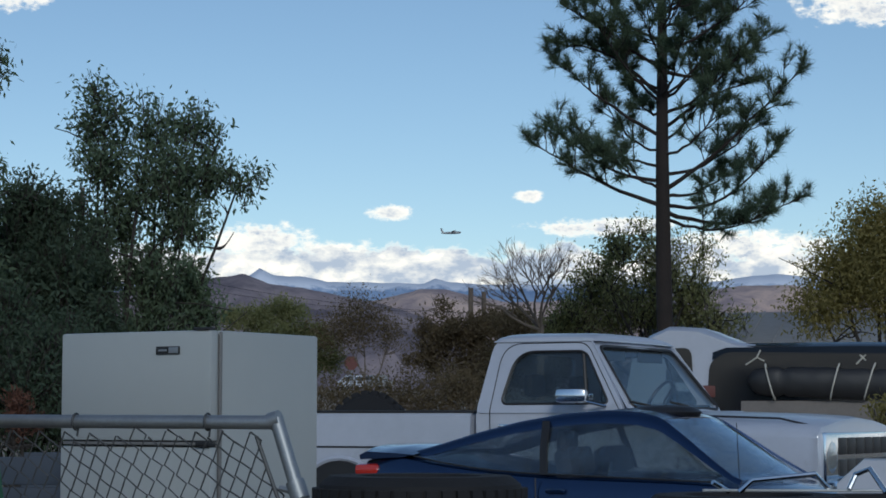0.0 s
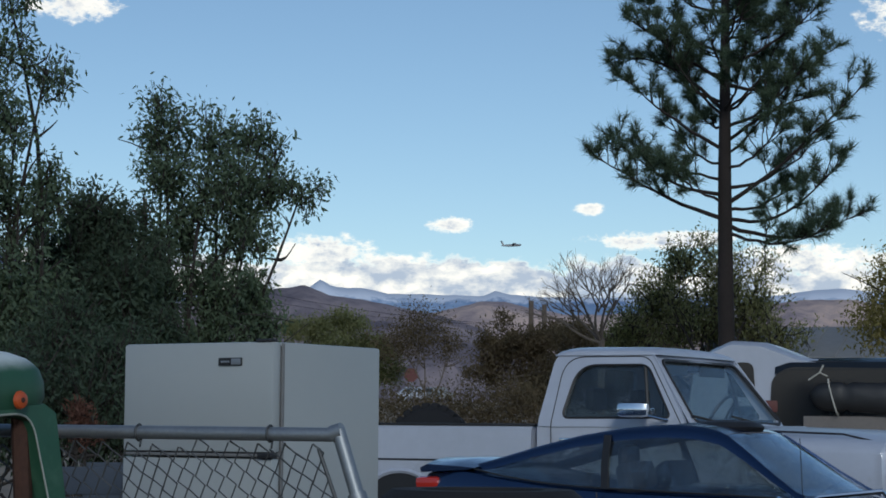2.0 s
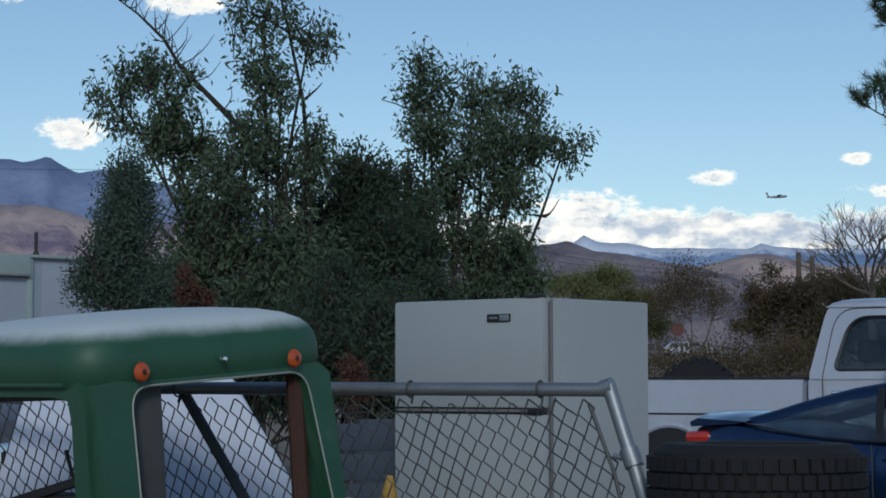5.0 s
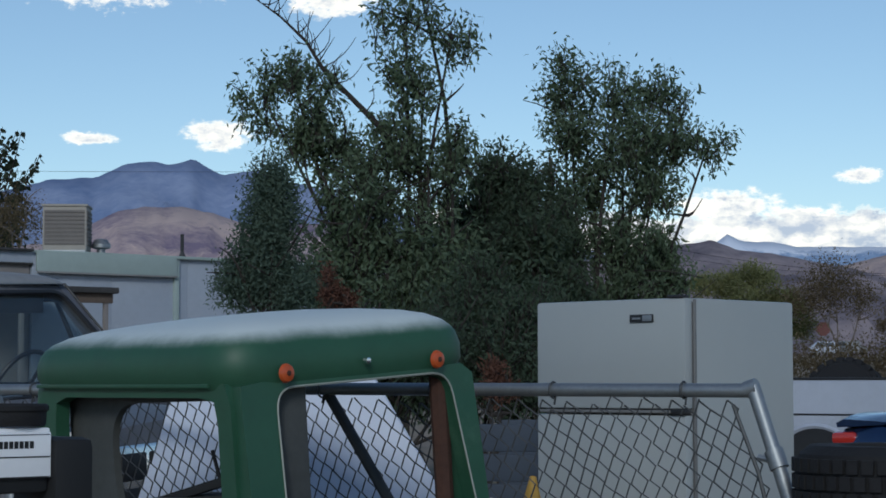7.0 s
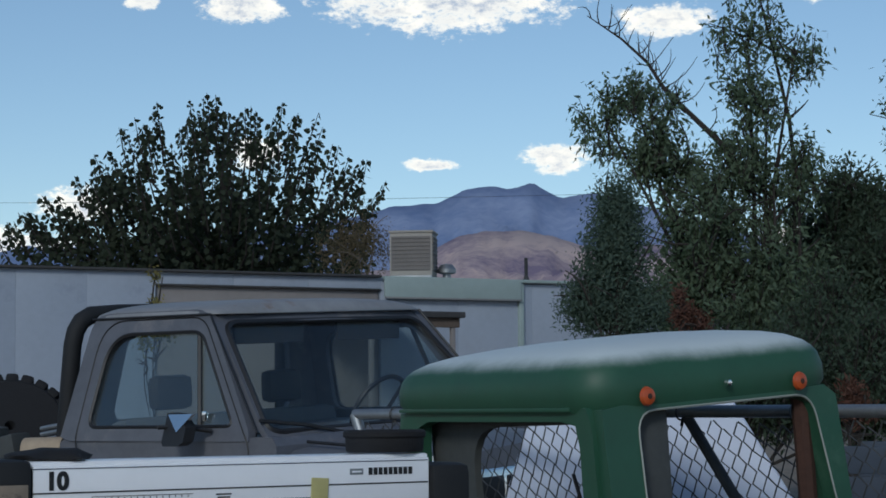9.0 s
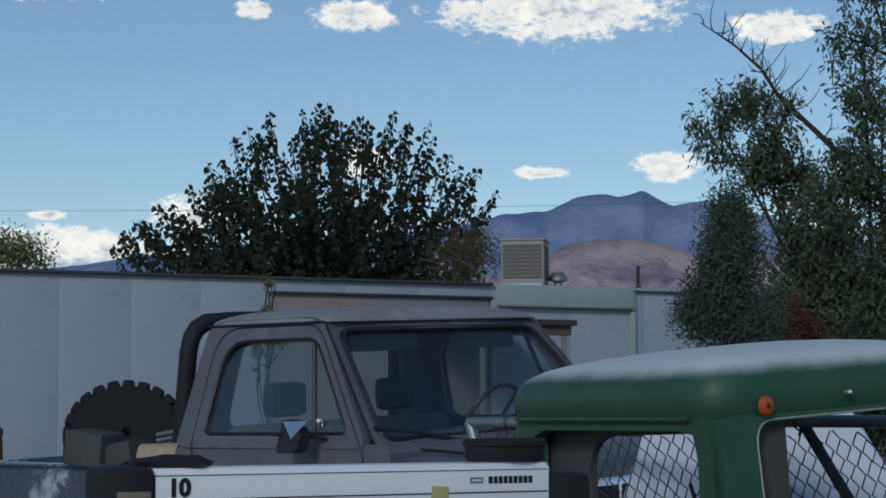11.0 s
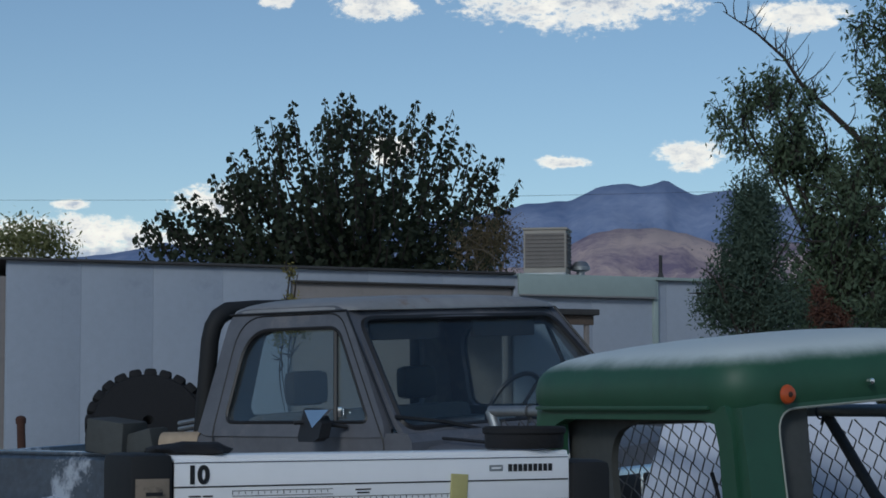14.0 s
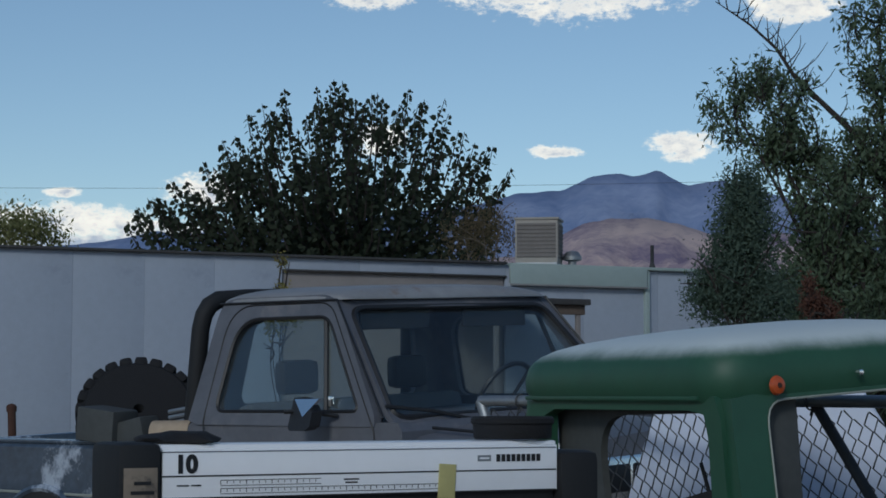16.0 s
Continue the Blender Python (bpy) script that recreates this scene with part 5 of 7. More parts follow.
            part("mirror_head", head([(0.955, -0.01), (0.97, -0.03), (1.07, -0.03), (1.1, -0.01), (1.1, 0.055), (1.02, 0.12), (0.955, 0.125)], 0.12, 0.19), M["black"], arm, "black wedge-shaped door mirror")
            part("mirror_glass", head([(0.965, 0.118), (1.045, 0.035), (1.13, 0.12)], 0.17, 0.194), M["chrome"], arm, "bright triangular mirror facet")
        else:
            part("mirror_head", boxed((0.9, s * (hw + 0.17), belt + 0.11), (0.25, 0.15, 0.115), 0.052, turn), M["chrome"], arm, "chrome door mirror")
    if has_bar:
        bm = bmesh.new()
        for x0 in (-0.1,):
            pts = []
            for s in (-1, 1):
                seq = [(x0 - 0.05, s * 0.82, 0.8 + lift), (x0 - 0.04, s * 0.82, rail + 0.1), (x0 + 0.01, s * 0.79, roof - 0.2), (x0 + 0.02, s * 0.775, roof - 0.13), (x0 + 0.03, s * 0.745, roof - 0.08), (x0 + 0.04, s * 0.69, roof - 0.05), (x0 + 0.04, s * 0.5, roof - 0.042)]
                pts = pts + seq if s < 0 else pts + seq[::-1]
            part("roll_bar", tubed(pts, 0.048, 12), M["saw_black"], t, "black tubular roll bar")
    return t


pickup(pose(0.72, 16.8, 0, 0, 0, -28.5), "old white pickup truck with a long bed", M["truck_white"], M["truck_white"], M["truck_white"], 1.355, 1.965, M["steel"], rf=0.9, a=1.26, head=0.155, win=(0.2, 1.12, 0.88, 0.29, 0.93))
grey_truck_pose = pose(-5.62, 9.92, 0, 0, 0, -16.5) @ pose(0, 0, 0, 2.6, 0, 0)
pickup(grey_truck_pose, "weathered dark grey pickup truck with roll bar", M["truck_grey"], M["truck_roof"], M["truck_bed"], 1.225, 1.893, M["steel"], True, 0.14, 0.92, 0.36, head=0.16)


def coupe():
    """Low two-door car. Local x forward from the tail, y to its left."""
    t = thing("coupe_car", pose(-0.27, 14.6, 0, 0, 0, -31.5) @ Matrix.Diagonal((0.8, 0.8, 1.015, 1.0)), "dark metallic blue two-door coupe with rear spoiler", "car")
    hw = 0.86
    sects = [(0.0, 0.55, 0.95, 0.74), (0.1, 0.42, 1.02, 0.8), (0.45, 0.34, 1.04, 0.84), (0.95, 0.3, 1.0, 0.86), (2.0, 0.26, 0.93, 0.86), (3.0, 0.28, 0.93, 0.86), (3.45, 0.3, 0.9, 0.85), (4.1, 0.34, 0.78, 0.8), (4.45, 0.42, 0.66, 0.66)]
    loops = []
    for x, z0, z1, w in sects:
        loops.append([(x, -w * 0.94, z0), (x, -w, (z0 + z1) * 0.48), (x, -w * 0.985, z1 - 0.12), (x, -w * 0.93, z1 - 0.03), (x, -w * 0.75, z1), (x, 0, z1 + 0.025), (x, w * 0.75, z1), (x, w * 0.93, z1 - 0.03), (x, w * 0.985, z1 - 0.12), (x, w, (z0 + z1) * 0.48), (x, w * 0.94, z0)])
    part("body", loft(bmesh.new(), loops), M["coupe"], t, "", 50)
    # glasshouse: one arch from the tail over the roof down to the bonnet (length, height, half width)
    arch = [(0.45, 1.035, 0.71), (0.75, 1.095, 0.68), (1.1, 1.175, 0.645), (1.5, 1.25, 0.62), (1.9, 1.3, 0.605), (2.3, 1.322, 0.6), (2.58, 1.312, 0.6), (2.78, 1.275, 0.61), (3.0, 1.165, 0.65), (3.25, 1.03, 0.715), (3.52, 0.9, 0.79)]
    def at(x):
        xs = [p[0] for p in arch]
        return float(np.interp(x, xs, [p[1] for p in arch])), float(np.interp(x, xs, [p[2] for p in arch]))
    zr = 1.322
    roof = []
    for x in np.linspace(1.3, 2.8, 16):
        z, w = at(x)
        roof.append([(x, y * (w - 0.05), z + 0.018 * (1 - y * y) + 0.004) for y in np.linspace(-1, 1, 9)] + [(x, y * (w - 0.05), z - 0.02) for y in (1, 0, -1)])
    part("roof", loft(bmesh.new(), roof), M["coupe"], t, "", 50)
    part("sunroof", lathe(bmesh.new(), [(0.0, 0.045), (0.17, 0.04), (0.25, 0.028), (0.29, 0.0), (0.27, -0.03), (0.0, -0.03)], (2.55, 0.02, zr - 0.005), "z", 28), M["black"], t, "raised black sunroof dome", 60)
    belt = lambda x: float(np.interp(x, [0.6, 0.9, 1.3, 1.7, 3.6], [1.03, 0.985, 0.945, 0.925, 0.885]))
    for s in (-1, 1):
        band = []
        for x in np.linspace(0.42, 3.55, 44):
            z, w = at(x)
            f = min(1.0, max(0.35, (3.9 - x) / 1.2)) * (0.6 + 0.4 * min(1, x / 1.6))
            band.append([(x, s * (w + 0.03 * f), z - 0.075 * f), (x, s * (w + 0.022 * f), z - 0.04 * f), (x, s * (w - 0.004), z - 0.012 * f), (x, s * (w - 0.05 * f), z + 0.006), (x, s * (w - 0.06 * f), z - 0.02)])
        part("roof_pillar", loft(bmesh.new(), band), M["coupe"], t, "", 60)
        bm = bmesh.new()
        xs = np.linspace(0.62, 3.42, 36)
        rows = []
        for x in xs:
            z, w = at(x)
            lo = belt(x)
            hi = max(lo + 0.002, z - 0.055)
            out = 0.83
            rows.append([bm.verts.new((x, s * (out + (w + 0.015 - out) * k + 0.02 * math.sin(math.pi * k)), lo + (hi - lo) * k)) for k in (0, 0.33, 0.66, 1)])
        for p, q in zip(rows, rows[1:]):
            for k in range(3):
                bm.faces.new((p[k], p[k + 1], q[k + 1], q[k]))
        bmesh.ops.solidify(bm, geom=list(bm.faces), thickness=0.006)
        part("side_window", bm, M["glass_side"], t, "tinted side window with pale reflections", 60).visible_shadow = False
        part("door_post", loft(bmesh.new(), [[(x, s * (y + d), z) for x, d in ((1.83 - k, 0), (1.89 - k, 0), (1.89 - k, -0.02), (1.83 - k, -0.02))] for y, z, k in ((0.852, 0.92, 0.0), (0.775, 1.08, 0.04), (0.65, 1.26, 0.08))]), M["black"], t)
        part("belt_strip", tubed([(x, s * 0.842, belt(x) + 0.002) for x in np.linspace(0.62, 3.42, 20)], 0.006, 6), M["black"], t)
        part("door_seam", tubed([(1.8, s * 0.868, 0.9), (1.81, s * 0.872, 0.6), (1.85, s * 0.862, 0.35)], 0.006, 5), M["black"], t)
        part("door_handle", boxed((1.98, s * 0.866, 0.82), (0.17, 0.02, 0.035), 0.008), M["coupe"], t)
        part("tail_lamp", boxed((0.12, s * 0.66, 0.93), (0.24, 0.3, 0.085), 0.04), M["red_lens"], t, "red tail lamp")
        for x in (0.85, 3.65):
            wheel(t, x, s * 0.74, 0.31, 0.2, M["chrome"])
    ws = bmesh.new()
    grid = []
    for k in range(9):
        x = 2.78 + (3.5 - 2.78) * k / 8
        z, w = at(x)
        bow = 0.1 + 0.06 * k / 8
        grid.append([ws.verts.new((x + bow * (1 - y * y), y * (w - 0.03), z - 0.008 + 0.01 * (1 - y * y))) for y in np.linspace(-1, 1, 9)])
    for p, q in zip(grid, grid[1:]):
        for k in range(8):
            ws.faces.new((p[k], p[k + 1], q[k + 1], q[k]))
    bmesh.ops.solidify(ws, geom=list(ws.faces), thickness=0.006)
    part("windscreen", ws, M["glass_sky"], t, "raked windscreen with a blue sky sheen", 60).visible_shadow = False
    bm = bmesh.new()
    grid = []
    for k in range(7):
        x = 0.5 + 0.82 * k / 6
        z, w = at(x)
        grid.append([bm.verts.new((x, y * (w - 0.04), z - 0.004 + 0.015 * (1 - y * y))) for y in np.linspace(-1, 1, 7)])
    for p, q in zip(grid, grid[1:]):
        for k in range(6):
            bm.faces.new((p[k], p[k + 1], q[k + 1], q[k]))
    bmesh.ops.solidify(bm, geom=list(bm.faces), thickness=0.006)
    part("rear_window", bm, M["glass_dark"], t, "", 60).visible_shadow = False
    spoiler = []
    for y in np.linspace(-0.8, 0.8, 17):
        k = 1 - abs(y / 0.8) ** 4
        spoiler.append([(0.0 + 0.05 * (1 - k), y, 1.03 + 0.03 * k), (0.12, y, 1.055 + 0.05 * k), (0.42, y, 1.045 + 0.055 * k), (0.6, y, 1.035 + 0.03 * k), (0.5, y, 1.02), (0.06, y, 1.0)])
    part("spoiler", loft(bmesh.new(), spoiler), M["coupe"], t, "", 60)
    part("wiper", tubed([(3.5, -0.3, 0.93), (3.45, 0.1, 0.965), (3.42, 0.4, 0.975)], 0.009, 5), M["black"], t)
    part("aerial", tubed([(3.5, -0.7, 0.9), (3.48, -0.7, 1.25)], 0.0035, 5), M["black"], t)
    seats = part("seat", boxed((1.95, -0.35, 0.8), (0.16, 0.46, 0.6), 0.06, Matrix.Rotation(-0.3, 3, "Y")), M["seat"], t)
    part("headrest", boxed((1.82, -0.35, 1.12), (0.1, 0.26, 0.16), 0.05), M["seat"], seats)
    part("seat", boxed((1.95, 0.35, 0.8), (0.16, 0.46, 0.6), 0.06, Matrix.Rotation(-0.3, 3, "Y")), M["seat"], t)
    part("dashboard", boxed((3.1, 0, 0.85), (0.4, 1.4, 0.14), 0.05), M["seat"], t)


coupe()


def high_roof_wagon():
    """White wagon with a raised roof cap and dark glass, side on."""
    t = thing("wagon_car", pose(2.2, 23.2, 0, 0, 0, -16.0), "white wagon with raised roof cap and dark windows", "van")
    L = 4.9
    prof = [(0.0, 0.5), (0.0, 1.25), (0.12, 1.95), (0.3, 2.2), (0.52, 2.3), (0.85, 2.28), (1.25, 2.12), (1.6, 2.08), (4.4, 2.02), (4.75, 1.9), (L, 1.3), (L, 0.5)]
    bm = bmesh.new()
    loft(bm, [[(x, y, z if z < 1.3 else 1.3 + (z - 1.3) * k) for x, z in prof] for y, k in ((-0.95, 0.94), (-0.85, 0.985), (-0.5, 1.0), (0.5, 1.0), (0.85, 0.985), (0.95, 0.94))])
    part("body", bm, M["truck_white"], t, "", 40)
    side = lambda u, v, d: (u, -0.955 - d, v)
    w1 = rounded([(0.48, 1.68), (0.79, 1.68), (0.77, 2.05), (0.54, 2.05)], 0.09)
    part("small_window", pane(bmesh.new(), w1, side, 0.002, 0.01), M["black_glass"], t, "small round-cornered dark window")
    w2 = rounded([(0.92, 1.15), (4.5, 1.15), (4.35, 1.955), (1.15, 2.0), (0.97, 1.9)], [0.05, 0.05, 0.1, 0.08, 0.1])
    part("side_window", pane(bmesh.new(), w2, side, 0.002, 0.012), M["black_glass"], t, "long dark tinted side window")
    part("window_backing", pane(bmesh.new(), w2, side, -0.003, 0.003), M["black"], t)
    part("window_backing", pane(bmesh.new(), w1, side, -0.003, 0.003), M["black"], t)
    part("roof_rail", tubed([(1.3, -0.92, 2.04), (2.8, -0.92, 2.025), (4.5, -0.92, 1.975)], 0.03, 8), M["black"], t)
    part("tail_lamp", boxed((0.92, -0.965, 1.58), (0.22, 0.03, 0.13), 0.02), M["sign_red"], t, "red side lamp")
    # dark rolled tarpaulin lashed along the side with pale cords
    rng = np.random.default_rng(41)
    loops = []
    for k in range(33):
        u = k / 32
        r = 0.165 * (1 - abs(2 * u - 1) ** 8) ** 0.5 if 0 < k < 32 else 0.02
        if k in (7, 24):
            r *= 0.82
        loops.append([(1.38 + 1.75 * u, -1.02 + 0.5 * r * math.cos(q) * (1 + 0.12 * rng.normal() * 0.5), 1.69 - 0.05 * u + r * math.sin(q) * (1 + 0.1 * noise.noise(Vector((u * 9, q, 0))))) for q in (2 * math.pi * j / 14 for j in range(14))])
    roll = part("tarpaulin_roll", loft(bmesh.new(), loops), M["black"], t, "dark rolled tarpaulin lashed to the side", 60)
    for x, lean in ((1.62, -0.05), (2.3, 0.05), (2.66, 0.06)):
        ring = [(x + lean * math.sin(q), -1.02 + 0.105 * math.cos(q), 1.68 + 0.19 * math.sin(q)) for q in (2 * math.pi * j / 20 for j in range(21))]
        part("cord", tubed(ring, 0.009, 5), M["rope"], roll)
    for pts in ([(1.36, 1.86), (1.48, 1.94), (1.56, 1.9)], [(1.48, 1.94), (1.52, 2.02)], [(2.52, 1.86), (2.62, 1.96)], [(2.56, 1.96), (2.62, 1.9)]):
        part("cord", tubed([(x, -1.0, z) for x, z in pts], 0.009, 5), M["rope"], roll)
    part("roof_cover", loft(bmesh.new(), [[(x, y, z + d) for y, d in ((-0.97, -0.1), (-0.95, -0.02), (-0.8, 0.03), (0.8, 0.03), (0.95, -0.02), (0.97, -0.1))] for x, z in ((1.0, 2.02), (1.15, 2.07), (2.5, 2.075), (4.4, 2.04))]), M["black_glass"], t, "glossy black roof cover", 40)
    part("lower_panel", boxed((2.9, -0.962, 1.36), (3.2, 0.02, 0.24), 0.008), M["louvre"], t, "dull beige lower body panel")
    for x in (0.9, 4.0):
        for s in (-1, 1):
            wheel(t, x, s * 0.82, 0.34, 0.22, M["steel"])
    part("sill", boxed((L / 2, -0.955, 0.55), (L - 0.3, 0.04, 0.12), 0.015), M["black"], t)


high_roof_wagon()


def far_car(x, y, rz, paint, label):
    t = thing("distant_car", pose(x, y, 4.2, 0, 0, rz), label, "car", "cars in the distance")
    prof = [(0, 0.4), (0, 0.95), (0.3, 1.05), (0.9, 1.6), (2.5, 1.62), (3.0, 1.1), (4.1, 0.95), (4.2, 0.4)]
    bm = loft(bmesh.new(), [[(px, yy, 1.0 + (pz - 1.0) * k if pz > 1 else pz) for px, pz in prof] for yy, k in ((-0.85, 0.85), (-0.7, 1), (0.7, 1), (0.85, 0.85))])
    part("body", bm, paint, t)
    for u in (0.85, 1.75):
        part("window", boxed((u + 0.4, -0.85, 1.28), (0.75, 0.06, 0.36), 0.02), M["glass_dark"], t)
    for wx in (0.8, 3.3):
        for s in (-1, 1):
            wheel(t, wx, s * 0.75, 0.33, 0.2, M["steel"])


far_car(-11.3, 219.5, 8, M["truck_white"], "white car parked far off among the scrub")
far_car(-8.0, 220.5, -60, M["roof_grey"], "pale van parked far off among the scrub")


def airplane():
    t = thing("airplane", pose(8, 2000, 182, 0, 3, 188), "small grey propeller transport plane flying low", "airplane")
    L = 20.0
    prof = [(0.02, 0), (0.7, 0.5), (1.15, 2), (1.25, 5), (1.25, 12), (0.9, 16), (0.35, 20), (0.02, 20.3)]
    part("fuselage", lathe(bmesh.new(), [(r, h - 10) for r, h in prof], (0, 0, 0), "x", 18), M["steel"], t)
    part("wing", boxed((-1.5, 0, 1.1), (2.6, 24, 0.3), 0.12), M["steel"], t)
    part("tail_fin", loft(bmesh.new(), [[(6.8, y, 0.6), (9.4, y, 0.8), (10.6, y, 4.6), (9.2, y, 4.6)] for y in (-0.15, 0.15)]), M["steel"], t)
    part("tailplane", boxed((9.7, 0, 4.4), (1.5, 7.5, 0.16), 0.06), M["steel"], t)
    for y in (-4, 4):
        part("engine", lathe(bmesh.new(), [(0, -1.8), (0.45, -1.6), (0.55, -0.5), (0.45, 1.2), (0, 1.8)], (-2.6, y, 0.9), "x", 14), M["steel"], t)


airplane()

# ---------------------------------------------------------------- yard things
def refrigerator():
    """Top-freezer refrigerator. Local origin at the near bottom corner; x along the front, y along the side."""
    W, D, H = 0.82, 0.78, 1.665
    m = pose(-0.965, 8.555, 0, 0, 0, 180 - 31)
    t = thing("refrigerator", m, "tall almond-white refrigerator with top freezer, standing outdoors", "refrigerator")
    # after the turn: local x runs along the front to the left, local -y runs back along the side
    part("cabinet", boxed((W / 2, -D / 2 - 0.035, H / 2), (W, D - 0.07, H), 0.012), M["appliance"], t)
    part("gasket", boxed((W / 2, -0.055, H / 2), (W - 0.02, 0.02, H - 0.03), 0.003), M["gasket"], t, "grey door gasket")
    f = part("freezer_door", boxed((W / 2, -0.02, H - 0.232), (W, 0.055, 0.464), 0.014), M["appliance"], t)
    d = part("fridge_door", boxed((W / 2, -0.02, (H - 0.486) / 2 + 0.03), (W, 0.055, H - 0.55), 0.014), M["appliance"], t)
    b = part("badge", boxed((0.225, 0.012, H - 0.082), (0.125, 0.008, 0.034), 0.003), M["black"], f, "small black and silver badge")
    part("badge_plate", boxed((0.192, 0.0165, H - 0.082), (0.05, 0.003, 0.026), 0.001), M["steel"], b)
    part("badge_bar", boxed((0.25, 0.0165, H - 0.082), (0.045, 0.002, 0.008), 0.0005), M["steel"], b)
    part("gap_trim", boxed((W / 2 + 0.01, 0.0, H - 0.475), (W - 0.07, 0.035, 0.013), 0.004), M["gasket"], t, "dark trim strip in the gap between the doors")
    part("hinge", boxed((0.05, -0.012, H + 0.006), (0.08, 0.05, 0.012), 0.004), M["black"], t)
    part("hinge", boxed((0.03, 0.0, H - 0.475), (0.07, 0.05, 0.022), 0.004), M["black"], t)
    part("corner_strip", boxed((-0.004, -0.056, H / 2), (0.008, 0.014, H - 0.01), 0.002), M["gasket"], t)
    part("plinth", boxed((W / 2, -D / 2, 0.02), (W - 0.05, D - 0.1, 0.05), 0.004), M["black"], t)


refrigerator()

# green cab: local x along the front (to its far end), y back along the side
CAB = pose(-2.085, 6.285, 0, 0, 0, 55) @ pose(0, 0, 0, 0, -4.3, 0) @ Matrix.Diagonal((0.93, 0.89, 1.0, 1.0))


def green_cab():
    t = thing("vehicle_cab", CAB, "green fibreglass vehicle cab without doors or glass", "vehicle cab")
    W, L = 1.095, 1.34
    zt, zh = 1.49, 1.31          # crown and header heights
    # roof shell: rounded rectangle shrinking upwards
    def rim(inset, z, crown=0.0):
        pts = rounded([(-0.03 + inset, -0.03 + inset), (W + 0.03 - inset, -0.03 + inset), (W + 0.03 - inset, L + 0.03 - inset), (-0.03 + inset, L + 0.03 - inset)], 0.2 - inset * 0.3, 6)
        return [(p.x, p.y * (1 + 0.025 * p.y / L), z + crown * (1 - ((p.x - W / 2) / (W / 2)) ** 2) - 0.03 * max(0.0, p.y / L) ** 1.4 * max(0.0, (z - zh) / 0.2)) for p in pts]
    bm = bmesh.new()
    loft(bm, [rim(0.02, zh - 0.02), rim(0.0, zh + 0.02), rim(0.0, zh + 0.07), rim(0.012, zh + 0.115), rim(0.03, zh + 0.14)], True, False)
    loft(bm, [rim(0.03, zh + 0.14), rim(0.06, zh + 0.1), rim(0.05, zh + 0.03), rim(0.02, zh - 0.02)], True, False)
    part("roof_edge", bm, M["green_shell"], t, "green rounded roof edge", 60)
    bm = bmesh.new()
    loft(bm, [rim(0.028, zh + 0.137), rim(0.05, zh + 0.158), rim(0.1, zh + 0.182), rim(0.17, zh + 0.197, 0.004), rim(0.3, zh + 0.208, 0.008), rim(0.45, zh + 0.214, 0.01)], True, True)
    part("roof_skin", bm, M["green_shell"], t, "chalky roof top with the sky's sheen painted in", 60)
    # front panel with windscreen opening, leaning back
    def front(u, v, d):
        return (u, -0.015 + d - 0.12 * (1 - min(1, max(0, (v - 0.35) / 0.95))), v)
    fo = rounded([(0.0, 0.3), (W + 0.005, 0.3), (W + 0.0, zh + 0.0), (0.02, zh + 0.0)], 0.03)
    fi = rounded([(0.15, 0.72), (W - 0.05, 0.72), (W - 0.12, zh - 0.025), (0.17, zh - 0.025)], 0.08)
    part("front_panel", framed(bmesh.new(), fo, fi, front, 0.07), M["green"], t)
    part("opening_trim", strip_along(bmesh.new(), fi, front, 0.004, -0.002), M["trim"], t, "pale edging round the windscreen opening")
    # near side with door opening
    def near(u, v, d):
        return (0.0 + d, u, v)
    so = rounded([(-0.01, 0.25), (L, 0.25), (L - 0.02, zh - 0.0), (0.02, zh - 0.0)], 0.03)
    si = rounded([(0.1, 0.35), (L - 0.1, 0.35), (L - 0.14, zh - 0.045), (0.1, zh - 0.045)], 0.06)
    part("side_panel", framed(bmesh.new(), so, si, near, 0.06), M["green"], t)
    def far(u, v, d):
        return (W - d, u, v)
    part("side_panel", framed(bmesh.new(), so, si, far, 0.06), M["green"], t)
    # inner liner with a rounded window, set inside the door opening
    lo = rounded([(0.1, 0.3), (L - 0.06, 0.3), (L - 0.08, zh - 0.0), (0.1, zh - 0.0)], 0.03)
    li = rounded([(0.2, 0.84), (L - 0.4, 0.84), (L - 0.36, zh - 0.075), (0.18, zh - 0.06)], [0.1, 0.1, 0.2, 0.03])
    part("inner_panel", framed(bmesh.new(), lo, li, lambda u, v, d: (0.1 + d, u, v), 0.03), M["grey_liner"], t, "grey inner panel with a rounded opening")
    # rear wall, open in the middle
    ro = rounded([(0.0, 0.25), (W, 0.25), (W, zh - 0.0), (0.0, zh - 0.0)], 0.05)
    ri = rounded([(0.1, 0.6), (W - 0.1, 0.6), (W - 0.1, zh - 0.04), (0.1, zh - 0.04)], 0.1)
    part("rear_panel", framed(bmesh.new(), ro, ri, lambda u, v, d: (u, L - d, v), 0.04), M["green"], t)
    part("door_header", boxed((-0.012, L / 2 + 0.04, zh - 0.005), (0.02, L - 0.16, 0.014), 0.004), M["green"], t)
    part("inner_pillar", boxed((0.26, 0.06, 1.0), (0.17, 0.05, 0.66), 0.015), M["grey_liner"], t)
    part("rusty_pillar", tubed([(W - 0.115, 0.05, 0.3), (W - 0.115, 0.05, zh)], 0.035, 8), M["rust"], t, "rusty inner post")
    for x in (0.2, 0.9):
        bm = lathe(bmesh.new(), [(0.0, 0.018), (0.016, 0.017), (0.027, 0.012), (0.032, 0.0), (0.0, 0.0)], (0, 0, 0), "z", 18)
        for v in bm.verts:
            v.co = Vector((v.co.x + x, -0.045 - v.co.z, v.co.y + zh + 0.022))
        lamp = part("marker_lamp", bm, M["orange_lens"], t, "round orange marker lamp")
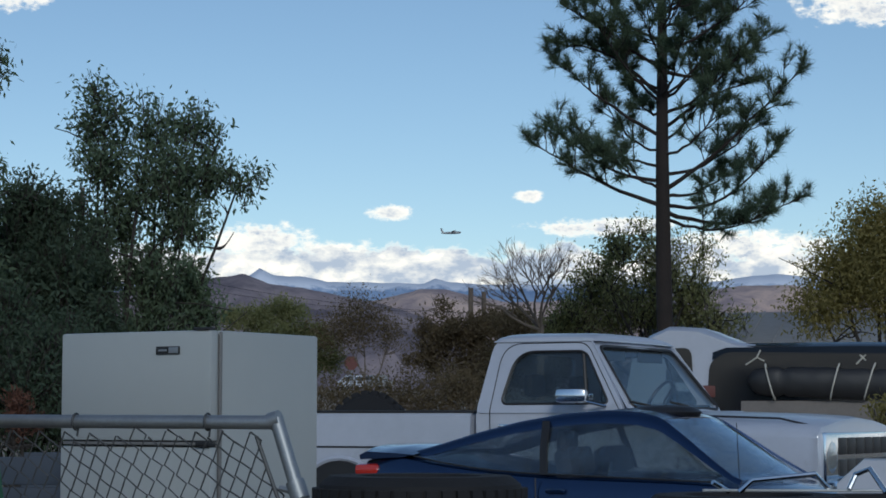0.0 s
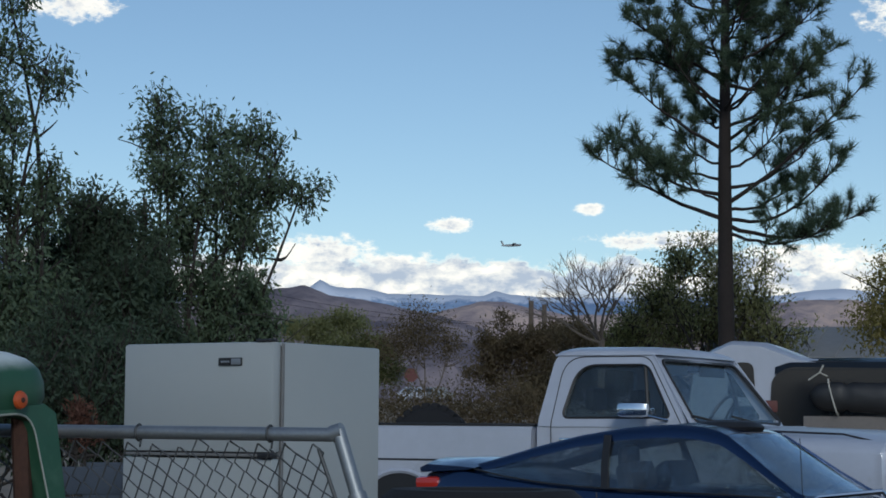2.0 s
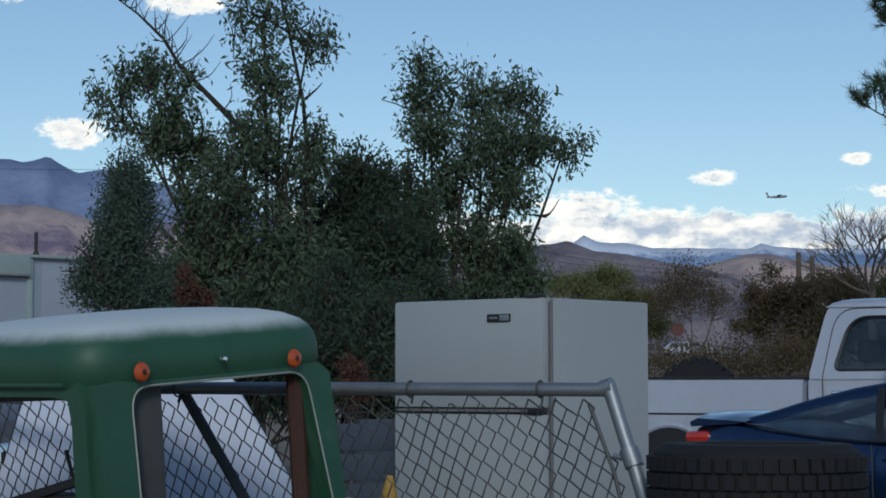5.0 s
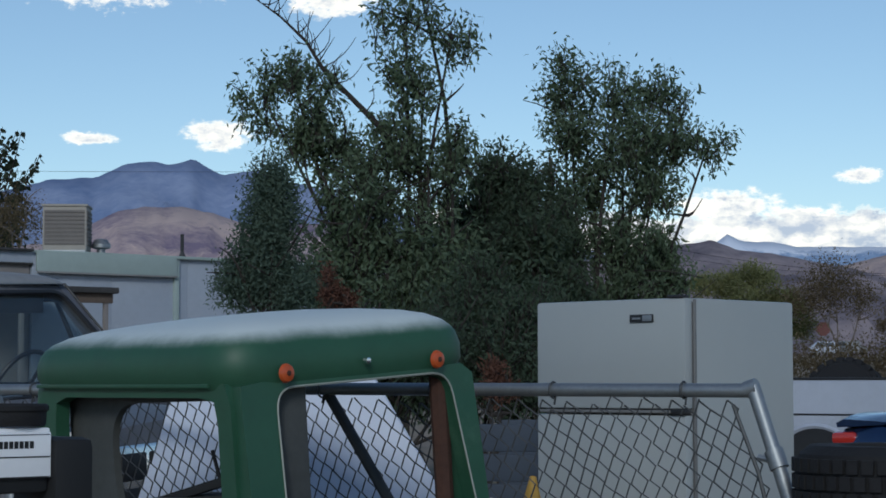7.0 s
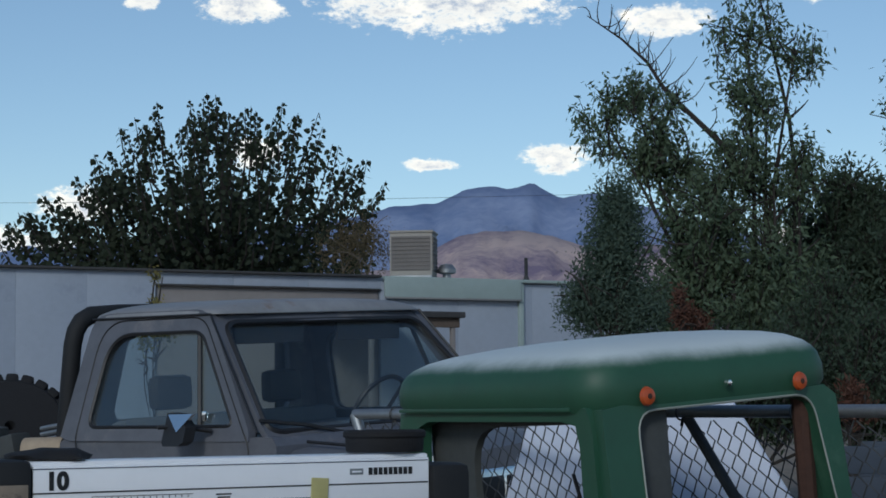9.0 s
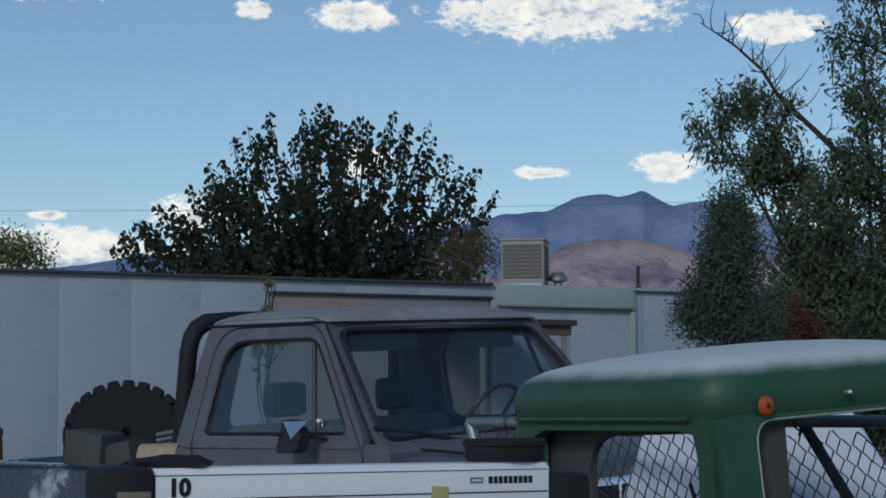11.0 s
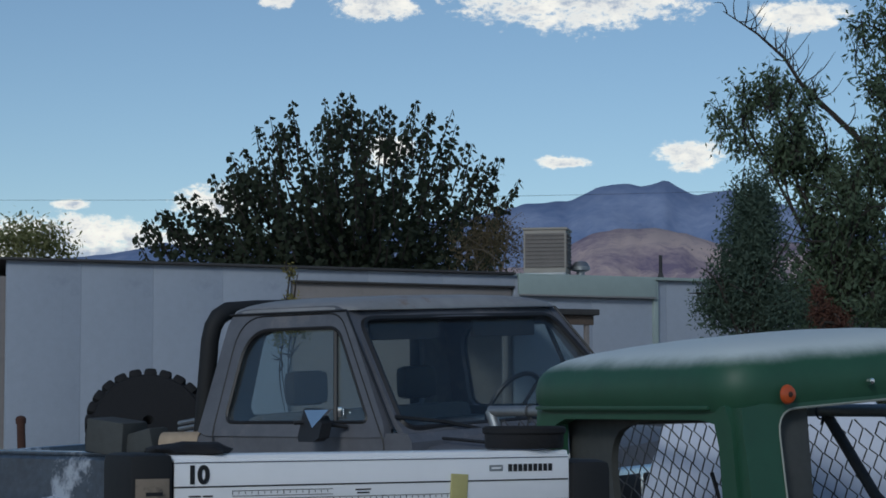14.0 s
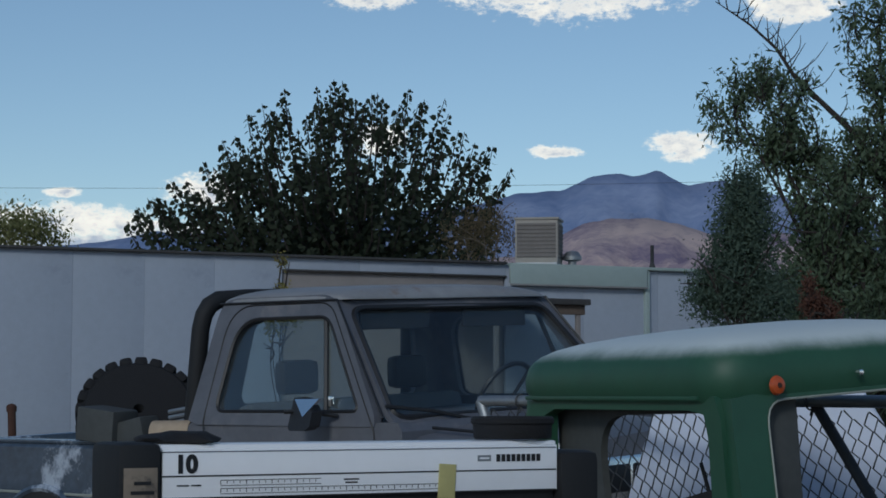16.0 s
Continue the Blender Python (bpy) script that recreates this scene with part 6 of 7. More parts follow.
        bm = lathe(bmesh.new(), [(0.0, 0.006), (0.009, 0.004), (0.01, 0), (0, 0)], (0, 0, 0), "z", 10)
        for v in bm.verts:
            v.co = Vector((v.co.x + x, -0.061 - v.co.z, v.co.y + zh + 0.022))
        part("lamp_hole", bm, M["rust"], lamp)
    bm = lathe(bmesh.new(), [(0, 0.02), (0.01, 0.018), (0.013, 0.0), (0, 0)], (0, 0, 0), "z", 10)
    for v in bm.verts:
        v.co = Vector((v.co.x + 0.56, -0.045 - v.co.z, v.co.y + zh + 0.04))
    part("bolt", bm, M["chrome"], t)
    part("floor_frame", boxed((W / 2, L / 2, 0.2), (W - 0.02, L - 0.02, 0.16), 0.02), M["grey_liner"], t)
    for x in (0.1, W - 0.1):
        part("skid", boxed((x, L / 2, 0.05), (0.1, L, 0.2), 0.02), M["rust"], t)


green_cab()


# ---------------------------------------------------------------- chain-link gate
GA, GB = Vector((-4.0, 8.4, 0)), Vector((-0.575, 7.02, 0))     # ends of the top rail on the ground


def chain_link_gate():
    span = (GB - GA).length
    ang = math.degrees(math.atan2(GB.y - GA.y, GB.x - GA.x))
    t = thing("chain_link_gate", pose(GA.x, GA.y, 0, 0, 0, ang), "galvanised chain-link gate leaning with a slanted end post", "gate")
    top = 1.285
    rail = part("top_rail", tubed([(0, 0, top), (span * 0.5, 0, top + 0.004), (span, 0, top - 0.002)], 0.024, 12), M["steel"], t)
    end = [(span + 0.005, 0, top + 0.012), (span + 0.115, -0.02, top - 0.28), (span + 0.47, -0.08, 0.02)]
    part("end_post", tubed(end, 0.025, 12), M["steel"], t)
    part("end_cap", tubed([(span - 0.02, 0, top), (span + 0.02, 0, top + 0.012)], 0.03, 12), M["steel"], rail)
    part("post_clamp", tubed([(span + 0.085, -0.015, top - 0.2), (span + 0.11, -0.02, top - 0.26)], 0.033, 12), M["steel"], t)
    part("tension_bar", tubed([(span - 0.07, 0.0, top - 0.05), (span + 0.03, -0.015, top - 0.28), (span + 0.2, -0.04, 0.4)], 0.007, 6), M["wire"], t)
    part("clamp_arm", tubed([(span + 0.03, -0.015, top - 0.225), (span + 0.11, -0.02, top - 0.24)], 0.012, 6), M["steel"], t)
    part("brace", tubed([(span - 1.83, 0.01, top - 0.01), (span - 1.3, 0.01, 0.55), (span - 0.92, 0.01, 0.03)], 0.022, 10), M["wire"], t, "dark diagonal brace pipe")
    part("hinge_post", tubed([(0, 0, top), (0.1, 0, top - 0.22), (0.14, 0, 0.6), (0.14, 0, -0.05)], 0.026, 12), M["steel"], t)
    part("bottom_rail", tubed([(0, 0, 0.06), (span + 0.4, -0.07, 0.06)], 0.02, 10), M["steel"], t)
    for k in range(7):
        x = 0.25 + k * (span - 0.3) / 6.4
        ring = [(x + 0.004 * math.sin(a * 0.5), 0.029 * math.cos(a), top + 0.029 * math.sin(a)) for a in (2 * math.pi * i / 14 for i in range(15))]
        part("wire_tie", tubed(ring + [(x + 0.02, -0.02, top - 0.05)], 0.0042, 5), M["wire"], rail)
    # woven fabric, skewed because the gate sags: each wire zigzags along two directions
    bm = bmesh.new()
    va, vb = Vector((0.045, 0, -0.027)), Vector((-0.024, 0, -0.05))
    for k in range(-60, 150):
        p = Vector((0, 0, top + 0.9)) + va * k - (va + vb) * (k // 2)
        pts = []
        for j in range(78):
            p = p + (va if j % 2 == 0 else vb)
            lim = span - 0.05 + 0.4 * (top - p.z)
            if p.z > top - 0.02 or p.z < 0.05 or p.x < 0.02 or p.x > lim:
                if len(pts) > 1:
                    tube(bm, pts, 0.0038, 4, False)
                pts = []
                continue
            pts.append((p.x + 0.006 * math.sin(p.z * 6 + k * 0.4), 0.004 * (1 if j % 2 else -1) + 0.014 * math.sin(k * 0.35 + p.z * 3), p.z + 0.005 * math.sin(k * 1.3 + j)))
        if len(pts) > 1:
            tube(bm, pts, 0.0038, 4, False)
    ob = part("mesh_wire", bm, M["wire"], t, "woven wire mesh", None)
    tagged(ob, kind="stuff")


chain_link_gate()


# ---------------------------------------------------------------- radial arm saw
SAW = pose(-2.06, 2.96, 0, 0, 0, 55.2)       # local x along the arm to its column, -y towards the viewer


def text_mesh(body, size, mat, m, parent, name, depth=0.0006, squeeze=1.0):
    cu = bpy.data.curves.new(name, "FONT")
    cu.body, cu.size, cu.extrude, cu.align_x, cu.align_y = body, size, depth, "LEFT", "CENTER"
    cu.offset = size * 0.05
    ob = bpy.data.objects.new(name, cu)
    scene.collection.objects.link(ob)
    bpy.context.view_layer.update()
    me = bpy.data.meshes.new_from_object(ob.evaluated_get(bpy.context.evaluated_depsgraph_get()))
    bpy.data.objects.remove(ob)
    me.materials.clear()
    me.materials.append(mat)
    out = new(name, me)
    out.parent = parent
    out.matrix_basis = m @ Matrix.Diagonal((squeeze, 1, 1, 1))
    return out


def radial_arm_saw():
    t = thing("radial_arm_saw", SAW, "old radial arm saw with a pale arm and black end cap", "saw")
    L, top = 0.79, 1.222
    arm = part("arm", boxed((L / 2, 0.05, top - 0.06), (L, 0.1, 0.115), 0.012), M["saw_black"], t)
    part("arm_cover", boxed((L / 2, 0.05, top - 0.002), (L, 0.108, 0.012), 0.005), M["saw_white"], t, "arm top made white for its sky reflection")
    strip = part("label_strip", boxed((L / 2 + 0.002, -0.004, top - 0.046), (L - 0.004, 0.006, 0.084), 0.002), M["saw_white"], t, "pale aluminium label strip")
    face = lambda x, z: Matrix.Translation((x, -0.0078, z)) @ Matrix.Rotation(math.pi / 2, 4, "X")
    part("rule_line", boxed((L / 2, -0.0075, top - 0.05), (L - 0.006, 0.001, 0.0025)), M["ink"], strip)
    part("rule_line", boxed((L / 2, -0.0075, top - 0.0875), (L - 0.006, 0.001, 0.003)), M["ink"], strip)
    part("edge_line", boxed((L / 2, -0.0075, top - 0.009), (L - 0.006, 0.001, 0.0015)), M["dark_blue"], strip)
    text_mesh("10", 0.041, M["ink"], face(0.026, top - 0.031), strip, "numeral", squeeze=1.0)
    # brand lettering as plain bars
    x = 0.662
    for k in range(9):
        part("mark_bar", boxed((x, -0.0075, top - 0.0275), (0.0082, 0.001, 0.0135), 0.0), M["ink"], strip)
        x += 0.0108
    fr = part("mark_frame", boxed((0.632, -0.0075, top - 0.0275), (0.028, 0.001, 0.011), 0.0), M["steel"], strip)
    part("mark_bar", boxed((0.632, -0.0082, top - 0.0275), (0.02, 0.001, 0.003), 0.0), M["saw_white"], fr)
    # printed scales below the line
    for x0, x1, z in ((0.11, 0.3, top - 0.0625), (0.11, 0.56, top - 0.0765)):
        part("scale_line", boxed(((x0 + x1) / 2, -0.0075, z + 0.0045), (x1 - x0, 0.001, 0.001)), M["ink"], strip)
        part("scale_line", boxed(((x0 + x1) / 2, -0.0075, z - 0.0045), (x1 - x0, 0.001, 0.001)), M["ink"], strip)
        bm = bmesh.new()
        n = int((x1 - x0) / 0.012)
        for k in range(n + 1):
            box(bm, (x0 + k * 0.012, -0.0075, z + 0.001), (0.0009, 0.001, 0.007 if k % 4 == 0 else 0.004))
        part("scale_ticks", bm, M["ink"], strip, smooth=None)
    for x0, w, z in ((0.03, 0.022, top - 0.066), (0.056, 0.018, top - 0.066), (0.345, 0.03, top - 0.0605), (0.348, 0.024, top - 0.066)):
        part("fine_print", boxed((x0 + w / 2, -0.0075, z), (w, 0.001, 0.0026)), M["ink"], strip)
    part("tape", boxed((0.553, -0.0085, top - 0.068), (0.035, 0.003, 0.062), 0.001, Matrix.Rotation(0.06, 3, "Y")), M["tape"], strip, "piece of yellowed tape")
    cap = part("end_cap", boxed((-0.038, 0.055, top - 0.075), (0.08, 0.14, 0.165), 0.016), M["saw_black"], t, "black plastic end cap")
    part("maker_label", boxed((-0.038, -0.0155, top - 0.092), (0.06, 0.002, 0.115), 0.0006), M["paper"], cap, "worn brown label")
    for k in range(4):
        part("label_bar", boxed((-0.035, -0.017, top - 0.06 - k * 0.016), (0.03 + 0.012 * (k % 2), 0.001, 0.006)), M["ink"], cap)
    # column, yoke rail and base
    col = part("column", boxed((L + 0.045, 0.06, top - 0.1), (0.088, 0.16, 0.17), 0.02), M["saw_black"], t, "dark cast column head")
    part("column_tube", tubed([(L + 0.045, 0.06, 0.55), (L + 0.045, 0.06, top - 0.12)], 0.04, 20), M["steel"], t)
    bm = lathe(bmesh.new(), [(0.05, 0.0), (0.071, 0.0), (0.074, 0.004), (0.075, 0.026), (0.079, 0.03), (0.079, 0.038), (0.075, 0.042), (0.064, 0.042), (0.058, 0.03), (0.05, 0.0)], (L - 0.06, 0.055, top + 0.006), "z", 40)
    part("ring_knob", bm, M["rubber"], t, "black ring-shaped rubber collar on the arm", 40)
    part("carriage", boxed((0.4, 0.05, top - 0.2), (0.2, 0.12, 0.14), 0.03), M["saw_black"], t)
    part("motor", lathe(bmesh.new(), [(0, -0.14), (0.07, -0.14), (0.085, -0.12), (0.085, 0.1), (0.07, 0.13), (0, 0.13)], (0.4, 0.07, top - 0.36), "y", 28), M["saw_black"], t)
    part("blade_guard", lathe(bmesh.new(), [(0, -0.02), (0.13, -0.02), (0.14, -0.01), (0.14, 0.02), (0.12, 0.03), (0, 0.03)], (0.4, -0.11, top - 0.36), "y", 32), M["steel"], t)
    part("saw_table", boxed((0.4, 0.05, 0.62), (1.0, 0.8, 0.03), 0.006), M["wood"], t)
    for x in (-0.05, 0.85):
        for y in (-0.28, 0.38):
            part("leg", boxed((x, y, 0.3), (0.05, 0.05, 0.61), 0.006), M["steel"], t)


radial_arm_saw()


# ---------------------------------------------------------------- tyres, panel and clutter
def tyre(x, y, z, r, h, label, group="", hole=0.55, tread=40, m=None):
    """A loose tyre lying flat, with tread blocks."""
    bm = lathe(bmesh.new(), [(r * hole, h * 0.12), (r * (hole + 0.04), 0.0), (r * 0.86, 0.0), (r * 0.955, h * 0.12), (r * 0.985, h * 0.3), (r * 0.985, h * 0.7), (r * 0.955, h * 0.88), (r * 0.86, h), (r * (hole + 0.04), h), (r * hole, h * 0.88), (r * (hole + 0.06), h * 0.5), (r * hole, h * 0.12)], (0, 0, 0), "z", 44)
    ob = solid("tyre", bm, M["rubber"], label, "tyre", "", m or pose(x, y, z, 0, 0, 17 * z))
    if group:
        tagged(ob, group=group)
    return ob


def treaded(r, h, blocks):
    """Tread blocks round a tyre."""
    bm = bmesh.new()
    for k in range(blocks):
        for row in range(3):
            a = 2 * math.pi * (k + 0.5 * (row % 2)) / blocks
            turn = Matrix.Rotation(a, 3, "Z")
            c = turn @ Vector((r * 0.99, 0, 0)) + Vector((0, 0, h * (0.27 + 0.23 * row)))
            box(bm, c, (0.022, 2 * math.pi * r / blocks * 0.74, h * 0.19), 0.0, turn)
    return bm


def tyre_stack(x, y, n, r, h, label):
    for k in range(n):
        ob = tyre(x + 0.012 * math.sin(k * 2.1), y + 0.012 * math.cos(k * 1.7), k * h * 0.985, r, h, label, "stack of tyres")
        part("tread", treaded(r, h, 44), M["rubber"], ob, smooth=None)


tyre_stack(-0.085, 6.72, 5, 0.345, 0.225, "worn black tyre lying in a stack by the gate")
tyre_stack(0.92, 6.25, 5, 0.33, 0.216, "black tyre lying in a stack beside the blue car")



def spare_tyre(m, r, h, label):
    """A chunky off-road tyre in a truck bed."""
    ob = tyre(0, 0, 0, r, h, label, hole=0.05, m=m)
    lugs = bmesh.new()
    for k in range(24):
        for row in (0, 1):
            q = 2 * math.pi * (k + 0.5 * row) / 24
            turn = Matrix.Rotation(q, 3, "Z")
            box(lugs, turn @ Vector((r * 0.965, 0, 0)) + Vector((0, 0, h * (0.26 + 0.48 * row))), (0.055, 0.072, h * 0.46), 0.02, turn)
    part("tread", lugs, M["rubber"], ob)


spare_tyre(pose(-6.78, 9.76, 1.09, 58, 8, 30), 0.335, 0.28, "big knobbly off-road tyre in the truck bed")
spare_tyre(pose(-0.6, 17.75, 1.13, 74, 0, -20), 0.35, 0.22, "black spare tyre standing in the white truck bed")


def leaning_panel():
    """White sheet-metal panel, wider at its foot, that leans behind the gate."""
    t = thing("leaning_board", pose(-3.487, 8.115, 0), "white sheet-metal vehicle panel leaning behind the gate", "board")
    foot_l, foot_r, top_r, top_l = [Vector(p) for p in ((0.0, 0.0, 0.02), (1.986, 0.389, 0.02), (1.184, 0.37, 1.353), (0.306, 0.35, 1.274))]
    out = rounded([(0, 0), (1, 0), (1, 1), (0, 1)], 0.025, 4)

    def lean(u, v, d):
        p = foot_l.lerp(foot_r, u).lerp(top_l.lerp(top_r, u), v)
        return (p.x, p.y + d - 0.02 * math.sin(math.pi * u), p.z)
    part("skin", pane(bmesh.new(), out, lean, 0.0, 0.014), M["white_sheet"], t)
    part("folded_edge", strip_along(bmesh.new(), out, lean, 0.006, 0.008), M["white_sheet"], t)
    part("stiffener", tubed([lean(0.3, 0.2, 0.03), lean(0.6, 0.9, 0.03)], 0.015, 6), M["steel"], t)


leaning_panel()


def board_side():
    """Low trailer side of slate-blue boards."""
    t = thing("utility_trailer", pose(-2.25, 10.0, 0, 0, 0, 3), "low utility trailer with slate-blue board sides", "trailer")
    bm = boxed((0.62, 0, 0.07), (1.24, 0.035, 0.135), 0.008)
    me = mesh_of("board", bm, M["blue_metal"], 35)
    for y in (0.0, 1.3):
        for k in range(4):
            ob = new("board", me)
            ob.parent = t
            ob.location = (0, y, 0.53 + k * 0.147)
    for x in (0.05, 0.62, 1.19):
        part("stake", boxed((x, -0.03, 0.8), (0.06, 0.03, 0.62), 0.006), M["saw_black"], t)
    part("deck", boxed((0.62, 0.65, 0.5), (1.24, 1.34, 0.06), 0.01), M["wood"], t)
    for s in (-0.1, 1.4):
        wheel(t, 0.62, s, 0.3, 0.18, M["steel"])


board_side()


def rubble_pile():
    rng = np.random.default_rng(9)
    bm = bmesh.new()
    for k in range(150):
        a, q = rng.random() * 6.283, rng.random() ** 0.6
        z = 0.82 * (1 - q) ** 0.8
        r = 0.05 + 0.06 * rng.random()
        made = bmesh.ops.create_icosphere(bm, subdivisions=1, radius=r)["verts"]
        for v in made:
            v.co = Vector((v.co.x * 1.3, v.co.y, v.co.z * 0.7)) * (0.8 + 0.4 * rng.random()) + Vector((0.62 * q * math.cos(a), 0.4 * q * math.sin(a), z))
    lathe(bm, [(0.6, 0.0), (0.45, 0.25), (0.25, 0.55), (0.0, 0.78)], sides=20)
    solid("rubble_pile", bm, M["rubble"], "heap of pale broken rubble behind the gate", "rubble", "stuff", pose(-1.75, 8.55, 0, 0, 0, 20), 30)


rubble_pile()


def yellow_cone(x, y, z, lean):
    t = thing("traffic_cone", pose(x, y, z, lean, lean * 0.6, 0), "faded yellow plastic cone lying on the rubble", "cone", "yellow cones")
    part("cone_body", lathe(bmesh.new(), [(0.008, 0.27), (0.014, 0.265), (0.075, 0.02), (0.068, 0.02), (0.006, 0.26)], sides=20), M["yellow"], t)
    part("base", boxed((0, 0, 0.012), (0.19, 0.19, 0.025), 0.01), M["yellow"], t)


yellow_cone(-1.6, 8.42, 0.66, 6)
yellow_cone(-1.95, 8.5, 0.66, -8)


def dark_bin(x, y, w, d, h, rz, label):
    t = thing("storage_bin", pose(x, y, 0, 0, 0, rz), label, "bin")
    part("tub", loft(bmesh.new(), [[(sx * w / 2 * k, sy * d / 2 * k, z) for sx, sy in ((-1, -1), (1, -1), (1, 1), (-1, 1))] for z, k in ((0.0, 0.85), (h * 0.94, 1.0))]), M["black"], t)
    part("lid", boxed((0, 0, h - 0.03), (w * 1.06, d * 1.08, 0.05), 0.02), M["black"], t)


dark_bin(-3.42, 7.75, 0.26, 0.24, 0.88, 8, "short black plastic bin under a framed mirror")


def framed_mirror():
    t = thing("framed_mirror", pose(-3.38, 7.7, 0.875, 0, 0, 16), "small rounded mirror in a grey metal frame", "mirror")
    o = rounded([(-0.09, 0.0), (0.09, 0.0), (0.09, 0.24), (-0.09, 0.24)], 0.04)
    i = rounded([(-0.075, 0.015), (0.075, 0.015), (0.075, 0.225), (-0.075, 0.225)], 0.03)
    pl = lambda u, v, d: (u, d + 0.12 * v, v)
    part("frame", framed(bmesh.new(), o, i, pl, 0.03), M["steel"], t)
    part("glass", pane(bmesh.new(), i, pl, 0.012), M["chrome"], t)


framed_mirror()


def loose_plank():
    bm = boxed((0, 0, 0), (0.46, 0.09, 0.025), 0.004)
    box(bm, (0, -0.02, 0.016), (0.44, 0.02, 0.006), 0.001)
    box(bm, (0.13, 0, 0.06), (0.012, 0.012, 0.12), 0.003)
    solid("loose_plank", bm, M["saw_black"], "dark plank propped inside the green cab", "plank", "", CAB @ pose(0.3, 0.72, 0.915, 0, 0, -70) @ pose(0, 0, 0, 0, -14, 0))
    solid("support_block", boxed((0, 0, 0.31), (0.3, 0.3, 0.62), 0.02), M["grey_liner"], "grey block inside the green cab", "block", "", CAB @ pose(0.3, 0.72, 0.28))


loose_plank()


def chrome_rack():
    """Bent chrome tubes of an old roof rack lying on the tyres."""
    t = thing("roof_rack", pose(0.92, 6.25, 1.075, 0, 0, -4), "bent chrome tubes of an old roof rack", "rack")
    for pts in ([(-0.02, 0, 0.0), (0.02, 0, 0.035), (0.21, 0, 0.055), (0.25, 0.02, 0.01)], [(0.31, 0, 0.01), (0.33, 0.01, 0.05)], [(0.42, 0, 0.0), (0.38, 0.05, 0.07), (0.34, 0.1, 0.05)], [(-0.1, 0, 0.03), (-0.05, 0.03, 0.0)], [(0.45, 0, 0.02), (0.5, 0.03, 0.05), (0.7, 0.05, 0.03), (0.74, 0.05, -0.01)]):
        part("tube", tubed(pts, 0.0085, 8), M["chrome"], t)
    part("flat_bar", boxed((0.32, 0.02, 0.004), (0.9, 0.03, 0.008), 0.002), M["steel"], t)


chrome_rack()
tyre_stack(1.36, 6.35, 5, 0.33, 0.214, "black tyre lying in a stack beside the blue car")


def white_cabinet():
    t = thing("metal_cabinet", pose(1.72, 7.9, 0, 0, 0, -12), "small white metal cabinet with a sloping top", "cabinet")
    bm = bmesh.new()
    loft(bm, [[(-0.2, y, 0), (0.2, y, 0), (0.2, y, 1.14), (-0.1, y, 1.14), (-0.2, y, 1.05)] for y in (-0.18, 0.18)])
    part("housing", bm, M["truck_white"], t)
    part("handle", tubed([(0.0, -0.19, 0.95), (0.0, -0.21, 0.97), (0.1, -0.21, 0.97), (0.1, -0.19, 0.95)], 0.008, 6), M["chrome"], t)


white_cabinet()


# ---------------------------------------------------------------- odds and ends in the grey truck bed
def bed_box():
    bm = boxed((0, 0, 0.09), (0.26, 0.2, 0.18), 0.01, Matrix.Rotation(0.12, 3, "Y"))
    box(bm, (0.2, 0.02, 0.06), (0.2, 0.16, 0.12), 0.02, Matrix.Rotation(-0.2, 3, "Y"))
    solid("crumpled_carton", bm, M["grey_liner"], "crumpled grey carton on the truck bed rail", "box", "", grey_truck_pose @ pose(-0.78, -0.88, 1.1, 0, 0, 10))
    bm = bmesh.new()
    loops = []
    for k in range(9):
        a = math.pi * (k / 8)
        loops.append([(x, 0.07 * math.cos(a), 0.07 * math.sin(a)) for x in (-0.11, 0.11)] + [(x, 0.062 * math.cos(a), 0.062 * math.sin(a)) for x in (0.11, -0.11)])
    loft(bm, loops)
    solid("cardboard_curl", bm, M["cardboard"], "curled piece of tan cardboard on the bed rail", "cardboard", "", grey_truck_pose @ pose(-0.2, -0.9, 1.15, 0, 0, 25))
    for k in range(3):
        bm = tubed([(0, 0, 0), (0.16, 0.02, 0.0)], 0.012, 8)
        solid("steel_rod", bm, M["steel"], "short steel rod stacked by the roll bar", "rod", "", grey_truck_pose @ pose(-0.3, -0.84, 1.2 + k * 0.03, 0, -8, 0))


bed_box()


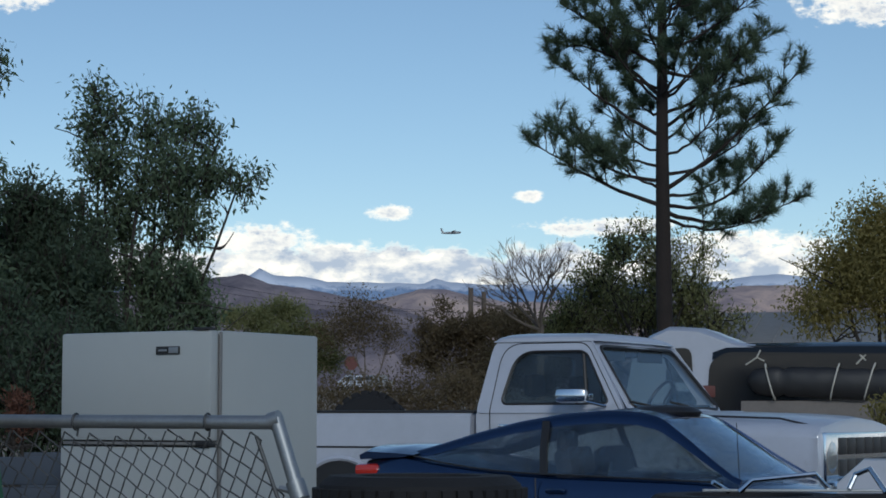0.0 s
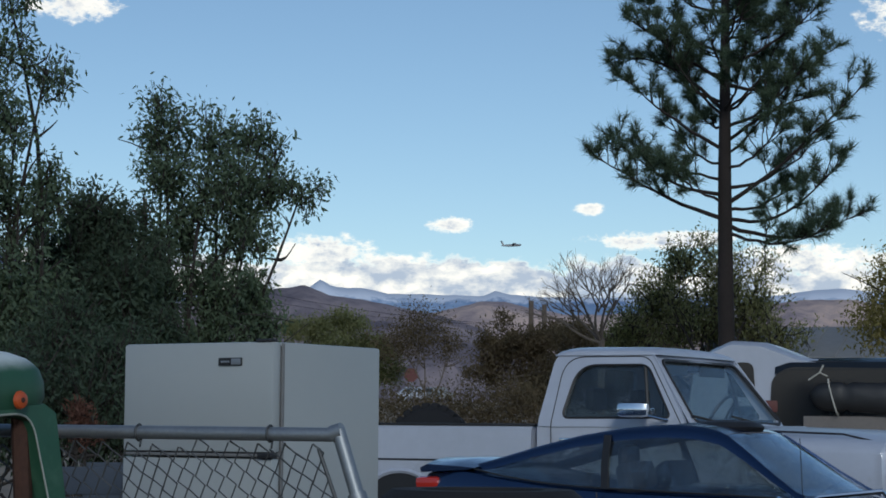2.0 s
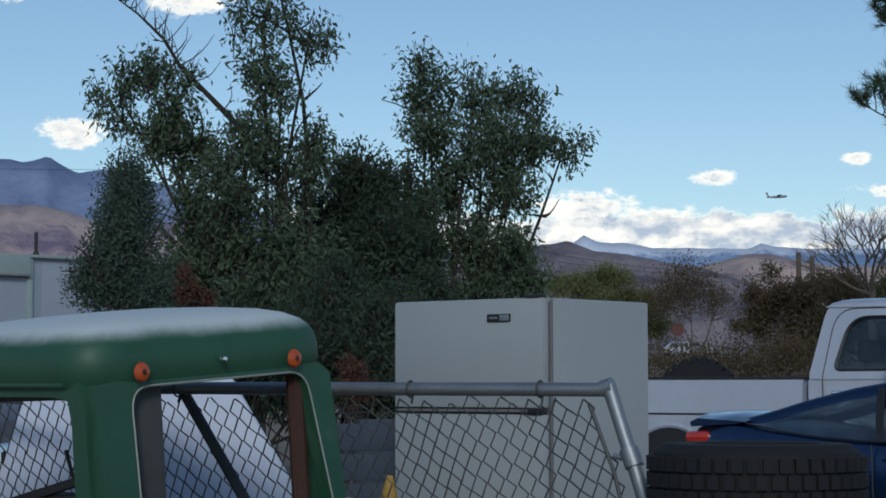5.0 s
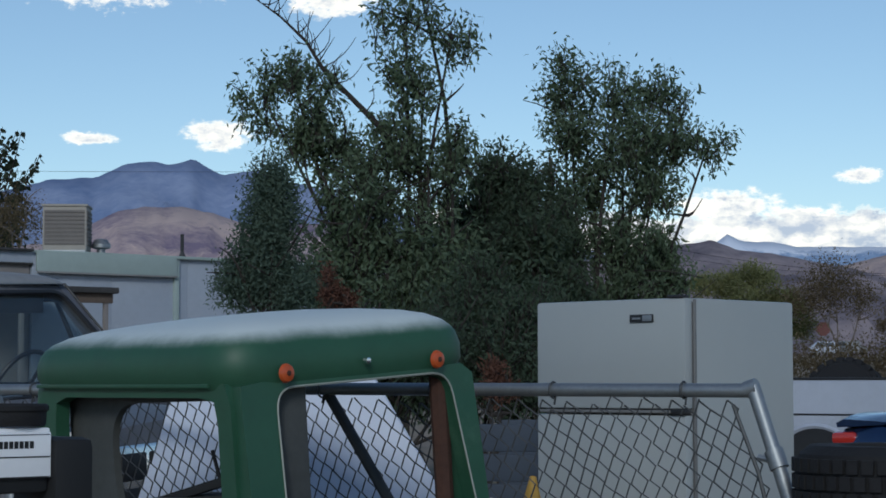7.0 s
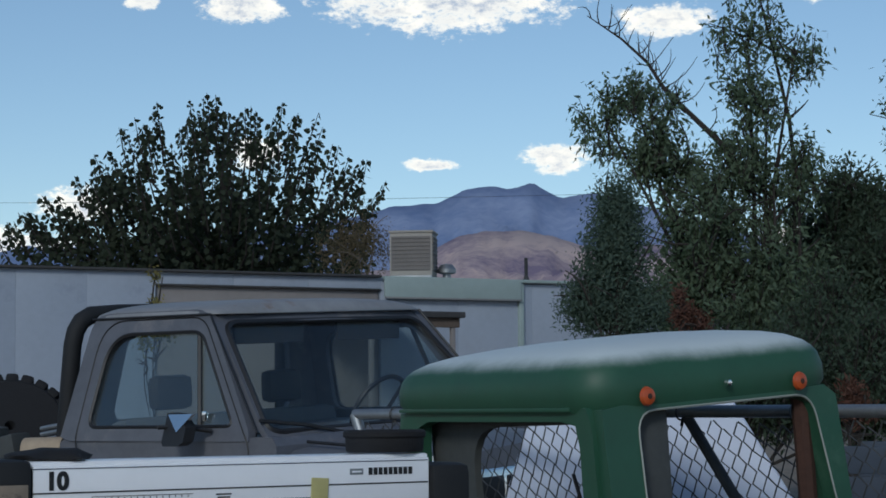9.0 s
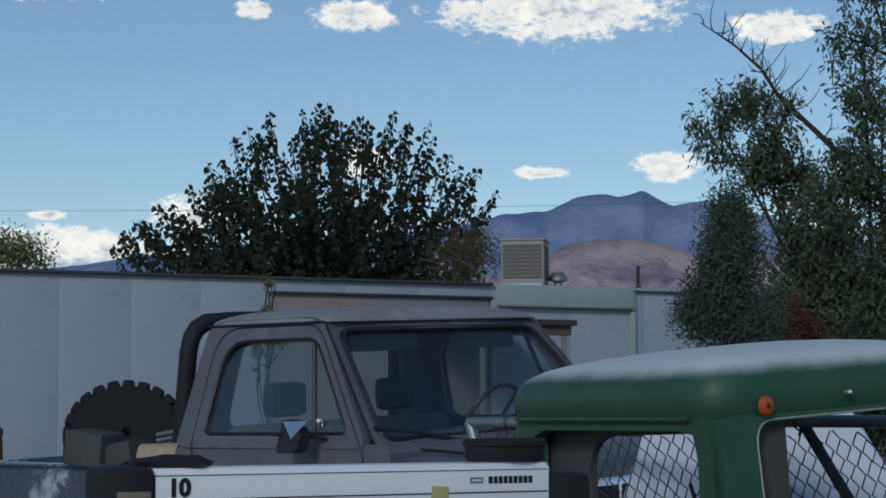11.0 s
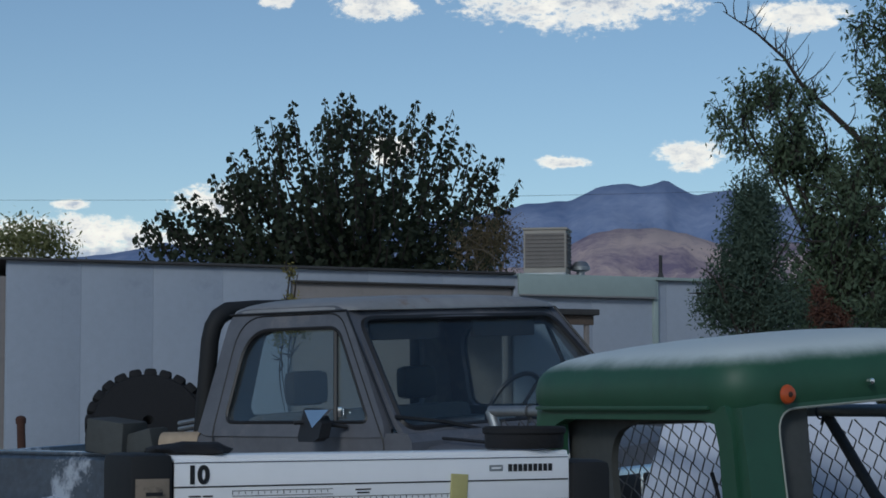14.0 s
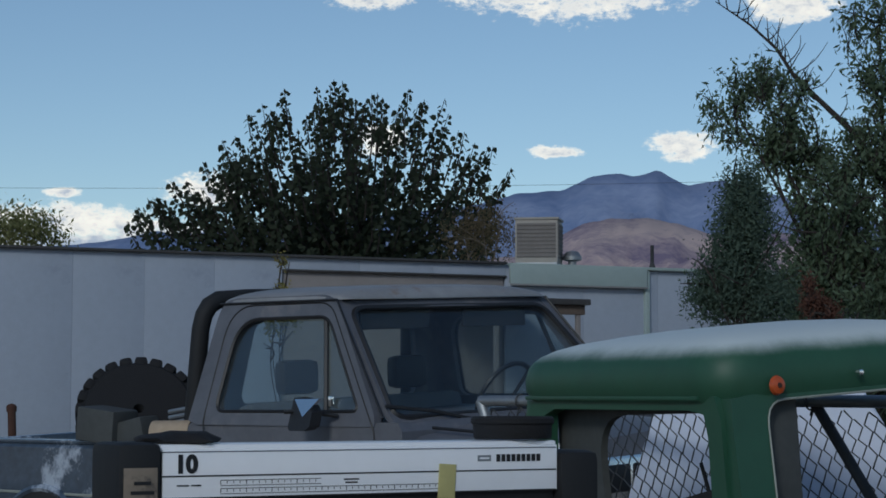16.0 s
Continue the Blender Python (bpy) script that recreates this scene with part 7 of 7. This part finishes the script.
def rubber_flap():
    bm = bmesh.new()
    made = bmesh.ops.create_icosphere(bm, subdivisions=3, radius=1.0)["verts"]
    for v in made:
        w = 1 + 0.25 * noise.noise(v.co * 1.8)
        v.co = Vector((v.co.x * 0.075 * w, v.co.y * 0.05 * w, max(v.co.z, -0.2) * 0.017 * w + 0.004))
    solid("rubber_flap", bm, M["rubber"], "limp black rubber flap lying on the saw arm", "rubber flap", "", SAW @ pose(0.055, 0.045, 1.227, 0, 0, -20), 60)


rubber_flap()


def rusty_post(x, y, h, r):
    t = thing("rusty_post", pose(x, y, 0, 1, -2, 0), "short rusty iron post in the yard", "post", "rusty posts")
    part("post_shaft", tubed([(0, 0, -0.05), (0, 0, h)], [r, r * 0.9], 10), M["rust"], t)
    part("post_cap", lathe(bmesh.new(), [(0, h + 0.03), (r * 0.8, h + 0.02), (r * 1.15, h), (r * 1.1, h - 0.05), (0, h - 0.05)], sides=14), M["rust"], t)


rusty_post(-12.37, 15.85, 1.2, 0.045)
rusty_post(-12.62, 15.66, 1.26, 0.06)


def stop_sign():
    t = thing("road_sign", pose(-3.05, 68.0, 0, 0, 0, 0), "distant red eight-sided road sign on a post", "road sign")
    bm = bmesh.new()
    loft(bm, [[(0.24 * math.cos(a), y, 3.1 + 0.24 * math.sin(a)) for a in (math.pi / 8 + k * math.pi / 4 for k in range(8))] for y in (-0.01, 0.01)])
    part("plate", bm, M["sign_red"], t)
    part("sign_post", tubed([(0, 0.03, -0.05), (0, 0.03, 3.3)], 0.03, 8), M["steel"], t)


stop_sign()

broadleaf("yellow_shrub", (3.98, 18.65, 12.0), [(0.05, 1.35, 0.16, 0.12), (0.2, 1.25, 0.2, 0.15), (0.1, 0.9, 0.25, 0.3)], 3500, 0.05, M["leaf_gold"], "small yellow-green shrub beside the vehicles", 31, 0.03, category="shrub", droop=-0.2, clump=0.05)
broadleaf("sapling", (-13.6, 22.9, -30.7), [(-0.02, 3.0, 0.05, 0.22), (0.03, 2.6, 0.12, 0.2), (0.08, 2.3, 0.18, 0.15), (-0.1, 2.2, 0.12, 0.15)], 900, 0.06, M["leaf_gold"], "thin yellow-green sapling in front of the house", 32, 0.015, category="sapling", droop=-0.3, clump=0.04)
